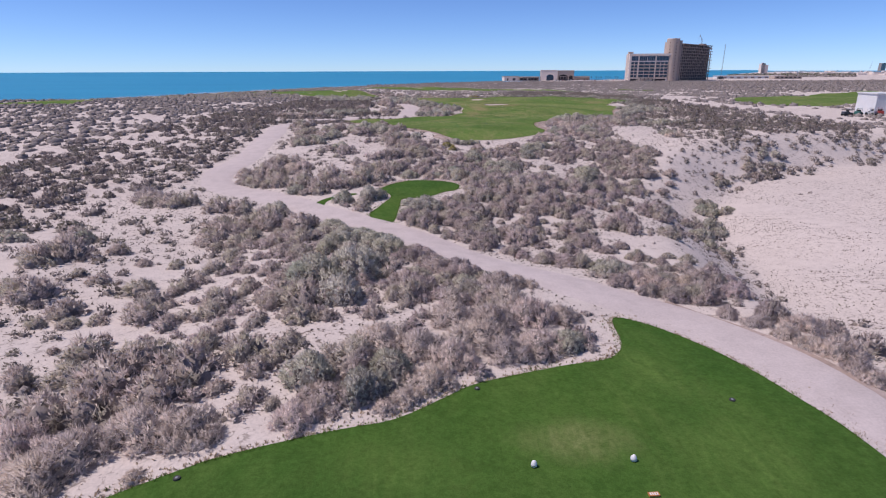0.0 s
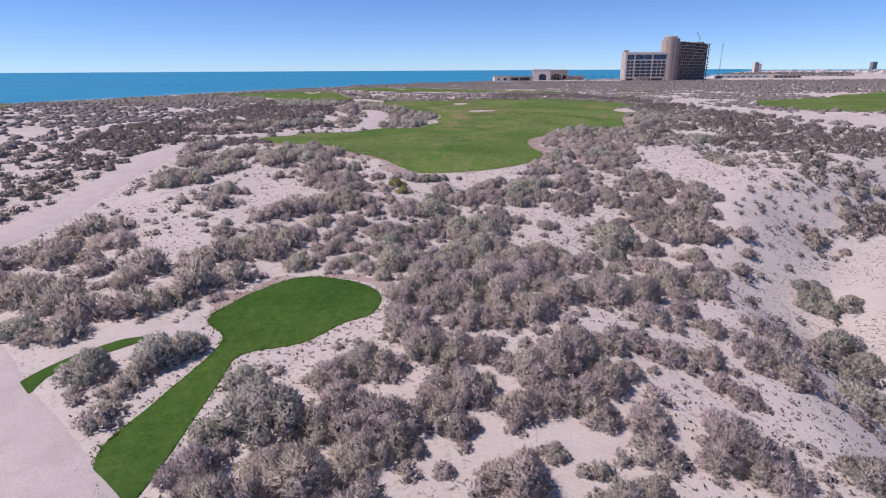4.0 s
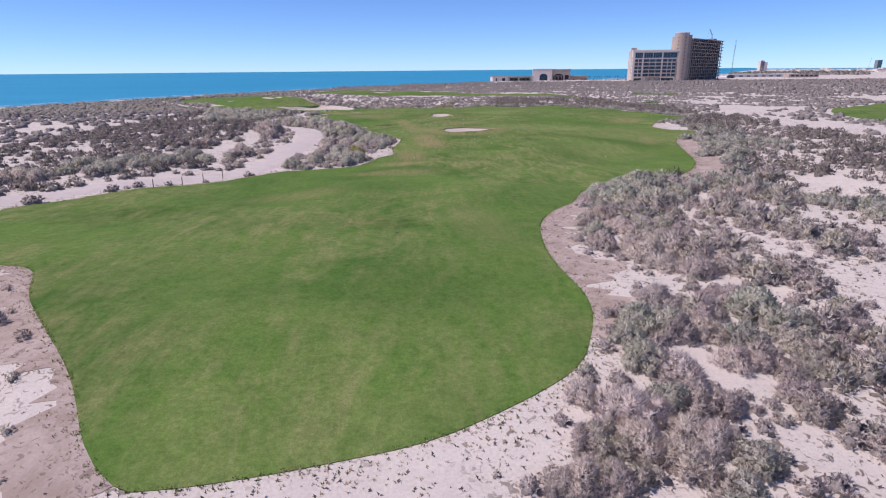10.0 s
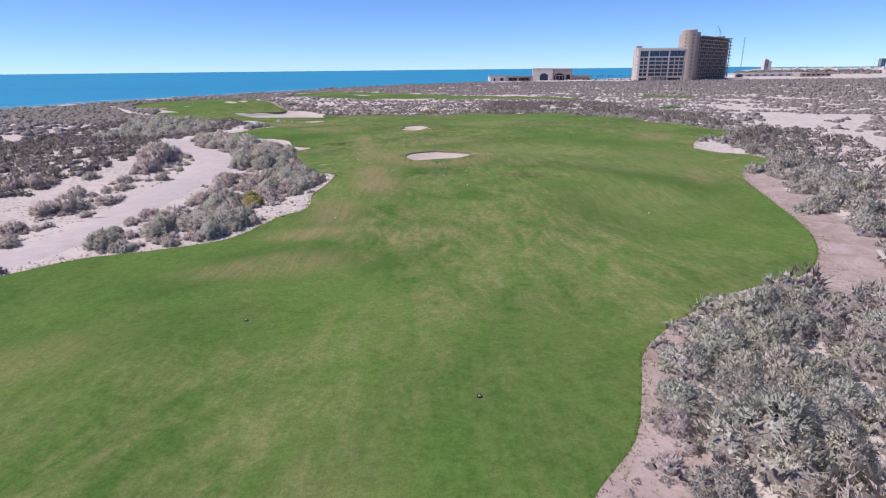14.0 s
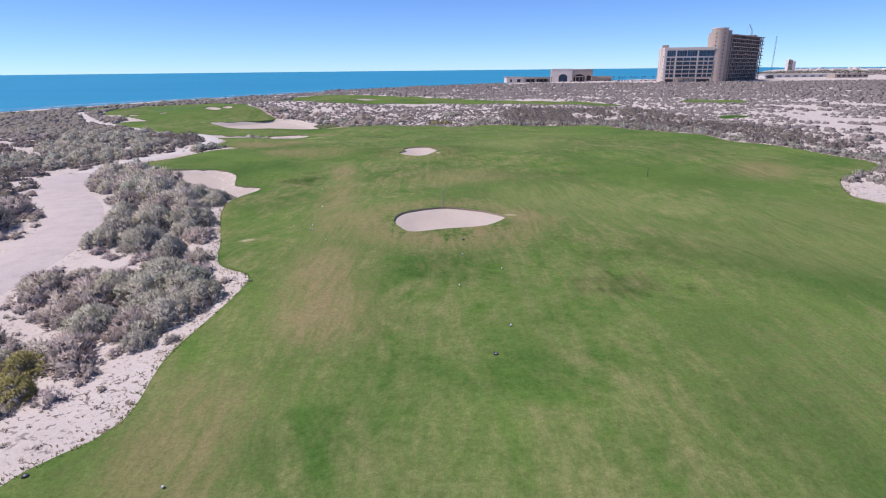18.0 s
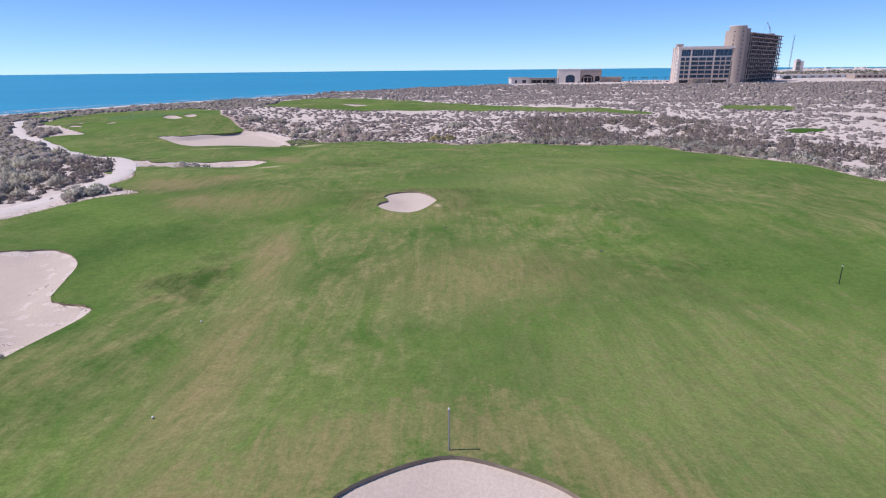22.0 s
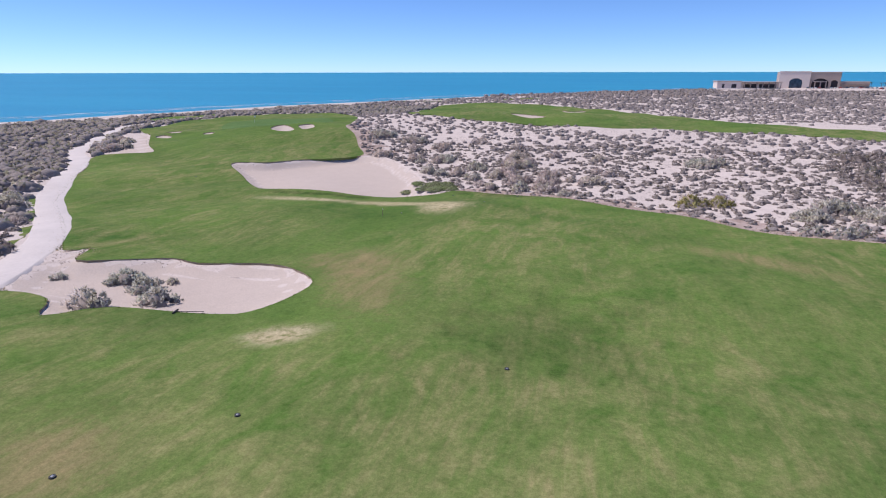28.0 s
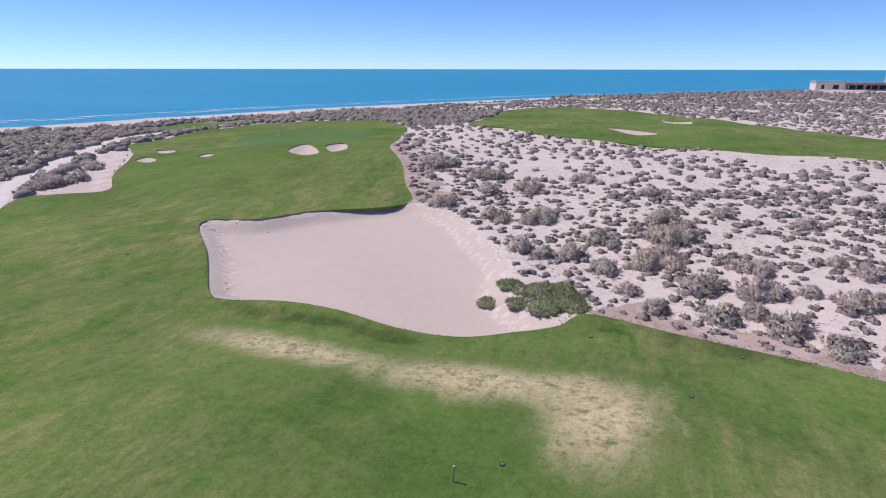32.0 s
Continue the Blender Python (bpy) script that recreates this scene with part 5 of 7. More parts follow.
SAGE_SHRUBS_D = [(34.4, 149.3, 1.85), (34.4, 151.5, 1.8), (37.1, 152.2, 1.22), (49.2, 156.3, 2.02), (49.2, 159.1, 2.14), (-3.2, 164.3, 1.26), (-5.1, 164.8, 1.27), (-6.8, 165.4, 1.29), (-2.1, 166.1, 1.53), (-0.6, 166.1, 1.1), (-7.6, 168.5, 1.15), (0.2, 168.8, 1.39), (-4.2, 169, 1.39), (1.6, 170.4, 0.68), (-1.9, 171.3, 1.7), (1.6, 171.5, 1.06), (0.4, 171.8, 1.48), (2.5, 172.2, 0.73), (-8.1, 172.3, 1.24), (1.4, 173.2, 1.14), (-0.6, 173.7, 1.15), (-2, 175.9, 1.25), (-2.3, 177.7, 1.62), (-2.6, 181.9, 1.17), (3.8, 183.5, 0.82), (3.6, 184.7, 0.98), (0.4, 185.6, 1.48), (3.9, 186.2, 1.31), (1.2, 186.5, 1.05), (4.2, 187.3, 1.16), (2.8, 187.5, 1.6), (5, 188.5, 1.13), (3.2, 188.8, 1.02)]
SAGE_SHRUBS_E = [(1, 189.6, 1.63), (-0.9, 190.2, 1.45), (3.6, 190.3, 1.45), (1.4, 191.7, 1.71), (-0.6, 196.9, 1.43), (-3.2, 198.6, 1.72), (-7.1, 199.5, 1.75), (-4.1, 199.9, 1.62), (-9.6, 202.1, 1.33), (-2, 202.8, 1.36), (-7.7, 204.1, 2.18), (-5.2, 204.6, 2.2), (-2.8, 205.6, 1.96), (-9.9, 208.2, 1.75), (-2.6, 211.9, 1.75), (-6.5, 212.3, 2.49), (-3.8, 213.1, 1.46), (-4.2, 214.6, 1.61), (-10.5, 215.9, 2.63), (-12.8, 217.1, 2.3), (-8.6, 217.9, 1.6)]
LEAFY_SHRUBS_A = [(27.4, 83, 0.34), (0.2, 94.5, 0.78), (-0.5, 97.5, 1.15), (0.6, 179, 1.23), (-1.4, 179.2, 0.78), (-0.2, 181.3, 1.15), (-1, 198.7, 0.87)]
# Shrubs farther aside.
OUTER_SHRUBS_A = [(-36.3, 42.1, 1.4), (-31.8, 43, 1.55), (-31.1, 41.3, 1.1), (-30.8, 42.4, 1.37), (-30, 36.5, 1.96), (-28.9, 37.3, 2), (-26.5, 39.5, 1.33), (-23.1, 36.5, 0.74), (-33.6, 58.8, 1.82), (-32.8, 56.9, 1.29), (-32.5, 58.2, 1.6), (-29.8, 55.6, 1.7), (-28.7, 55, 1.49), (-28.2, 56.1, 1.65), (-28.3, 74.6, 1.9), (-25.6, 74, 1.66), (-25, 75.1, 1.49), (-24.5, 76.2, 1.21), (-24, 74.3, 1.7), (36.2, 78.6, 1.52), (36.7, 79.7, 1.23), (37.2, 77.8, 1.73), (-27.7, 107.9, 1.81), (-27.5, 105.8, 1.29), (-26.8, 106.9, 1.59), (-26, 107.9, 1.76), (-25.9, 95.7, 1.81), (-25.8, 98.8, 1.69), (-25.5, 96.9, 1.2), (-25, 94.7, 1.57), (-24.9, 97.9, 1.48), (-24.2, 98.9, 1.65), (-23.5, 98.8, 1.77)]
OUTER_SHRUBS_B = [(-23.3, 96.8, 1.25), (-22.9, 103.8, 1.86), (-22.7, 101.6, 1.33), (-22.6, 97.9, 1.55), (-22, 102.8, 1.64), (-21.2, 103.9, 1.81), (-18.3, 93.4, 1.56), (33.4, 95.2, 1.86), (33.6, 96.8, 1.3), (34.3, 97.9, 1.61), (34.4, 94.3, 1.62), (-31, 116.8, 1.53), (-29.9, 117.4, 1.68), (-29.7, 115.5, 1.2), (-29, 116.5, 1.47), (-28.3, 117.4, 1.64), (-23.6, 110.1, 1.55), (-22.5, 110.6, 1.7), (-22.2, 108.7, 1.21), (-21.6, 109.8, 1.48), (-20.9, 110.7, 1.65), (-18.3, 110, 1.68), (-18.1, 108.1, 1.2), (-17.4, 109.1, 1.47), (-16.7, 115.2, 1.37), (-16.7, 110.1, 1.62), (-15.1, 110.5, 1.69), (-14.9, 108.6, 1.2), (-14.2, 109.6, 1.48), (-14.1, 112.7, 1.9), (-13.5, 110.6, 1.65), (-13.5, 116.8, 1.64), (-13.3, 115, 1.16)]
OUTER_SHRUBS_C = [(-12.6, 116, 1.43), (-12.4, 108.7, 1.85), (-11.4, 111, 1.81), (-10.6, 108.8, 1.79), (-9.5, 112.8, 1.7), (53.4, 166.2, 1.59), (53.5, 173.4, 1.6), (54.1, 167.1, 1.39), (54.2, 174.3, 1.4), (55.2, 166.7, 1.13), (55.3, 173.9, 1.14), (57.9, 172.8, 1.81), (58.7, 173.8, 1.59), (59.9, 173.3, 1.29), (60.2, 179.8, 1.77), (59.9, 181.5, 1.73), (61, 190.9, 1.74), (61, 180.9, 1.55), (61.3, 189.3, 1.79), (62.1, 190.3, 1.57), (62.2, 180.4, 1.26), (63.2, 196.7, 1.62), (63.3, 189.8, 1.27), (63.5, 195.2, 1.66), (64.2, 196.2, 1.46), (64.4, 189.9, 1.76), (64.7, 188.2, 1.81), (65.3, 195.7, 1.18), (65.5, 189.3, 1.57), (65.5, 187.1, 1.64), (66.7, 188.8, 1.27), (67, 186, 1.66), (67.3, 184.4, 1.7)]
OUTER_SHRUBS_D = [(68, 185.4, 1.49), (68, 183.3, 1.56), (69.2, 184.9, 1.21), (-8.9, 215.6, 1.73), (-27.1, 233.9, 1.33), (-25.9, 233.2, 1.64), (-24.9, 232.4, 1.82), (-20.8, 222.7, 1.31), (-20.6, 224.2, 1.27), (-19.5, 223.5, 1.57), (-19.2, 225.7, 1.64), (-18.5, 224.5, 1.79), (-18.4, 222.8, 1.74), (-18.4, 227.7, 1.23), (-17.3, 227, 1.52), (-17.1, 219.2, 1.77), (-16.9, 220.9, 1.72), (-16.4, 227.9, 1.73), (-16.3, 226.3, 1.69), (-16, 220, 1.55), (-15.6, 223, 1.7), (-15.5, 224.6, 1.65), (-15.2, 221.8, 1.55), (-15.1, 219.2, 1.25), (-14.6, 223.8, 1.48), (-13.7, 223, 1.21), (-11, 217, 1.26), (-9.9, 216.4, 1.56), (-9.6, 218.5, 1.62), (-9, 217.3, 1.78), (-8.6, 216.6, 1.83), (-8.5, 218.3, 1.78), (-7.5, 217.4, 1.61)]
OUTER_SHRUBS_E = [(-6.5, 216.6, 1.3), (-4.6, 216.4, 1.56), (-3.7, 217.3, 1.78), (-27.5, 234.9, 1.87), (-27.3, 236.7, 1.82), (-26.4, 235.7, 1.64), (-25.3, 234.9, 1.33), (-25, 234.2, 1.87), (-25.7, 258.1, 1.27), (-24.5, 257.5, 1.56), (-24.2, 259.6, 1.62), (-24.1, 253.5, 1.74), (-23.6, 258.4, 1.78), (-23.5, 256.7, 1.74), (-23.1, 254.3, 1.53), (-22.1, 253.5, 1.23), (-36.7, 286.9, 1.4), (-28, 283.6, 0.68), (-24, 284.2, 0.7), (-23.7, 285.1, 1.64), (-21.2, 279.6, 1.95), (-21.2, 284.2, 1.56), (-20.9, 286.3, 0.57), (-18.8, 282.7, 1.46), (-53.4, 299.5, 1.92), (-45, 293.7, 2.02), (27.8, 319.4, 1.52), (28.5, 320.5, 1.23), (28.7, 318.5, 1.74), (31, 323, 1.76), (31.7, 324, 1.59), (32.7, 323.1, 1.81), (33.6, 320.4, 1.51)]
OUTER_SHRUBS_F = [(34.2, 321.4, 1.22), (34.5, 319.5, 1.72), (-84.5, 341.1, 1.68), (-83.3, 341.2, 1.47), (-82.9, 340.1, 1.2), (-19.6, 342, 1.68), (-17.3, 341.4, 1.64), (-11.5, 339.4, 1.52), (-9.3, 335.2, 1.38), (-8.3, 341.8, 1.66), (-7.2, 331.8, 1.4), (-4.4, 336.8, 1.9), (-3.2, 337.9, 1.39), (-3, 331.4, 1.68), (-0.9, 333.1, 1.47), (-0.3, 337, 1.77), (0.7, 341.6, 1.14), (0.8, 330.8, 2.03), (0.9, 337.1, 1.55), (3.2, 337.8, 1.31), (3.2, 327.3, 1.21), (3.3, 329.4, 1.29), (5.7, 336.3, 1.85), (7, 336.4, 1.62), (18.1, 326, 1.83), (21.2, 326.1, 1.82), (32.4, 325.1, 1.29), (-94.8, 356, 1.76), (-93.5, 356.1, 1.53), (-93.1, 354.9, 1.25), (-84.3, 343.8, 1.95), (-83.5, 342.4, 1.64), (-32.8, 354.4, 1.82)]
OUTER_SHRUBS_G = [(-31.5, 354.5, 1.6), (-25.4, 351.3, 1.64), (-24.2, 351.4, 1.44), (-23.8, 350.3, 1.17), (-20.9, 351.6, 1.53), (-20.6, 352.8, 1.68), (-19.6, 354.1, 1.62), (-19.4, 352.9, 1.47), (-19, 351.8, 1.2), (-14.9, 342.7, 1.65), (-13.2, 347.1, 1.68), (-12, 347.2, 1.47), (-11.6, 346.1, 1.18), (-8, 353.2, 1.65), (-7.9, 343.2, 1.82), (-7.7, 351.4, 1.29), (-7.7, 354.6, 1.81), (-7.6, 349.1, 1.72), (-6.9, 350.1, 1.53), (-6.9, 344.6, 1.77), (-6.7, 356, 1.76), (-6.6, 343.3, 1.59), (-6.5, 348, 1.82), (-6.4, 354.7, 1.59), (-6.2, 351.2, 1.25), (-6.2, 342, 1.29), (-6, 349.2, 1.76), (-6, 353.4, 1.29), (-5, 351.6, 1.43), (-4.8, 354.5, 1.33), (-4.8, 349.8, 1.61), (-1.1, 359.4, 1.57), (-0.8, 342.6, 1.62)]
OUTER_SHRUBS_H = [(0.4, 342.7, 1.42), (6.7, 346, 1.08), (6.8, 358.1, 1.83), (8.4, 343.2, 1.68), (21.2, 354.6, 1.46), (22.3, 356.2, 1.33), (22.3, 353.9, 1.77), (23.1, 354.9, 1.59), (23.5, 352.7, 1.87), (23.8, 356.1, 1.29), (24.1, 354, 1.82), (25.1, 356.5, 1.47), (25.3, 354.6, 1.66), (-43.2, 375, 1.51), (-42, 376.6, 1.37), (-41.9, 374.2, 1.82), (-41.1, 375.3, 1.64), (-40.7, 373, 1.94), (-40.4, 376.4, 1.33), (-40.2, 374.3, 1.87), (-39.1, 376.9, 1.52), (-38.9, 375, 1.7), (-33, 371.9, 1.35), (-32.9, 369.5, 1.79), (-32.1, 370.5, 1.61), (-31.4, 371.7, 1.31), (-31.1, 369.6, 1.85), (-29.9, 370.2, 1.69), (-29.2, 363.2, 1.9), (-25.4, 366.2, 1.72), (-24.4, 367.5, 1.68), (-24.1, 366.3, 1.51), (-23.8, 365.1, 1.22)]
OUTER_SHRUBS_I = [(-18.9, 373, 1.74), (-17.6, 373.1, 1.52), (-17.2, 371.9, 1.23), (-9, 367.3, 1.81)]
OUTER = OUTER_SHRUBS_A + OUTER_SHRUBS_B + OUTER_SHRUBS_C + OUTER_SHRUBS_D + OUTER_SHRUBS_E + OUTER_SHRUBS_F + OUTER_SHRUBS_G + OUTER_SHRUBS_H + OUTER_SHRUBS_I
KNOWN = [(LEAFY_SHRUBS_A, "leafy_shrub"), (SAGE_SHRUBS_A + SAGE_SHRUBS_B + SAGE_SHRUBS_C + SAGE_SHRUBS_D + SAGE_SHRUBS_E, "sage_shrub"), (DRY_SHRUBS_A + DRY_SHRUBS_B + DRY_SHRUBS_C, "dry_shrub"), (GREY_SHRUBS_A + GREY_SHRUBS_B + GREY_SHRUBS_C + GREY_SHRUBS_D + GREY_SHRUBS_E + GREY_SHRUBS_F + GREY_SHRUBS_G + GREY_SHRUBS_H + GREY_SHRUBS_I + GREY_SHRUBS_J + GREY_SHRUBS_K + GREY_SHRUBS_L + GREY_SHRUBS_M + GREY_SHRUBS_N + GREY_SHRUBS_O + GREY_SHRUBS_P + GREY_SHRUBS_Q + GREY_SHRUBS_R + GREY_SHRUBS_S, "grey_shrub")]
PLANTED = [(x, y, 1.2 * r, kind) for places, kind in KNOWN for x, y, r in places]
fits = free_of_course(np.array([p[0] for p in PLANTED]), np.array([p[1] for p in PLANTED]), 0.25)
PLANTED = [p for p, ok in zip(PLANTED, fits) if ok] + [(*p, "") for p in OUTER]
# Shrubs beside turf and track keep clear of them.
PX, PY = np.array([p[0] for p in PLANTED]), np.array([p[1] for p in PLANTED])
gap = np.full(len(PX), 1e9)
for poly in TURFS:
    near = boxed(poly, PX, PY, 3)
    if near.any():
        gap[near] = np.minimum(gap[near], rim(poly, PX[near], PY[near]))
for line, half in LANES:
    near = boxed(line, PX, PY, 5)
    if near.any():
        gap[near] = np.minimum(gap[near], rim(line, PX[near], PY[near], False) - half)
PLANTED = [(x, y, max(0.3, min(r, 0.95 * g)), kind) for (x, y, r, kind), g in zip(PLANTED, gap)]
THICK = [(10, 88, 14, 0.1), (-6, 206, 9, 0.6), (-4, 182, 8, 0.6), (0, 172, 5, 0.6), (-16, 106, 9, 0.5), (26, 100, 9, 0.5), (-12, 24, 7, 0.4), (-4, 32, 7, 0.4), (-14, 42, 9, 0.4), (-10, 84, 9, 0.4), (36, 128, 12, 0.5), (112, 172, 20, -1.1), (112, 290, 9, -1.1), (112, 265, 9, -1.1), (128, 314, 8, -1.1), (-24, 20, 9, 0.35), (-22, 210, 12, 0.35), (20, 62, 10, 0.3), (102, 195, 8, -0.9), (-4, 222, 7, -1.0), (-120, 345, 28, 0.8), (-95, 322, 18, 0.8), (-62, 298, 14, 0.7), (-90, 470, 28, 0.9), (-130, 400, 25, 0.7), (101, 249, 9, -1.6), (128, 312, 10, -1.6), (131, 328, 7, -1.4), (96, 211, 8, -1.3), (144, 346, 9, -1.4), (153, 378, 8, -1.4), (184, 382, 12, -1.4), (110, 270, 7, -1.4), (42, 133, 3, -0.8), (60, 154, 4, -0.8), (60, 420, 14, -0.7), (10, 400, 10, -0.6), (-88.5, 352.5, 5, -1.4), (-84, 344, 4, -1.4), (70, 230, 6, -0.8)]  # x, y, reach, more or less growth


def cover(x, y):
    """How thickly shrubs grow, about 0 to 1."""
    f = 0.5 + 0.12 * smooth(90, 150, y) + 0.32 * np.sin(x * 0.33 + 1.7 * np.sin(y * 0.21 + 0.5)) * np.sin(y * 0.29 + 1.4 * np.sin(x * 0.19))
    f = f + 0.22 * np.sin(x * 0.11 + 0.6) * np.sin(y * 0.083 + 1.9)
    for bx, by, br, a in THICK:
        f = f + a * np.exp(-(((x - bx) ** 2 + (y - by) ** 2) / br ** 2))
    f = np.where(within(BASIN, x, y), f - 0.75, f)
    return f


def surveyed(x, y):
    """The ground along the way, where every larger shrub is named above."""
    near = (x > -18) & (x < 26) & (y > 12) & (y < 107)
    return near | (x > 12) & (x < 42) & (y > 98) & (y < 140) | (x > np.maximum(-24, 17.9 - 0.787 * (y - 123.7))) & (x < 8) & (y > 155) & (y < 215)


# Dense clumps: x, y, reach, shrub radius.
CLUMPS_WEST = [(-22, 229, 4.5, 1.4), (-15, 223, 4.5, 1.4), (-9, 216, 4.5, 1.3), (-6, 209, 4, 1.2), (-4, 203, 3, 1.1), (-35, 247, 5, 1.4), (-34, 255, 5, 1.4), (-33, 264, 5, 1.4), (-46, 264, 8, 1.5), (-53, 280, 8, 1.5), (-41, 242, 7, 1.4), (-40, 153, 5, 1.2), (-35, 155, 4, 1.2), (-31, 160, 4, 1.2), (-27, 166, 4, 1.2), (-22, 174, 4, 1.2), (-17, 184, 4, 1.2)]
CLUMPS_EAST = [(33, 138, 5, 1.2), (38, 136, 5, 1.2), (37, 125, 5, 1.1), (39, 119, 4, 1.1), (31, 117, 4, 1.1), (26, 115, 3, 1.0), (34, 112, 4, 1.0), (46, 152, 5, 1.3), (52, 144, 6, 1.2), (52, 133, 5, 1.2), (38, 148, 4, 1.3), (33, 144, 3.5, 1.3), (28, 138, 3.5, 1.2), (53, 168, 4, 1.3), (58, 179, 4, 1.3), (20, 92, 4, 1.0), (28, 92, 5, 1.0), (23, 80, 5, 1.0), (31, 101, 5, 1.0), (42, 110, 5, 1.0), (64, 182, 6, 1.4)]
CLUMPS_TRACK = [(-18, 50, 4, 1.2), (-14.5, 45.5, 4, 1.2), (-10.5, 44.8, 2.6, 1.1), (-11, 41, 3, 1.1), (-8, 42.2, 2, 1.0), (-1.8, 50, 3, 1.1), (0.8, 47, 2.8, 1.1), (3.2, 52, 3, 1.0), (6, 57, 4, 1.0), (30.5, 126.5, 3.5, 1.1), (27.5, 121, 3, 1.2), (33, 122.5, 3.5, 1.2), (29.5, 117, 3, 1.1), (30, 132, 3, 1.2), (31.5, 141, 4, 1.4), (36, 147.5, 4, 1.4), (-1, 176, 3.5, 1.2), (-4, 184, 3.5, 1.2), (-6.5, 196, 3.5, 1.2)]
CLUMPS_DUNE = [(-22.8, 68, 4, 1.1), (-15.7, 62.2, 3, 1.1), (-14, 72, 4, 1.1), (-23, 76.5, 4, 1.1), (-7.8, 79, 4, 1.1), (9, 80, 4, 1.1), (17, 90, 4, 1.1), (4, 57.3, 3, 1.0), (8, 58.2, 3, 1.0), (11.4, 54.6, 2.5, 0.9), (-0.3, 43.2, 1.6, 0.9), (-18, 45, 4, 1.2), (-15, 40, 4, 1.2), (38.5, 79.8, 2.5, 0.9), (30.7, 68.4, 2.5, 0.9), (24.2, 56.8, 2.2, 0.8), (29.5, 59.3, 1.8, 0.7), (52, 97, 3, 1.0), (60, 103.5, 3, 1.0), (45.6, 91, 2.5, 0.9)]
CLUMPS_BANK = [(-18, 48.3, 1.8, 0.9), (-9.8, 31, 1.8, 0.9), (-7.4, 29.2, 1.8, 0.9), (-4.1, 29.7, 1.8, 0.9), (-1.1, 29.7, 1.8, 0.9), (0.5, 26.8, 1.8, 0.9), (-4.8, 23.7, 1.8, 0.9), (-10.9, 35, 1.8, 0.9), (-10.3, 43.4, 1.8, 0.9), (-2.6, 35.6, 1.8, 0.9), (-0.2, 24, 1.8, 0.9), (2.5, 25.5, 1.8, 0.9), (-17.6, 27.8, 1.8, 0.9), (-15.8, 23.8, 1.8, 0.9), (-16.9, 30.5, 1.8, 0.9), (-12.3, 24, 1.8, 0.9)]
luck = random.Random(11)
clump = []
for bx, by, reach, r0 in CLUMPS_WEST + CLUMPS_EAST + CLUMPS_TRACK + CLUMPS_DUNE + CLUMPS_BANK:
    for k in range(round(1.1 * (reach / r0) ** 2)):
        a, q = luck.uniform(0, 6.28), reach * math.sqrt(luck.random())
        clump.append((bx + q * math.cos(a), by + q * math.sin(a), 1.3 * r0 * luck.uniform(0.7, 1.25), ""))
fits = free_of_course(np.array([p[0] for p in clump]), np.array([p[1] for p in clump]), 0.6)
for p, ok in zip(clump, fits):
    if ok and not surveyed(p[0], p[1]) and all((p[0] - o[0]) ** 2 + (p[1] - o[1]) ** 2 > (0.45 * p[2] + 0.2 * o[2]) ** 2 for o in PLANTED):
        PLANTED.append(p)

rng = np.random.default_rng(7)


def scatter(x0, x1, y0, y1, cell, rmin, rmax, thick, skip=None, shore=40):
    X, Y = np.meshgrid(np.arange(x0, x1, cell), np.arange(y0, y1, cell))
    X, Y = X.ravel() + rng.uniform(-0.5, 0.5, X.size) * cell, Y.ravel() + rng.uniform(-0.5, 0.5, Y.size) * cell
    keep = rng.uniform(0, 1, X.size) < cover(X, Y) * thick
    X, Y = X[keep], Y[keep]
    keep = free_of_course(X, Y) & (inland(X, Y) > shore)
    if skip is not None:
        keep &= ~skip(X, Y)
    X, Y = X[keep], Y[keep]
    R = rmin + (rmax - rmin) * rng.beta(1.4, 2.6, X.size)
    return list(zip(X, Y, R))


def off_plants(X, Y, reach=0.75):
    """Whether a planted shrub already stands there."""
    hit = np.zeros(len(X), bool)
    for px, py, pr, _ in PLANTED:
        hit |= (X - px) ** 2 + (Y - py) ** 2 < (reach * pr + 0.1) ** 2
    return hit


def inner(X, Y):
    return (X > -62) & (X < 92) & (Y > 2) & (Y < 365)


sparse = scatter(-45, 62, 2, 160, 1.4, 0.25, 1.0, 0.85, lambda X, Y: off_plants(X, Y) | surveyed(X, Y))
tufts = scatter(-18, 42, 12, 222, 1.0, 0.1, 0.42, 0.36, lambda X, Y: off_plants(X, Y) | ~surveyed(X, Y))
infill = scatter(-18, 42, 12, 222, 1.15, 0.35, 0.95, 1.1, lambda X, Y: off_plants(X, Y) | ~surveyed(X, Y) | ~off_plants(X, Y, 1.45))
west_dunes = scatter(-62, -6, 40, 290, 1.75, 0.45, 1.7, 1.25, lambda X, Y: off_plants(X, Y) | surveyed(X, Y) | ((X > -34) & (Y < 120)))
east_dunes = scatter(40, 92, 60, 365, 1.8, 0.6, 1.9, 1.35, lambda X, Y: off_plants(X, Y) | surveyed(X, Y) | ((X < 50) & (Y < 150)))
north_dunes = scatter(-48, 60, 290, 372, 1.3, 0.35, 1.15, 1.3, off_plants)
fringe = scatter(18, 96, 140, 312, 1.7, 0.8, 1.9, 1.6, lambda X, Y: off_plants(X, Y) | surveyed(X, Y) | (rim(FAIRWAY, X, Y) > 6.5 + 4 * np.sin(X * 0.3)))
near_middle = scatter(-125, 130, 300, 480, 1.95, 0.45, 1.5, 1.1, lambda X, Y: off_plants(X, Y) | inner(X, Y) | (X < -100) & (Y < 440), 60)
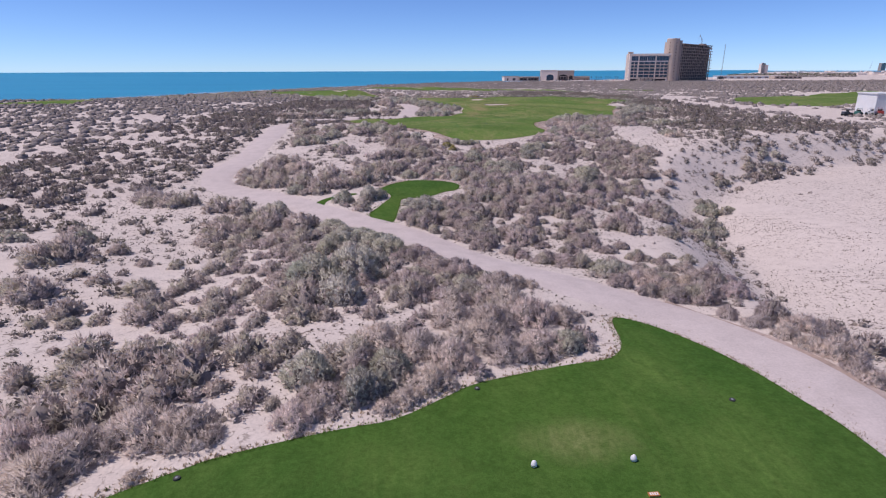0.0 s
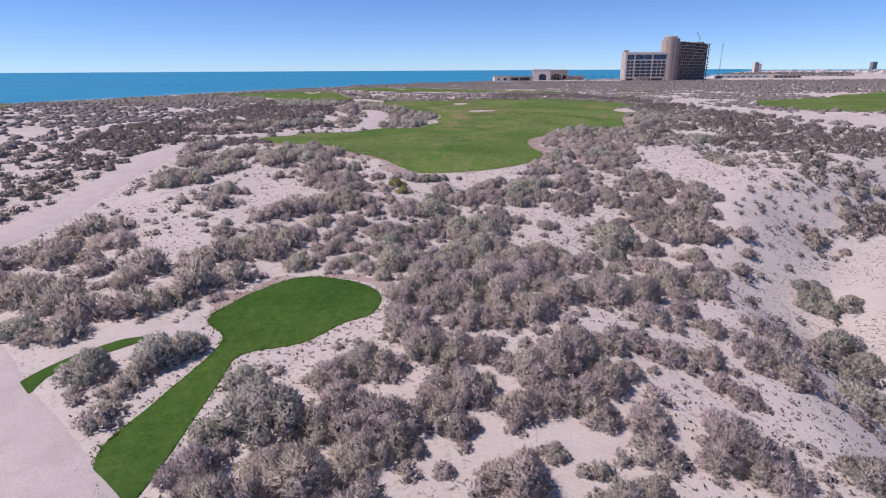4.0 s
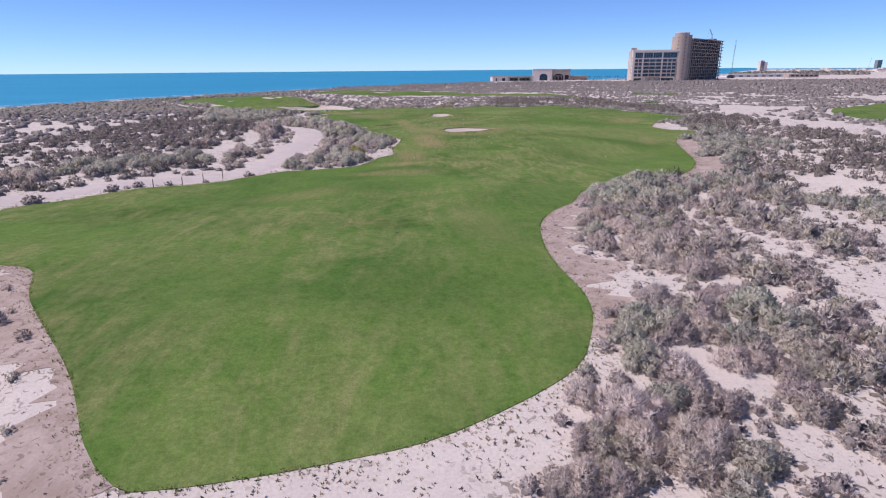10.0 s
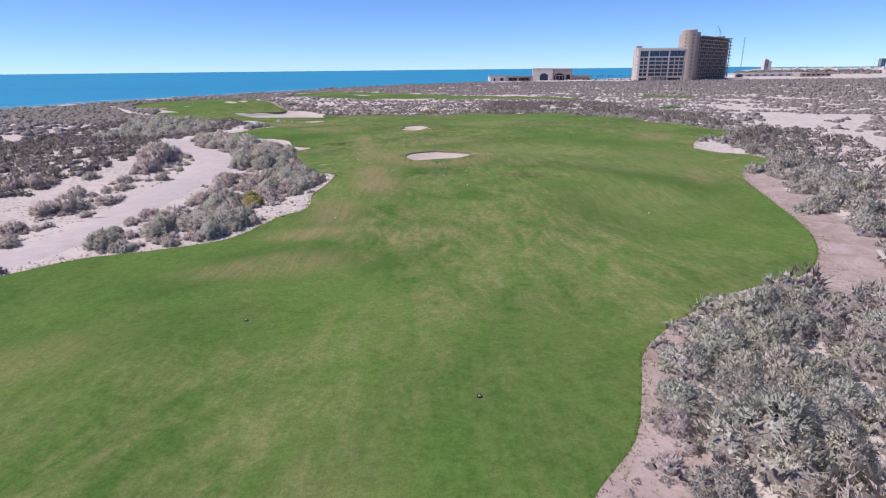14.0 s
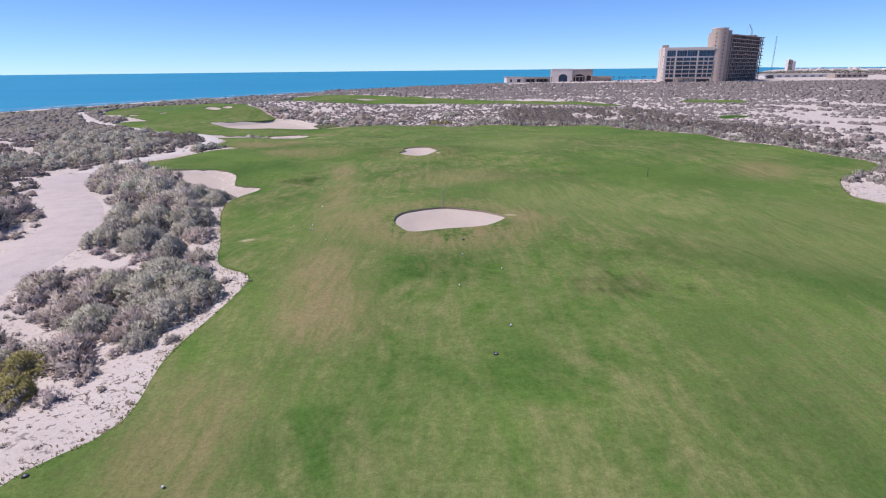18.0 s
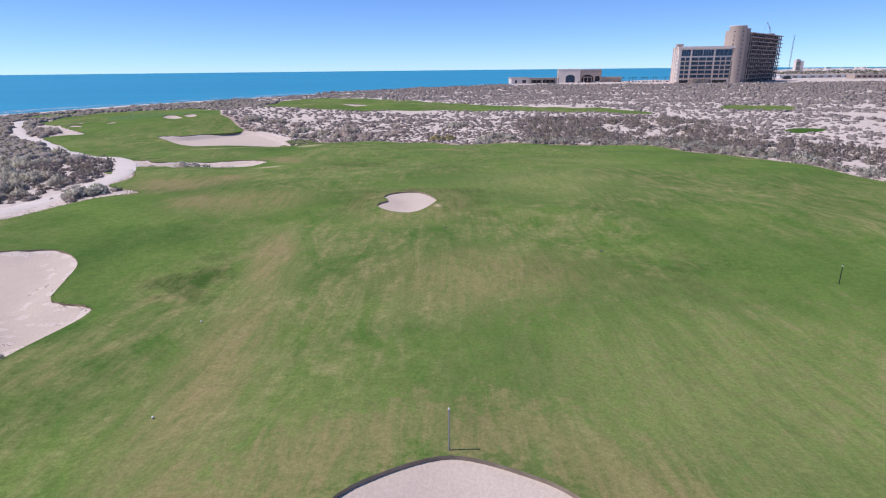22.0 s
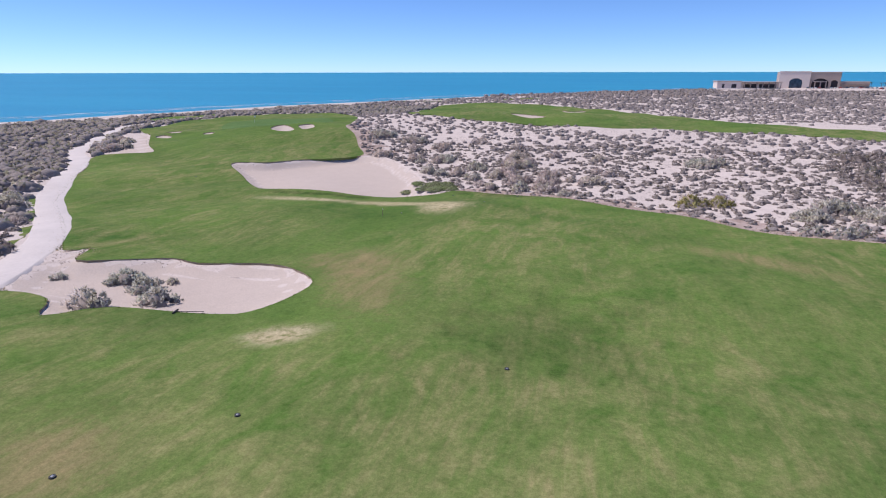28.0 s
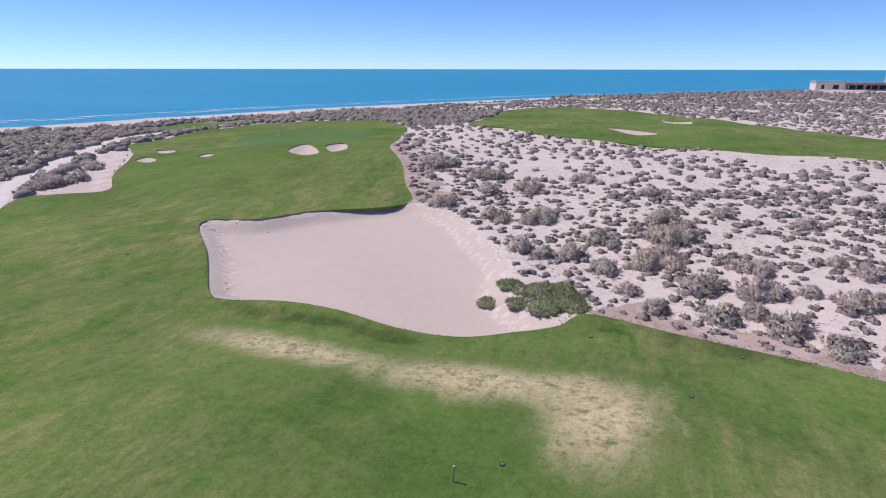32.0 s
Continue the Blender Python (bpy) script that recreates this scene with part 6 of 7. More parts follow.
middle = scatter(-240, 210, -20, 640, 2.6, 0.7, 2.1, 1.15, lambda X, Y: inner(X, Y) | (X > -125) & (X < 130) & (Y > 300) & (Y < 480) | (X < -118) & (Y > 300) & (Y < 500), 60)
outer = scatter(-200, 620, 380, 900, 4.0, 1.2, 3.0, 1.15, lambda X, Y: ((X < 210) & (Y < 640)) | (X > 0.85 * Y + 20) | (Y > 760) & (X > 90))
shoreward = scatter(-205, -30, 286, 500, 2.0, 0.9, 2.6, 2.2, lambda X, Y: off_plants(X, Y) | (X - Y * -0.98 > 262) & (X > -112) & (Y < 440) | (X > -44), 58)


def joined(name, places, protos, mat, label, flat=1.0):
    """Many shrubs as one mesh."""
    vs, fs, hs, ns, off = [], [], [], [], 0
    P = np.array([p[:3] for p in places])
    z = ground(P[:, 0], P[:, 1])
    for (x, y, r), zz in zip(P, z):
        V, F, H, N = protos[rng.integers(len(protos))]
        t = rng.uniform(0, 2 * math.pi)
        c, s = math.cos(t), math.sin(t)
        h = r * flat * rng.uniform(0.75, 1.15)
        vs.append(np.column_stack([(V[:, 0] * c - V[:, 1] * s) * r + x, (V[:, 0] * s + V[:, 1] * c) * r + y, V[:, 2] * h + zz - 0.04 * r]))
        ns.append(np.column_stack([N[:, 0] * c - N[:, 1] * s, N[:, 0] * s + N[:, 1] * c, N[:, 2]]))
        fs.append(F + off)
        hs.append(H + off)
        off += len(V)
    F, H = np.concatenate(fs), np.concatenate(hs)
    ob = new(name, tri_mesh(name, np.concatenate(vs), np.concatenate([F, H]), [mat, SHADED_WOOD], np.r_[np.zeros(len(F)), np.ones(len(H))], np.concatenate(ns)))
    return tagged(ob, label, "shrubs", kind="stuff")


P_FINE = [twig_mass(30 + s, 420, lobes=5, length=0.22, width=0.034) for s in range(8)]
P_MID = [twig_mass(50 + s, 170, lobes=6, length=0.24, width=0.07, puff=4) for s in range(8)]
P_SMALL = [twig_mass(70 + s, 120, lobes=4, length=0.3, width=0.06, puff=3, heart=0.5) for s in range(8)]
P_CUSHION = [twig_mass(110 + s, 70, tall=0.7, lobes=4, length=0.2, width=0.09, puff=3, heart=0.85, thin=0.2) for s in range(8)]
P_FAR = [twig_mass(90 + s, 14, tall=0.72, length=0.3, width=0.17, lobes=1 + 2 * (s % 3 == 0), puff=2, heart=0.85, thin=0.1) for s in range(9)]
joined("low_shrubs", sparse, P_SMALL, SHADED_SCRUB, "small grey desert shrubs scattered on bare sand")
joined("low_shrubs", infill, P_FINE, SHRUB, "small grey shrubs leaning on the larger ones")
joined("low_shrubs", tufts, P_SMALL, SHRUB, "little dry grey tufts between the larger shrubs")
joined("dune_shrubs", west_dunes, P_MID, SHADED_SCRUB, "grey-brown desert shrubs on the dunes beside the track")
joined("dune_shrubs", east_dunes, P_SMALL, SHADED_SCRUB, "grey-brown desert shrubs above the sandy basin")
joined("dune_shrubs", north_dunes, P_CUSHION, CUSHION, "low dark grey cushion shrubs on white sand", 0.8)
joined("dune_shrubs", fringe, P_MID, SAGE, "grey-green shrubs along the fairway edge")
joined("dune_shrubs", near_middle, P_FAR, SHADED_SCRUB, "low grey scrub with white sand showing between", 0.85)
joined("dune_shrubs", middle, P_FAR, SHADED_SCRUB, "grey-brown scrub covering the farther dunes", 0.85)
joined("shore_shrubs", shoreward, P_FAR, SHORE, "dense dark grey-green shrubs behind the beach", 0.85)
joined("dune_shrubs", outer, P_FAR, SHADED_SCRUB, "distant grey-brown scrub towards the hotel")

# Dry stubble on open sand.
TX, TY = rng.uniform(-40, 50, 52000), 4 + 180 * rng.beta(0.9, 1.6, 52000)
zone = np.sin(TX * 0.23 + 1.1 * np.sin(TY * 0.17)) * np.sin(TY * 0.19 + np.sin(TX * 0.13 + 1))
keep = (zone > -0.1) & free_of_course(TX, TY, 0.3)
TX, TY = TX[keep], TY[keep]
TZ, tv = ground(TX, TY), []
for x, y, z in zip(TX, TY, TZ):
    r = rng.uniform(0.05, 0.15)
    for k in range(2):
        t = rng.uniform(0, 6.28)
        c, s = math.cos(t), math.sin(t)
        tv += [(x - c * r * 0.5, y - s * r * 0.5, z - 0.02), (x + c * r * 0.5, y + s * r * 0.5, z - 0.02), (x + s * r * 0.9, y - c * r * 0.9, z + r * 0.7)]
tagged(new("dry_stubble", tri_mesh("dry_stubble", np.array(tv), np.arange(len(tv)).reshape(-1, 3), [CUSHION])), "short dry stubble on open sand", "stubble", kind="stuff")

def edge_tufts(name, outline, count, near, far, size, mat, label, select):
    """Tufts along the outside of an outline, thinning out away from it."""
    P = np.array(outline)
    D = np.roll(P, -1, 0) - P
    turn = np.sign((P[:, 0] * np.roll(P[:, 1], -1) - np.roll(P[:, 0], -1) * P[:, 1]).sum())
    ok = np.flatnonzero(select(P[:, 0], P[:, 1]))
    i = rng.choice(ok, count)
    out = np.column_stack([D[i, 1], -D[i, 0]]) / np.linalg.norm(D[i], axis=1)[:, None] * turn
    patchy = 0.35 + 1.3 * (0.5 + 0.5 * np.sin(P[i, 0] * 0.9 + 2 * np.sin(P[i, 1] * 0.6)))
    q = P[i] + D[i] * rng.random((count, 1)) + out * (near + rng.exponential(far, count) * patchy)[:, None]
    free = np.ones(count, bool)
    for poly, _ in BUNKERS.values():
        free &= ~within(poly, q[:, 0], q[:, 1])
    q = q[free]
    z = ground(q[:, 0], q[:, 1])
    r = size * rng.uniform(0.5, 1.3, len(q))
    vs = []
    for k in range(3):
        t = rng.uniform(0, 6.28, len(q))
        c, s_ = np.cos(t), np.sin(t)
        x, y = q[:, 0], q[:, 1]
        vs += [np.stack([np.column_stack([x - c * r * 0.3, y - s_ * r * 0.3, z - 0.02]), np.column_stack([x + c * r * 0.3, y + s_ * r * 0.3, z - 0.02]), np.column_stack([x + s_ * r * 0.8, y - c * r * 0.8, z + r * 0.8])], 1).reshape(-1, 3)]
    V = np.concatenate(vs)
    tagged(new(name, tri_mesh(name, V, np.arange(len(V)).reshape(-1, 3), [mat])), label, "grass", kind="stuff")


edge_tufts("dead_grass", FAIRWAY, 15000, 0.0, 0.8, 0.1, STRAW, "straw-coloured dead grass along the turf edge", lambda x, y: (y < 332) & (y > 100))
edge_tufts("grass_fringe", FAIRWAY, 9000, -0.1, 0.16, 0.1, GREENERY_LOW, "ragged green grass fringe of the fairway", lambda x, y: (y < 332) & (y > 100))
edge_tufts("grass_fringe", TEE, 2600, -0.1, 0.12, 0.08, GREENERY_LOW, "ragged green grass fringe of the tee", lambda x, y: y > 0)
edge_tufts("dead_grass", TEE, 1500, 0.0, 0.35, 0.11, STRAW, "straw-coloured dead grass round the tee", lambda x, y: y > 0)
edge_tufts("grass_fringe", TEE_TWO, 1200, -0.1, 0.16, 0.1, GREENERY_LOW, "ragged green grass fringe of the small tee", lambda x, y: y > 0)

# The larger shrubs, one by one.
KINDS = {  # material, label, forms, height, length and width of twigs, share of bare twigs
    "grey_shrub": (SHRUB, "rounded grey-brown desert shrub on pale sand", 10, 0.80, 0.15, 0.017, 0.6),
    "sage_shrub": (SAGE, "dense grey-green sage shrub on pale sand", 8, 0.86, 0.12, 0.020, 0.4),
    "dry_shrub": (DRY, "pale dry leafless shrub on sand", 6, 0.74, 0.17, 0.015, 0.75),
    "leafy_shrub": (LEAFY, "yellow-green leafy shrub among grey brush", 2, 0.78, 0.12, 0.022, 0.3),
    "green_shrub": (GREENERY, "fresh green shrub at the edge of the turf", 2, 0.7, 0.12, 0.022, 0.3),
}
TINTED = [(-21.6, 254.2, "sage_shrub"), (-20.2, 255.4, "sage_shrub"), (-90.5, 353.5, "sage_shrub"), (-84.5, 346.5, "sage_shrub"), (17.8, 324.5, "leafy_shrub"), (20.8, 324.7, "leafy_shrub"), (2.9, 100.8, "green_shrub")]
PLANTED = [(a, c, 1.9 if c > 240 else 1.1, k) for a, c, k in TINTED] + [p for p in PLANTED if all((a - p[0]) ** 2 + (c - p[1]) ** 2 > 0.5 for a, c, k in TINTED)]
stock, whole = {}, {}
for kind, (mat, label, count, tall, length, width, bare) in KINDS.items():
    for i in range(count):
        fine = i % 2
        V, F, H, N = whole[kind, i] = twig_mass(300 + len(stock), 3200 if fine else 1000, tall, length * (1 if fine else 1.3), width * (1.12 if fine else 1.85), 6 + i % 4, 8, thin=bare)
        n = len(V) - H.min()
        stock[kind, i] = tri_mesh(kind, V[:-n], F, [mat], None, N[:-n]), tri_mesh("stem", V[-n:], H - H.min(), [SHADED_WOOD])
spare = {k: [] for k in KINDS}
tally = dict.fromkeys(KINDS, 0)
PLANTED.sort(key=lambda p: abs(p[0] - 10) + 0.35 * max(0, p[1] - 150) - 12 * (p[2] > 0.9))
zs = ground(np.array([p[0] for p in PLANTED]), np.array([p[1] for p in PLANTED]))
for (x, y, r, kind), z in zip(PLANTED, zs):
    drift = math.sin(x * 0.16 + 1.2) * math.sin(y * 0.13 + 0.4) + rng.normal(0, 0.35)
    if not kind:
        kind = "sage_shrub" if y > 155 and y < 290 or x > 27 and y > 110 or drift < -0.5 else "dry_shrub" if drift > 0.85 else "grey_shrub"
    tally[kind] += 1
    if tally[kind] > 300:
        spare[kind].append((x, y, r))
        continue
    leaves, hearts = stock[kind, 2 * int(rng.integers(KINDS[kind][2] // 2)) + (r > 0.7 and y < 232 and abs(x - 8) < 34)]
    ob = tagged(new(kind, leaves), KINDS[kind][1], "shrub", "shrubs of the dunes")
    ob.matrix_basis = pose(x, y, z - 0.05 * r, 0, 0, rng.uniform(0, 360)) @ Matrix.Diagonal((r, r * rng.uniform(0.88, 1.1), r * rng.uniform(0.8, 1.15), 1))
    heart = new("stem", hearts)
    heart.parent = ob
for kind, places in spare.items():
    if places:
        joined("shrub_thicket", places, [whole[kind, i] for i in range(0, KINDS[kind][2], 2)], KINDS[kind][0], "thicket of " + ("grey-green" if kind == "sage_shrub" else "grey-brown") + " shrubs farther from the fairway", 1.0)


# ---- things: parts and helpers ----
def box(bm, x0, x1, y0, y1, z0, z1):
    v = [bm.verts.new((x, y, z)) for z in (z0, z1) for y in (y0, y1) for x in (x0, x1)]
    for f in ((0, 2, 3, 1), (4, 5, 7, 6), (0, 1, 5, 4), (2, 6, 7, 3), (0, 4, 6, 2), (1, 3, 7, 5)):
        bm.faces.new([v[i] for i in f])


def rod(bm, a, b, r0, r1=None, sides=8):
    """A tapered round bar from a to b."""
    a, b = Vector(a), Vector(b)
    q = (b - a).to_track_quat("Z", "Y")
    rings = [[bm.verts.new(p + q @ Vector((r * math.cos(2 * math.pi * k / sides), r * math.sin(2 * math.pi * k / sides), 0))) for k in range(sides)] for p, r in ((a, r0), (b, r0 if r1 is None else r1))]
    for k in range(sides):
        bm.faces.new((rings[0][k], rings[0][(k + 1) % sides], rings[1][(k + 1) % sides], rings[1][k]))
    bm.faces.new(rings[0][::-1])
    bm.faces.new(rings[1])


def dome(bm, x, y, z, r, h, sides=10, levels=3):
    prev = None
    for i in range(levels + 1):
        t = math.pi / 2 * i / levels
        if i == levels:
            top = bm.verts.new((x, y, z + h))
            for k in range(sides):
                bm.faces.new((prev[k], prev[(k + 1) % sides], top))
            break
        ring = [bm.verts.new((x + r * math.cos(t) * math.cos(2 * math.pi * k / sides), y + r * math.cos(t) * math.sin(2 * math.pi * k / sides), z + h * math.sin(t))) for k in range(sides)]
        if prev:
            for k in range(sides):
                bm.faces.new((prev[k], prev[(k + 1) % sides], ring[(k + 1) % sides], ring[k]))
        else:
            bm.faces.new(ring[::-1])
        prev = ring


def part(name, bm, mat, parent, label="", smooth_faces=False):
    me = bpy.data.meshes.new(name)
    bm.to_mesh(me)
    bm.free()
    me.materials.append(mat)
    if smooth_faces:
        me.polygons.foreach_set("use_smooth", [True] * len(me.polygons))
    ob = new(name, me)
    ob.parent = parent
    return tagged(ob, label) if label else ob


def again(ob, parent, loc):
    """A part once more, on the same mesh."""
    o = new(ob.name.split(".")[0], ob.data)
    o.parent, o.location = parent, loc
    return o


def made(name, fill, mat, parent, label="", smooth_faces=False):
    bm = bmesh.new()
    fill(bm)
    return part(name, bm, mat, parent, label, smooth_faces)


def thing(name, m, label, category, group=""):
    ob = new(name)
    ob.empty_display_size = 0.3
    ob.matrix_world = m
    return tagged(ob, label, category, group)


def level(x, y):
    return float(ground(x, y)[0])


STUCCO = plain("tan stucco", (0.47, 0.375, 0.315), 0.85, 0.07, 0.15)
# Pale stucco; its lightness also stands in for sun on wing and clubhouse.
PALE_SUNLIT_STUCCO = plain("pale sandstone stucco", (0.77, 0.665, 0.59), 0.85, 0.06, 0.15)
RAW = plain("raw concrete", (0.34, 0.285, 0.26), 0.9, 0.12, 0.2)
# Near-black for windows, and for shade painted into interiors and recesses.
SHADE_DARK = plain("dark unfinished interior", (0.055, 0.05, 0.055), 0.9, 0.3, 0.2)
WHITE = plain("white painted metal", (0.72, 0.72, 0.71), 0.5, 0.05, 0.8)
BLACK = plain("black rubber", (0.03, 0.03, 0.03), 0.7, 0.2, 3)
STEEL = plain("grey steel", (0.35, 0.36, 0.38), 0.5, 0.1, 1, 0.5, 0.6)
RED = plain("red paint", (0.40, 0.06, 0.05), 0.4, 0.08, 1)
DARK_PAINT = plain("dark car paint", (0.05, 0.055, 0.065), 0.3, 0.1, 1, 0.5)
SILVER = plain("silver car paint", (0.42, 0.43, 0.44), 0.35, 0.05, 1, 0.5)
TEAL = plain("green machine paint", (0.04, 0.16, 0.14), 0.45, 0.1, 1)
TIMBER = plain("weathered timber", (0.27, 0.20, 0.145), 0.85, 0.2, 6)
ORANGE = plain("orange sign plate", (0.55, 0.22, 0.08), 0.6, 0.08, 3)
m, n, l, b = material("blue window glass", 0.12, 0.5)
l.new(ramp(n, l, grain(n, l, place(n, l), 0.25, 2), [(0.35, (0.015, 0.035, 0.07)), (0.65, (0.04, 0.085, 0.14))]), b.inputs["Base Color"])
GLASS = m
PALM = shrub_material("palm fronds", [(0.3, (0.10, 0.14, 0.06)), (0.7, (0.16, 0.18, 0.09))])

# ---- hotel ----
BASE = -3.2


def along(a, c):
    d = Vector((c[0] - a[0], c[1] - a[1]))
    return pose(a[0], a[1], BASE, 0, 0, math.degrees(math.atan2(d.y, d.x))), d.length


def hotel_wing():
    """Finished wing: stucco block with a glazed top storey, five storeys of balconies and a porch."""
    m, w = along((257.5, 786), (310, 777))
    h = thing("hotel_wing", m, "tan stucco hotel wing with a glazed top storey", "hotel")
    # Pale wall colour replaces sunlight that barely grazes this front.
    made("wall", lambda bm: box(bm, 0, w, 0.9, 26, 0, 34.4), PALE_SUNLIT_STUCCO, h)
    made("parapet", lambda bm: (box(bm, -0.3, w + 0.3, -0.3, 0.6, 33.4, 35.4), box(bm, -0.3, 0.5, -0.3, 26.3, 33.4, 35.4)), PALE_SUNLIT_STUCCO, h, "pale parapet")
    made("stair_turret", lambda bm: box(bm, -0.6, 5.2, 8, 15, 34, 38), STUCCO, h)
    for z0, z1, x0, x1 in ((0, 34, -0.1, 2.2), (0, 34, w - 1.6, w), (0, 33.5, 11.4, 12.4), (0, 33.5, 33.2, 34.2)):
        made("pier", lambda bm: box(bm, x0, x1, 0.0, 0.95, z0, z1), PALE_SUNLIT_STUCCO, h)
    cols = [(2.8, 6.4), (7.2, 10.8), (12.8, 19.2), (19.8, 26.2), (26.8, 32.8), (34.6, 39.6), (40.4, 44.4), (45.2, 49.6)]
    for x0, x1 in ((2.8, 11.2), (12.8, 22.6), (23.2, 32.8), (34.6, 49.8)):
        win = made("window", lambda bm: box(bm, x0, x1, 0.75, 0.88, 26.4, 32.2), GLASS, h, "tall blue glass pane")
        made("mullion", lambda bm: [box(bm, x0 + (x1 - x0) * k / 4 - 0.09, x0 + (x1 - x0) * k / 4 + 0.09, 0.6, 0.74, 26.4, 32.2) for k in range(5)], STEEL, win)
    for k in range(5):
        z = 5.4 + 4.1 * k
        for x0, x1 in cols:
            win = made("window", lambda bm: box(bm, x0, x1, 0.78, 0.89, z, z + 3.1), GLASS, h)
            made("balcony", lambda bm: (box(bm, x0 - 0.2, x1 + 0.2, -0.3, 0.77, z - 0.5, z - 0.15), box(bm, x0 - 0.2, x1 + 0.2, -0.3, -0.22, z - 0.15, z + 0.3)), STUCCO, win, "stucco balcony")
    made("porch", lambda bm: (box(bm, 14, 30, -9, 0.8, 4.2, 5.0), [box(bm, x, x + 0.8, -8.6, -7.8, 0, 4.2) for x in (14.4, 19.4, 24.4, 29)]), RAW, h, "shaded entrance porch")
    # Dark panels on the wall, painted as the shade of openings.
    for x0, x1 in ((3, 13), (31, 48)):
        made("window", lambda bm: box(bm, x0, x1, 0.7, 0.88, 0.4, 3.4), SHADE_DARK, h, "dark panel coloured as a shaded ground-floor opening")
    for y0, z0, z1 in ((3, 4, 29), (9, 4, 31), (18, 4, 29)):
        for k in range(6):
            zz = z0 + k * 4.2
            made("window", lambda bm: box(bm, -0.06, 0.05, y0, y0 + 2.0, zz, zz + 2.0), GLASS, h)
    for y0 in (7.6, 15.2, 24.6):
        made("pier", lambda bm: box(bm, -0.8, -0.05, y0, y0 + 1.2, 0, 35.4), PALE_SUNLIT_STUCCO, h)


def hotel_tower():
    t = thing("hotel_tower", pose(312.6, 784, BASE), "rounded tan stair tower of the hotel", "tower")

    def shaft(bm):
        ring = [(8 * math.cos(a), 8 * math.sin(a)) for a in [math.pi * (0.86 + 0.98 * k / 14) for k in range(15)]] + [(8.2, 6), (3, 9)]
        lo = [bm.verts.new((x, y, 0)) for x, y in ring]
        hi = [bm.verts.new((x, y, 53.5)) for x, y in ring]
        for k in range(len(ring)):
            j = (k + 1) % len(ring)
            bm.faces.new((lo[k], lo[j], hi[j], hi[k]))
        bm.faces.new(hi)
    made("shaft", shaft, STUCCO, t)
    made("coping", lambda bm: rod(bm, (0, 0, 53.2), (0, 0, 54.0), 8.2, 8.2, 24), PALE_SUNLIT_STUCCO, t)
    made("rear_core", lambda bm: box(bm, -5.5, 6, 5, 14, 0, 50), STUCCO, t)
    made("side_core", lambda bm: box(bm, 6, 11, -3, 8, 0, 51.5), RAW, t)
    for k in range(12):
        for a in (222, 282):
            c, s = math.cos(radians(a)), math.sin(radians(a))
            z = 4.5 + 4.0 * k
            made("window", lambda bm: rod(bm, (7.6 * c, 7.6 * s, z), (8.06 * c, 8.06 * s, z), 0.75, 0.75, 4), SHADE_DARK, t)


def hotel_frame():
    """Unfinished wing: concrete floors and columns in the shade."""
    m, w = along((325, 779), (400, 858))
    h = thing("unfinished_hotel", m, "unfinished concrete hotel wing with open floors", "hotel")
    # Solid block, its dark colour painting concrete in shadow behind the floors.
    made("core", lambda bm: box(bm, 1, w - 2, 3.4, 21, 0, 46.5), SHADE_DARK, h, "solid core coloured dark as the shade inside")
    for k in range(13):
        z = 3.9 * k + 0.2
        out = 3.4 if k > 1 else 0
        made("floor_slab", lambda bm: box(bm, 0, w + out * (0.6 + 0.4 * math.sin(k * 2.1)), -0.4, 22, z, z + 0.8), RAW, h)
    for k in range(17):
        x = (w - 1) * k / 16
        made("column", lambda bm: box(bm, x, x + 0.9, 0.8, 1.6, 0, 47), RAW, h)
    for k, z in itertools.product(range(0, 16, 1), range(12)):
        if (k * 7 + z * 5) % 4 == 0:
            x = (w - 1) * k / 16
            made("infill_panel", lambda bm: box(bm, x + 1, x + (w - 1) / 16 - 0.1, 1.7, 1.95, 3.9 * z + 0.8, 3.9 * z + 2.6), RAW, h)
    made("roof_hut", lambda bm: box(bm, w - 12, w - 2, 8, 16, 47.3, 50.5), RAW, h)


def lattice(bm, a, b, wide, bays):
    a, b = Vector(a), Vector(b)
    ax = (b - a).normalized()
    s = ax.orthogonal().normalized() * wide / 2
    u = ax.cross(s)
    corners = [s + u, s - u, -s - u, -s + u]
    for c in corners:
        rod(bm, a + c, b + c, 0.09, 0.09, 4)
    for k in range(bays):
        p, q = a + (b - a) * k / bays, a + (b - a) * (k + 1) / bays
        for i in range(4):
            rod(bm, p + corners[i], q + corners[(i + 1) % 4], 0.05, 0.05, 3)


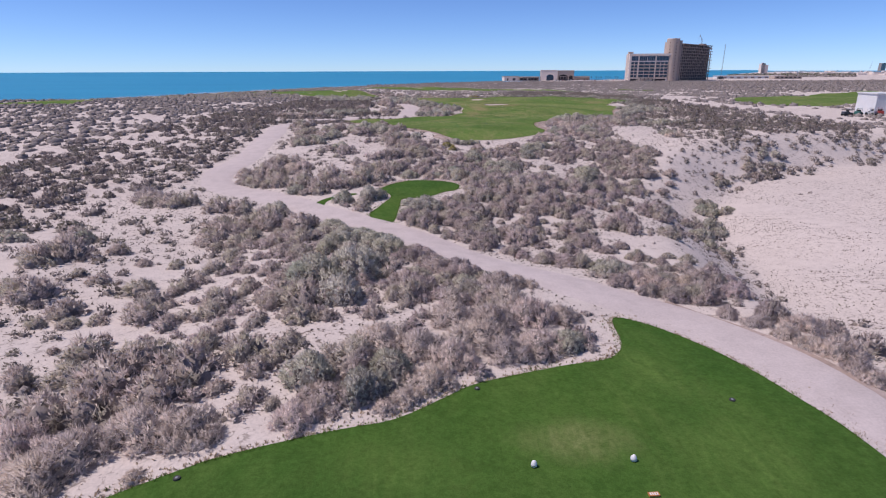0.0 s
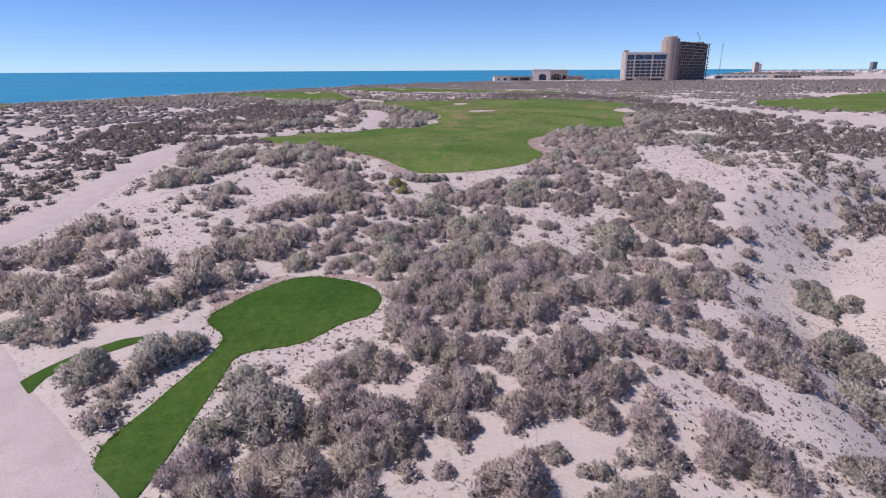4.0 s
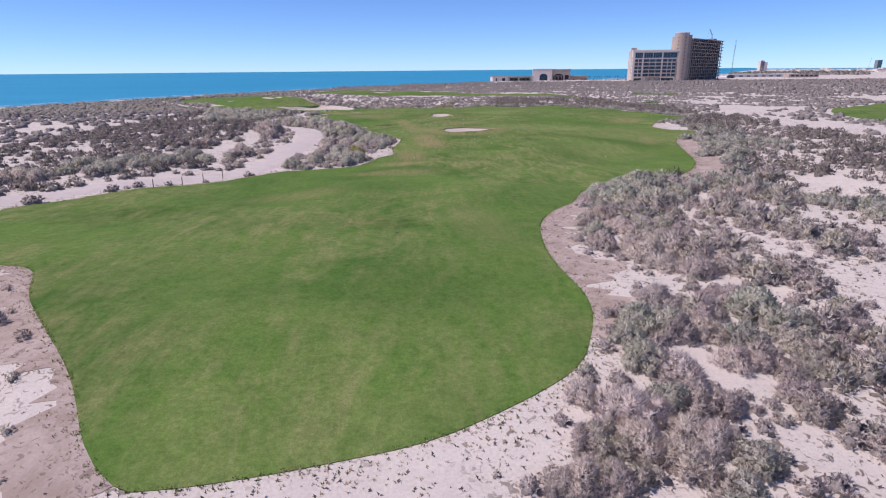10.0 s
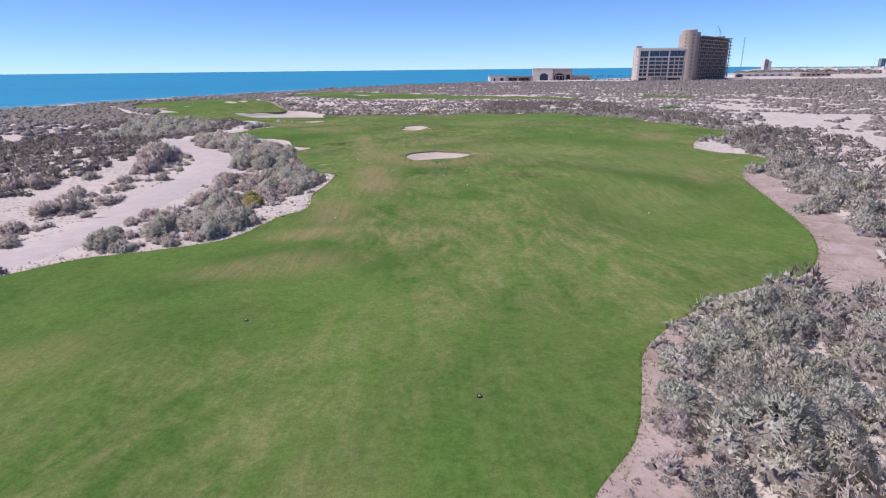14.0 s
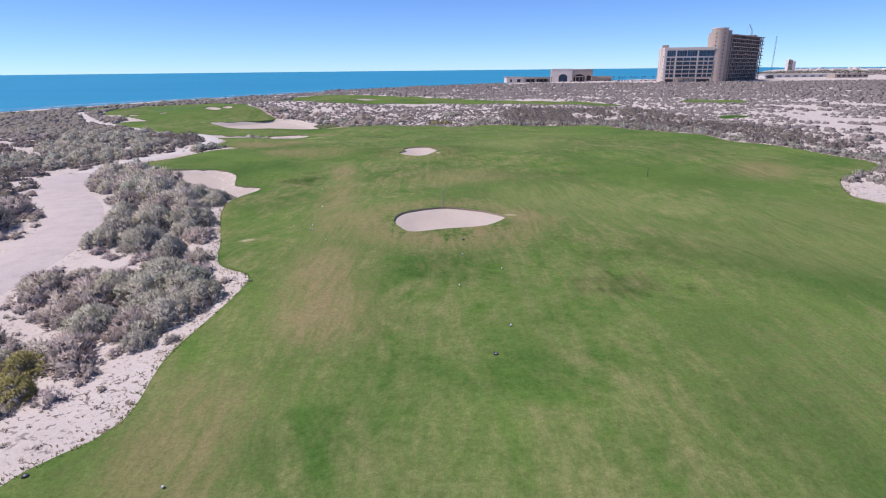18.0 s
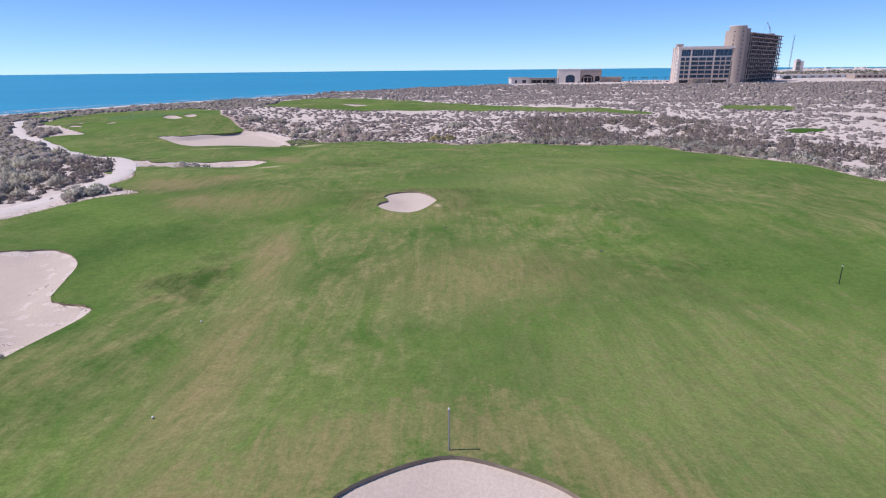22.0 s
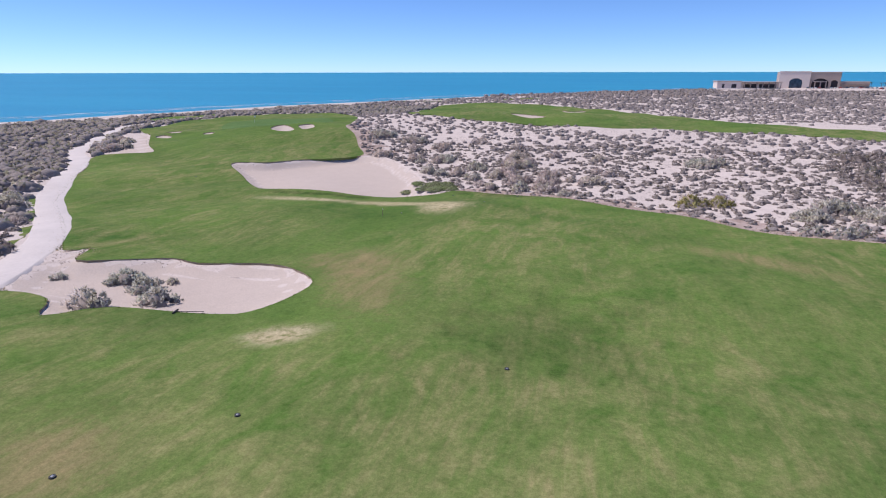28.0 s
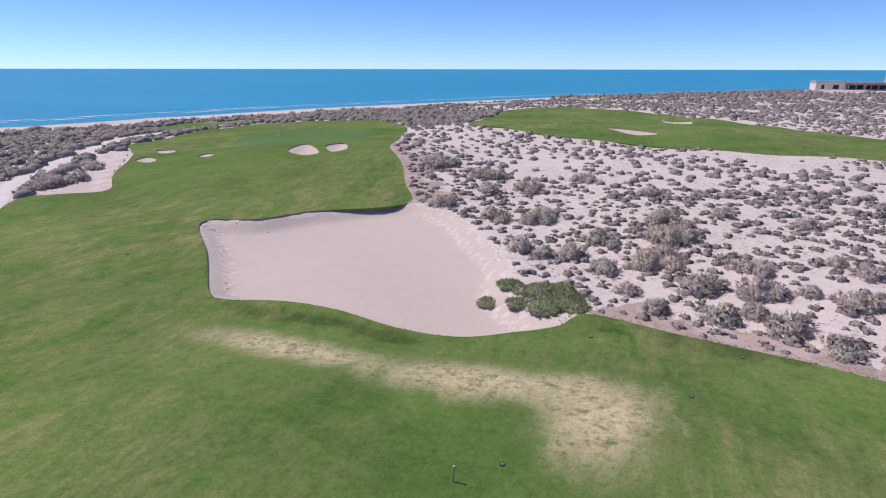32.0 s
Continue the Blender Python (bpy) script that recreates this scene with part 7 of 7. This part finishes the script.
def cranes():
    c = thing("tower_crane", pose(380, 850, BASE + 47), "slender grey crane on the unfinished roof", "crane")
    made("mast", lambda bm: lattice(bm, (0, 0, 0), (0, 0, 9), 1.2, 6), STEEL, c)
    made("jib", lambda bm: lattice(bm, (0, 0, 8), (-3, 2, 15), 0.8, 6), STEEL, c)
    made("hoist_rope", lambda bm: rod(bm, (-3, 2, 15), (-5, 3, 4), 0.08, 0.08, 4), STEEL, c)
    c = thing("crawler_crane", pose(446, 915, BASE), "tall grey lattice crane beside the hotel", "crane")
    made("jib", lambda bm: lattice(bm, (0, 0, 3), (1.0, 0.6, 52), 0.9, 26), STEEL, c)
    made("cab", lambda bm: (box(bm, -3, 3, -2, 2, 1.5, 4.5), box(bm, -5, -3, -2, 2, 1.8, 3.6)), DARK_PAINT, c)
    made("crawler", lambda bm: (box(bm, -4, 4, -3.2, -1.8, 0, 1.4), box(bm, -4, 4, 1.8, 3.2, 0, 1.4)), BLACK, c)
    c = thing("mobile_crane", pose(1900, 2560, -4), "distant crane above the town", "crane")
    made("jib", lambda bm: lattice(bm, (0, 0, 0), (10, 0, 48), 1.6, 12), STEEL, c)


def arch_front(bm, w, h, deep, arches, step=0.35):
    """A wall with round-headed openings: (centre, half width, spring height)."""
    def opening(x):
        for c, r, s in arches:
            if abs(x - c) < r:
                return s + math.sqrt(max(0, 1 - ((x - c) / r) ** 2)) * r * 0.62
        return 0
    n = round(w / step)
    for k in range(n):
        x0, x1 = w * k / n, w * (k + 1) / n
        z = opening((x0 + x1) / 2)
        if z < h - 0.3:
            box(bm, x0, x1, 0, deep, z, h)


def clubhouse():
    c = thing("clubhouse", pose(155, 872, BASE, 0, 0, -8), "tan clubhouse with tall arches and flat roof", "building")
    # Left half pale, right half tan: sun and shade put into the colours.
    made("lit_wall", lambda bm: arch_front(bm, 25, 14.6, 1.2, [(14, 5.2, 5.6)]), PALE_SUNLIT_STUCCO, c)
    made("lit_body", lambda bm: box(bm, 0, 25, 1.3, 22, 0, 14.4), STUCCO, c)
    made("window", lambda bm: box(bm, 8.8, 19.2, 1.22, 1.29, 0, 9), GLASS, c, "blue glass behind the arch")
    made("wall", lambda bm: arch_front(bm, 24, 14.2, 1.2, [(8.5, 6.6, 4.6), (19.5, 2.6, 5.6)]), STUCCO, c).location = (25, 1.4, 0)
    made("body", lambda bm: box(bm, 25, 48.6, 2.8, 22, 0, 14.0), STUCCO, c)
    # Dark sheet paints the shade of the arch recesses.
    made("window", lambda bm: box(bm, 26, 48, 2.66, 2.75, 0, 9.5), SHADE_DARK, c, "dark panel coloured as shade behind the arches")
    made("portico", lambda bm: (box(bm, 28, 38, -5, 1.3, 5.6, 6.4), [box(bm, x, x + 0.8, -4.8, -4, 0, 5.6) for x in (28.3, 32.6, 36.9)]), RAW, c)
    made("parapet", lambda bm: (box(bm, -0.3, 25.2, -0.3, 0.9, 14.6, 15.1), box(bm, 25.2, 49.2, 1.0, 2.0, 14.2, 14.6)), PALE_SUNLIT_STUCCO, c)
    made("east_wing", lambda bm: box(bm, 49, 72, 4, 16, 0, 6.2), STUCCO, c)
    made("awning", lambda bm: box(bm, 52, 71, 1.5, 4.2, 3.6, 4.1), RAW, c)
    b = thing("beach_pavilion", pose(96, 828, BASE + 0.4, 0, 0, 6), "low tan pavilion with shaded terraces", "building")
    made("wall", lambda bm: (box(bm, 0, 20, 0, 14, 0, 6), box(bm, 20, 52, 4, 14, 0, 5)), PALE_SUNLIT_STUCCO, b)
    made("roof", lambda bm: (box(bm, -0.6, 20.6, -0.6, 14.6, 6, 6.6), box(bm, 20.6, 53, -2, 14.6, 5.2, 5.9)), STUCCO, b)
    for x in (22, 27, 32, 37, 42, 47, 51.5):
        made("post", lambda bm: box(bm, x, x + 0.6, -1.6, -1, 0, 5.2), RAW, b)
    for x0, x1 in ((4, 6), (12, 16), (23, 34), (36, 50)):
        y = -0.08 if x1 < 20 else 3.92
        made("window", lambda bm: box(bm, x0, x1, y, y + 0.06, 0.6, 3.8), SHADE_DARK, b)


def car(paint):
    c = thing("car", pose(0, 0, 0), "small parked car on the sandy lot", "car", "cars by the clubhouse")

    def body(bm):
        prof = [(-2.1, 0.35), (-2.15, 0.8), (-1.4, 0.95), (-0.9, 1.0), (1.0, 1.0), (1.5, 0.92), (2.1, 0.75), (2.15, 0.35)]
        a = [bm.verts.new((x, -0.85, z)) for x, z in prof]
        d = [bm.verts.new((x, 0.85, z)) for x, z in prof]
        for k in range(len(prof)):
            j = (k + 1) % len(prof)
            bm.faces.new((a[k], a[j], d[j], d[k]))
        bm.faces.new(a[::-1])
        bm.faces.new(d)
    made("body", body, paint, c)

    def cabin(bm):
        v = [bm.verts.new(p) for p in ((-1.3, -0.78, 0.97), (1.1, -0.78, 0.97), (1.1, 0.78, 0.97), (-1.3, 0.78, 0.97), (-0.9, -0.65, 1.5), (0.5, -0.65, 1.5), (0.5, 0.65, 1.5), (-0.9, 0.65, 1.5))]
        for f in ((0, 1, 5, 4), (1, 2, 6, 5), (2, 3, 7, 6), (3, 0, 4, 7), (4, 5, 6, 7)):
            bm.faces.new([v[i] for i in f])
    made("cabin", cabin, GLASS, c)
    for x in (-1.35, 1.35):
        for y in (-0.88, 0.7):
            made("wheel", lambda bm: rod(bm, (x, y, 0.33), (x, y + 0.18, 0.33), 0.33, 0.33, 10), BLACK, c)
    return c


def palm(seed):
    p = thing("palm_tree", pose(0, 0, 0), "slim palm tree near the clubhouse", "palm", "palms by the clubhouse")
    made("trunk", lambda bm: rod(bm, (0, 0, 0), (0.15, 0.1, 4.6), 0.24, 0.16, 7), TIMBER, p)

    def fronds(bm):
        r = random.Random(seed)
        for k in range(14):
            a, up = 2 * math.pi * k / 14 + r.uniform(-0.2, 0.2), r.uniform(0.1, 1.0)
            pts = [Vector((0.15 + math.cos(a) * d, 0.1 + math.sin(a) * d, 4.6 + up * d * 0.7 - 0.28 * d * d)) for d in (0.05, 0.7, 1.4, 2.0)]
            side = Vector((-math.sin(a), math.cos(a), 0))
            rows = [(bm.verts.new(q - side * w_), bm.verts.new(q + side * w_)) for q, w_ in zip(pts, (0.05, 0.3, 0.26, 0.03))]
            for (a0, a1), (b0, b1) in zip(rows, rows[1:]):
                bm.faces.new((a0, a1, b1, b0))
    made("crown", fronds, PALM, p)
    return p


hotel_wing()
hotel_tower()
hotel_frame()
cranes()
clubhouse()
lot = [DARK_PAINT, SILVER, WHITE, RED]
for i, paint in enumerate(lot):
    first = car(paint)
    first.matrix_world = pose(176 + 3.1 * i, 858, level(176 + 3.1 * i, 858), 0, 0, 80)
    for k in range(6):
        x = 190 + (i + 4 * k) * 3.4 + (k % 3) * 1.4
        copy_thing(first, pose(x, 856 - 0.13 * (x - 180), level(x, 856 - 0.13 * (x - 180)), 0, 0, 76 + 9 * ((i + k) % 3)))
for s in range(3):
    first = palm(s)
    first.matrix_world = pose(215 + 9 * s, 905 + 4 * s, level(215 + 9 * s, 905 + 4 * s))
    for k in range(6):
        x, y = 224 + 5.5 * (3 * k + s) % 90, 872 + 7 * ((k + s) % 5)
        copy_thing(first, pose(x, y, level(x, y), 0, 0, 40 * k))

# ---- beyond the hotel ----
w_ = thing("long_building", pose(486, 1000, -3), "long low white building beyond the hotel", "building")
made("wall", lambda bm: box(bm, 0, 112, 0, 24, 0, 4.2), WHITE, w_)
made("roof", lambda bm: box(bm, -1, 113, -1, 25, 4.2, 4.6), PALE_SUNLIT_STUCCO, w_)
for k in range(9):
    made("door", lambda bm: box(bm, 6 + 12 * k, 12 + 12 * k, -0.08, -0.02, 0, 2.8), RAW, w_)
w_ = thing("low_building", pose(540, 930, -3), "low tan service building", "building")
made("wall", lambda bm: box(bm, 0, 44, 0, 16, 0, 4.6), STUCCO, w_)
for k in range(6):
    made("window", lambda bm: box(bm, 3 + 7 * k, 7 + 7 * k, -0.08, -0.02, 1.4, 3.4), SHADE_DARK, w_)
w_ = thing("apartment_tower", pose(1162, 2090, -4), "distant tan apartment tower", "building")
made("wall", lambda bm: (box(bm, 0, 15, 0, 15, 0, 35), box(bm, 15, 26, 2, 14, 0, 31), box(bm, 4, 10, 4, 10, 35, 38)), PALE_SUNLIT_STUCCO, w_)
for k in range(9):
    made("window_band", lambda bm: box(bm, 1, 14, -0.3, -0.1, 4 + 3.7 * k, 6 + 3.7 * k), SHADE_DARK, w_)
w_ = thing("apartment_tower", pose(2580, 3380, -4), "far reddish apartment tower on the horizon", "building")
made("wall", lambda bm: box(bm, 0, 26, 0, 24, 0, 48), RAW, w_)
r = random.Random(5)
bm = bmesh.new()
for k in range(260):
    y = r.uniform(1500, 3900)
    x = y * r.uniform(0.58, 1.25)
    a, h = r.uniform(8, 26), r.choice((2, 3, 3, 4, 5, 7))
    box(bm, x, x + a, y, y + a * 0.8, -6, -4 + h)
town = part("distant_town", bm, PALE_SUNLIT_STUCCO, None)
tagged(town, "scattered pale houses of a distant town", "town", kind="stuff")
far = []
for k in range(700):
    y = r.uniform(1100, 1700)
    x = y * r.uniform(0.50, 0.72)
    far.append((x, y, r.uniform(3, 6.5)))
joined("distant_trees", far, P_FAR, PALM, "dark band of distant trees", 1.3)

# ---- work yard beside the basin ----
yx, yy = 121, 160
shed = thing("shed", pose(yx, yy, level(yx, yy) - 0.1, 0, 0, -12), "white corrugated storage shed on sand", "shed")


def ribbed(bm):
    for k in range(40):
        box(bm, 0.4 * k, 0.4 * k + 0.26, -0.05, 0.0, 0, 5.6)
    box(bm, 0, 16, 0, 11, 0, 5.6)


made("wall", ribbed, WHITE, shed)
made("roof", lambda bm: box(bm, -0.3, 16.3, -0.3, 11.3, 5.6, 5.85), WHITE, shed)


def cart(paint):
    c = thing("utility_cart", pose(0, 0, 0), "small work vehicle parked on the sand", "cart", "work vehicles")
    made("chassis", lambda bm: (box(bm, -1.3, 1.3, -0.6, 0.6, 0.45, 0.9), box(bm, -1.25, -0.1, -0.62, 0.62, 0.9, 1.2)), paint, c)
    made("seat", lambda bm: (box(bm, 0.0, 0.5, -0.5, 0.5, 0.9, 1.1), box(bm, -0.08, 0.04, -0.5, 0.5, 1.0, 1.6)), BLACK, c)
    for x in (-0.85, 0.85):
        for y in (-0.72, 0.54):
            made("wheel", lambda bm: rod(bm, (x, y, 0.38), (x, y + 0.2, 0.38), 0.38, 0.38, 10), BLACK, c)
    made("canopy_frame", lambda bm: (box(bm, -0.1, 0.9, -0.6, 0.6, 1.85, 1.92), [rod(bm, (x, y, 0.9), (x, y, 1.85), 0.03, 0.03, 5) for x in (-0.05, 0.85) for y in (-0.55, 0.55)]), paint, c)
    return c


for i, (paint, dx, dy) in enumerate(((DARK_PAINT, -9, -2), (TEAL, -5.5, -1.5), (RED, -1.5, -4), (SILVER, -3, -3), (DARK_PAINT, 1.5, -5.5), (RED, 3, -4))):
    cart(paint).matrix_world = pose(yx + dx, yy + dy, level(yx + dx, yy + dy), 0, 0, 35 * i)

# ---- small things on the course ----
CUP = plain("dark plastic rim", (0.05, 0.05, 0.045), 0.6, 0.2, 8)


def sprinkler():
    s = thing("sprinkler_head", pose(0, 0, 0), "round dark sprinkler head set in the turf", "sprinkler", "sprinklers of the course")
    made("rim", lambda bm: rod(bm, (0, 0, -0.05), (0, 0, 0.03), 0.12, 0.11, 14), CUP, s)
    made("cap", lambda bm: dome(bm, 0, 0, 0.03, 0.05, 0.02, 10, 2), STEEL, s, "pale cap")
    return s


first = sprinkler()
HEADS = [(-1.1, 18.9), (8.8, 18.0), (-10.9, 13.8), (9.1, 129.9), (21.3, 181.6), (13.7, 239.8), (19.2, 240.9), (31.1, 233.3), (4.5, 278.9), (-4.8, 271.6), (-8.4, 266.8), (-12.5, 310.5), (-51.1, 325.8), (-10.9, 325.6),
         (-2.4, 325.3), (-5.3, 318.9), (8.4, 150.7), (19.8, 142.6), (7.1, 190.8), (20.5, 199.0), (4.6, 174.3)]
for k, (x, y) in enumerate(HEADS):
    z = float(ground(x, y, 0, False)[0]) + 0.05
    if k:
        copy_thing(first, pose(x, y, z))
    else:
        first.matrix_world = pose(x, y, z)
BALLS = [(6.6, 203.6), (8.3, 202.2), (8.2, 203.5), (8.5, 202.1), (10.2, 198.9), (20.3, 195.5), (22.7, 192.3), (19.9, 189.5), (5.4, 221.3), (7.3, 211.9), (9.5, 173.8), (38.7, 174.5), (22.3, 184.2)]
bm = bmesh.new()
bmesh.ops.create_icosphere(bm, subdivisions=2, radius=0.055)
ball = part("golf_ball", bm, WHITE, None, "", True)
tagged(ball, "small white ball lying on the turf", "golf ball", "balls on the fairway")
for k, (x, y) in enumerate(BALLS):
    m = pose(x, y, float(ground(x, y, 0, False)[0]) + 0.1)
    if k:
        copy_thing(ball, m)
    else:
        ball.matrix_world = m


def tee_marker(x, y):
    t = thing("tee_marker", pose(x, y, level(x, y) + 0.05), "small white tee marker on the turf", "tee marker", "tee markers")
    made("body", lambda bm: dome(bm, 0, 0, 0.02, 0.11, 0.2, 12, 4), WHITE, t, "", True)
    made("spike", lambda bm: rod(bm, (0, 0, -0.1), (0, 0, 0.04), 0.03, 0.04, 6), BLACK, t)


tee_marker(0.4, 14.2)
tee_marker(3.7, 14.4)
x, y = 3.75, 12.75
t = thing("tee_sign", pose(x, y, level(x, y) + 0.05, 0, 0, 4), "small orange plate with pale lettering on the tee", "sign")
made("plate", lambda bm: box(bm, -0.16, 0.16, -0.08, 0.08, 0, 0.06), ORANGE, t)
for k in range(4):
    made("bar", lambda bm: box(bm, -0.13 + 0.07 * k, -0.085 + 0.07 * k, -0.05, 0.05, 0.06, 0.064), WHITE, t)


def stake(x, y, h, mat, label, lean=0.0):
    z = float(ground(x, y, 0, False)[0])
    s = thing("marker_stake", pose(x, y, z, 0, lean), label, "stake")
    made("pole", lambda bm: rod(bm, (0, 0, -0.2), (0, 0, h), 0.03, 0.025, 8), mat, s)
    made("cap", lambda bm: dome(bm, 0, 0, h, 0.045, 0.06, 8, 2), WHITE, s, "white cap")


stake(19.1, 208.9, 1.65, STEEL, "thin grey stake with white cap at the bunker edge")
stake(43.7, 225.2, 1.2, BLACK, "short dark stake on the fairway")
stake(-14.0, 308.9, 0.75, TIMBER, "short dark wooden stake on the fairway", 3)
for x, y in ((-16.8, 148.9), (-14.9, 151.8), (-13.6, 154.6), (-12.0, 156.6)):
    z = level(x, y)
    p = thing("fence_post", pose(x - 1.6, y + 1.6, z, 0, 2), "short weathered wooden post beside the track", "post", "posts along the track")
    made("pole", lambda bm: rod(bm, (0, 0, -0.2), (0, 0, 1.0), 0.05, 0.045, 8), TIMBER, p)
    made("cap", lambda bm: dome(bm, 0, 0, 1.0, 0.055, 0.05, 8, 2), TIMBER, p)
x, y = -15.3, 280.3
k = thing("bunker_rake", pose(x, y, float(ground(x, y, 0, False)[0]) + 0.09, 0, 0, 10), "dark rake lying at the bunker edge", "rake")
made("shaft", lambda bm: rod(bm, (0, 0, 0), (1.7, 0.1, 0.02), 0.02, 0.02, 6), BLACK, k)
made("head", lambda bm: (box(bm, -0.04, 0.04, -0.3, 0.3, -0.02, 0.04), [box(bm, -0.02, 0.0, -0.28 + 0.08 * i, -0.26 + 0.08 * i, -0.07, -0.02) for i in range(8)]), BLACK, k)
x, y = -93, 403
f = thing("golf_flag", pose(x, y, level(x, y) + 0.05), "white flag on a thin pole in the green", "flag")
made("pole", lambda bm: rod(bm, (0, 0, 0), (0, 0, 2.3), 0.025, 0.02, 8), WHITE, f)


def cloth(bm):
    rows = [[bm.verts.new((0.03 + 0.5 * i / 6, 0.06 * math.sin(i * 1.1), z)) for i in range(7)] for z in (1.85, 2.05, 2.28)]
    for lo, hi in zip(rows, rows[1:]):
        for i in range(6):
            bm.faces.new((lo[i], lo[i + 1], hi[i + 1], hi[i]))


made("flag_cloth", cloth, WHITE, f)

# ---- creeping plants at the long bunker ----
mats = [(-19.3, 331.2, 1.2), (-18.2, 333.2, 1.3), (-15.4, 332.4, 1.9), (-13.6, 331.6, 1.7), (-14.6, 329.4, 1.5), (-16.7, 330.2, 1.2), (-12.8, 330.3, 1.4), (-17.0, 332.4, 1.0), (-14.2, 333.6, 1.3)]
V, F, H, N = twig_mass(900, 1600, 0.3, 0.2, 0.035, 1, heart=0.8, sides=9)
cn = len(V) - H.min()
leaves, under = tri_mesh("groundcover", V[:-cn], F, [GREENERY], None, N[:-cn]), tri_mesh("stem", V[-cn:], H - H.min(), [SHADED_WOOD])
for i, (x, y, r_) in enumerate(mats):
    g = tagged(new("groundcover", leaves), "low creeping green plant on the bunker edge", "groundcover", "creeping plants")
    g.matrix_basis = pose(x, y, level(x, y), 0, 0, 47 * i) @ Matrix.Diagonal((r_, r_, r_ * 0.8, 1))
    new("stem", under).parent = g
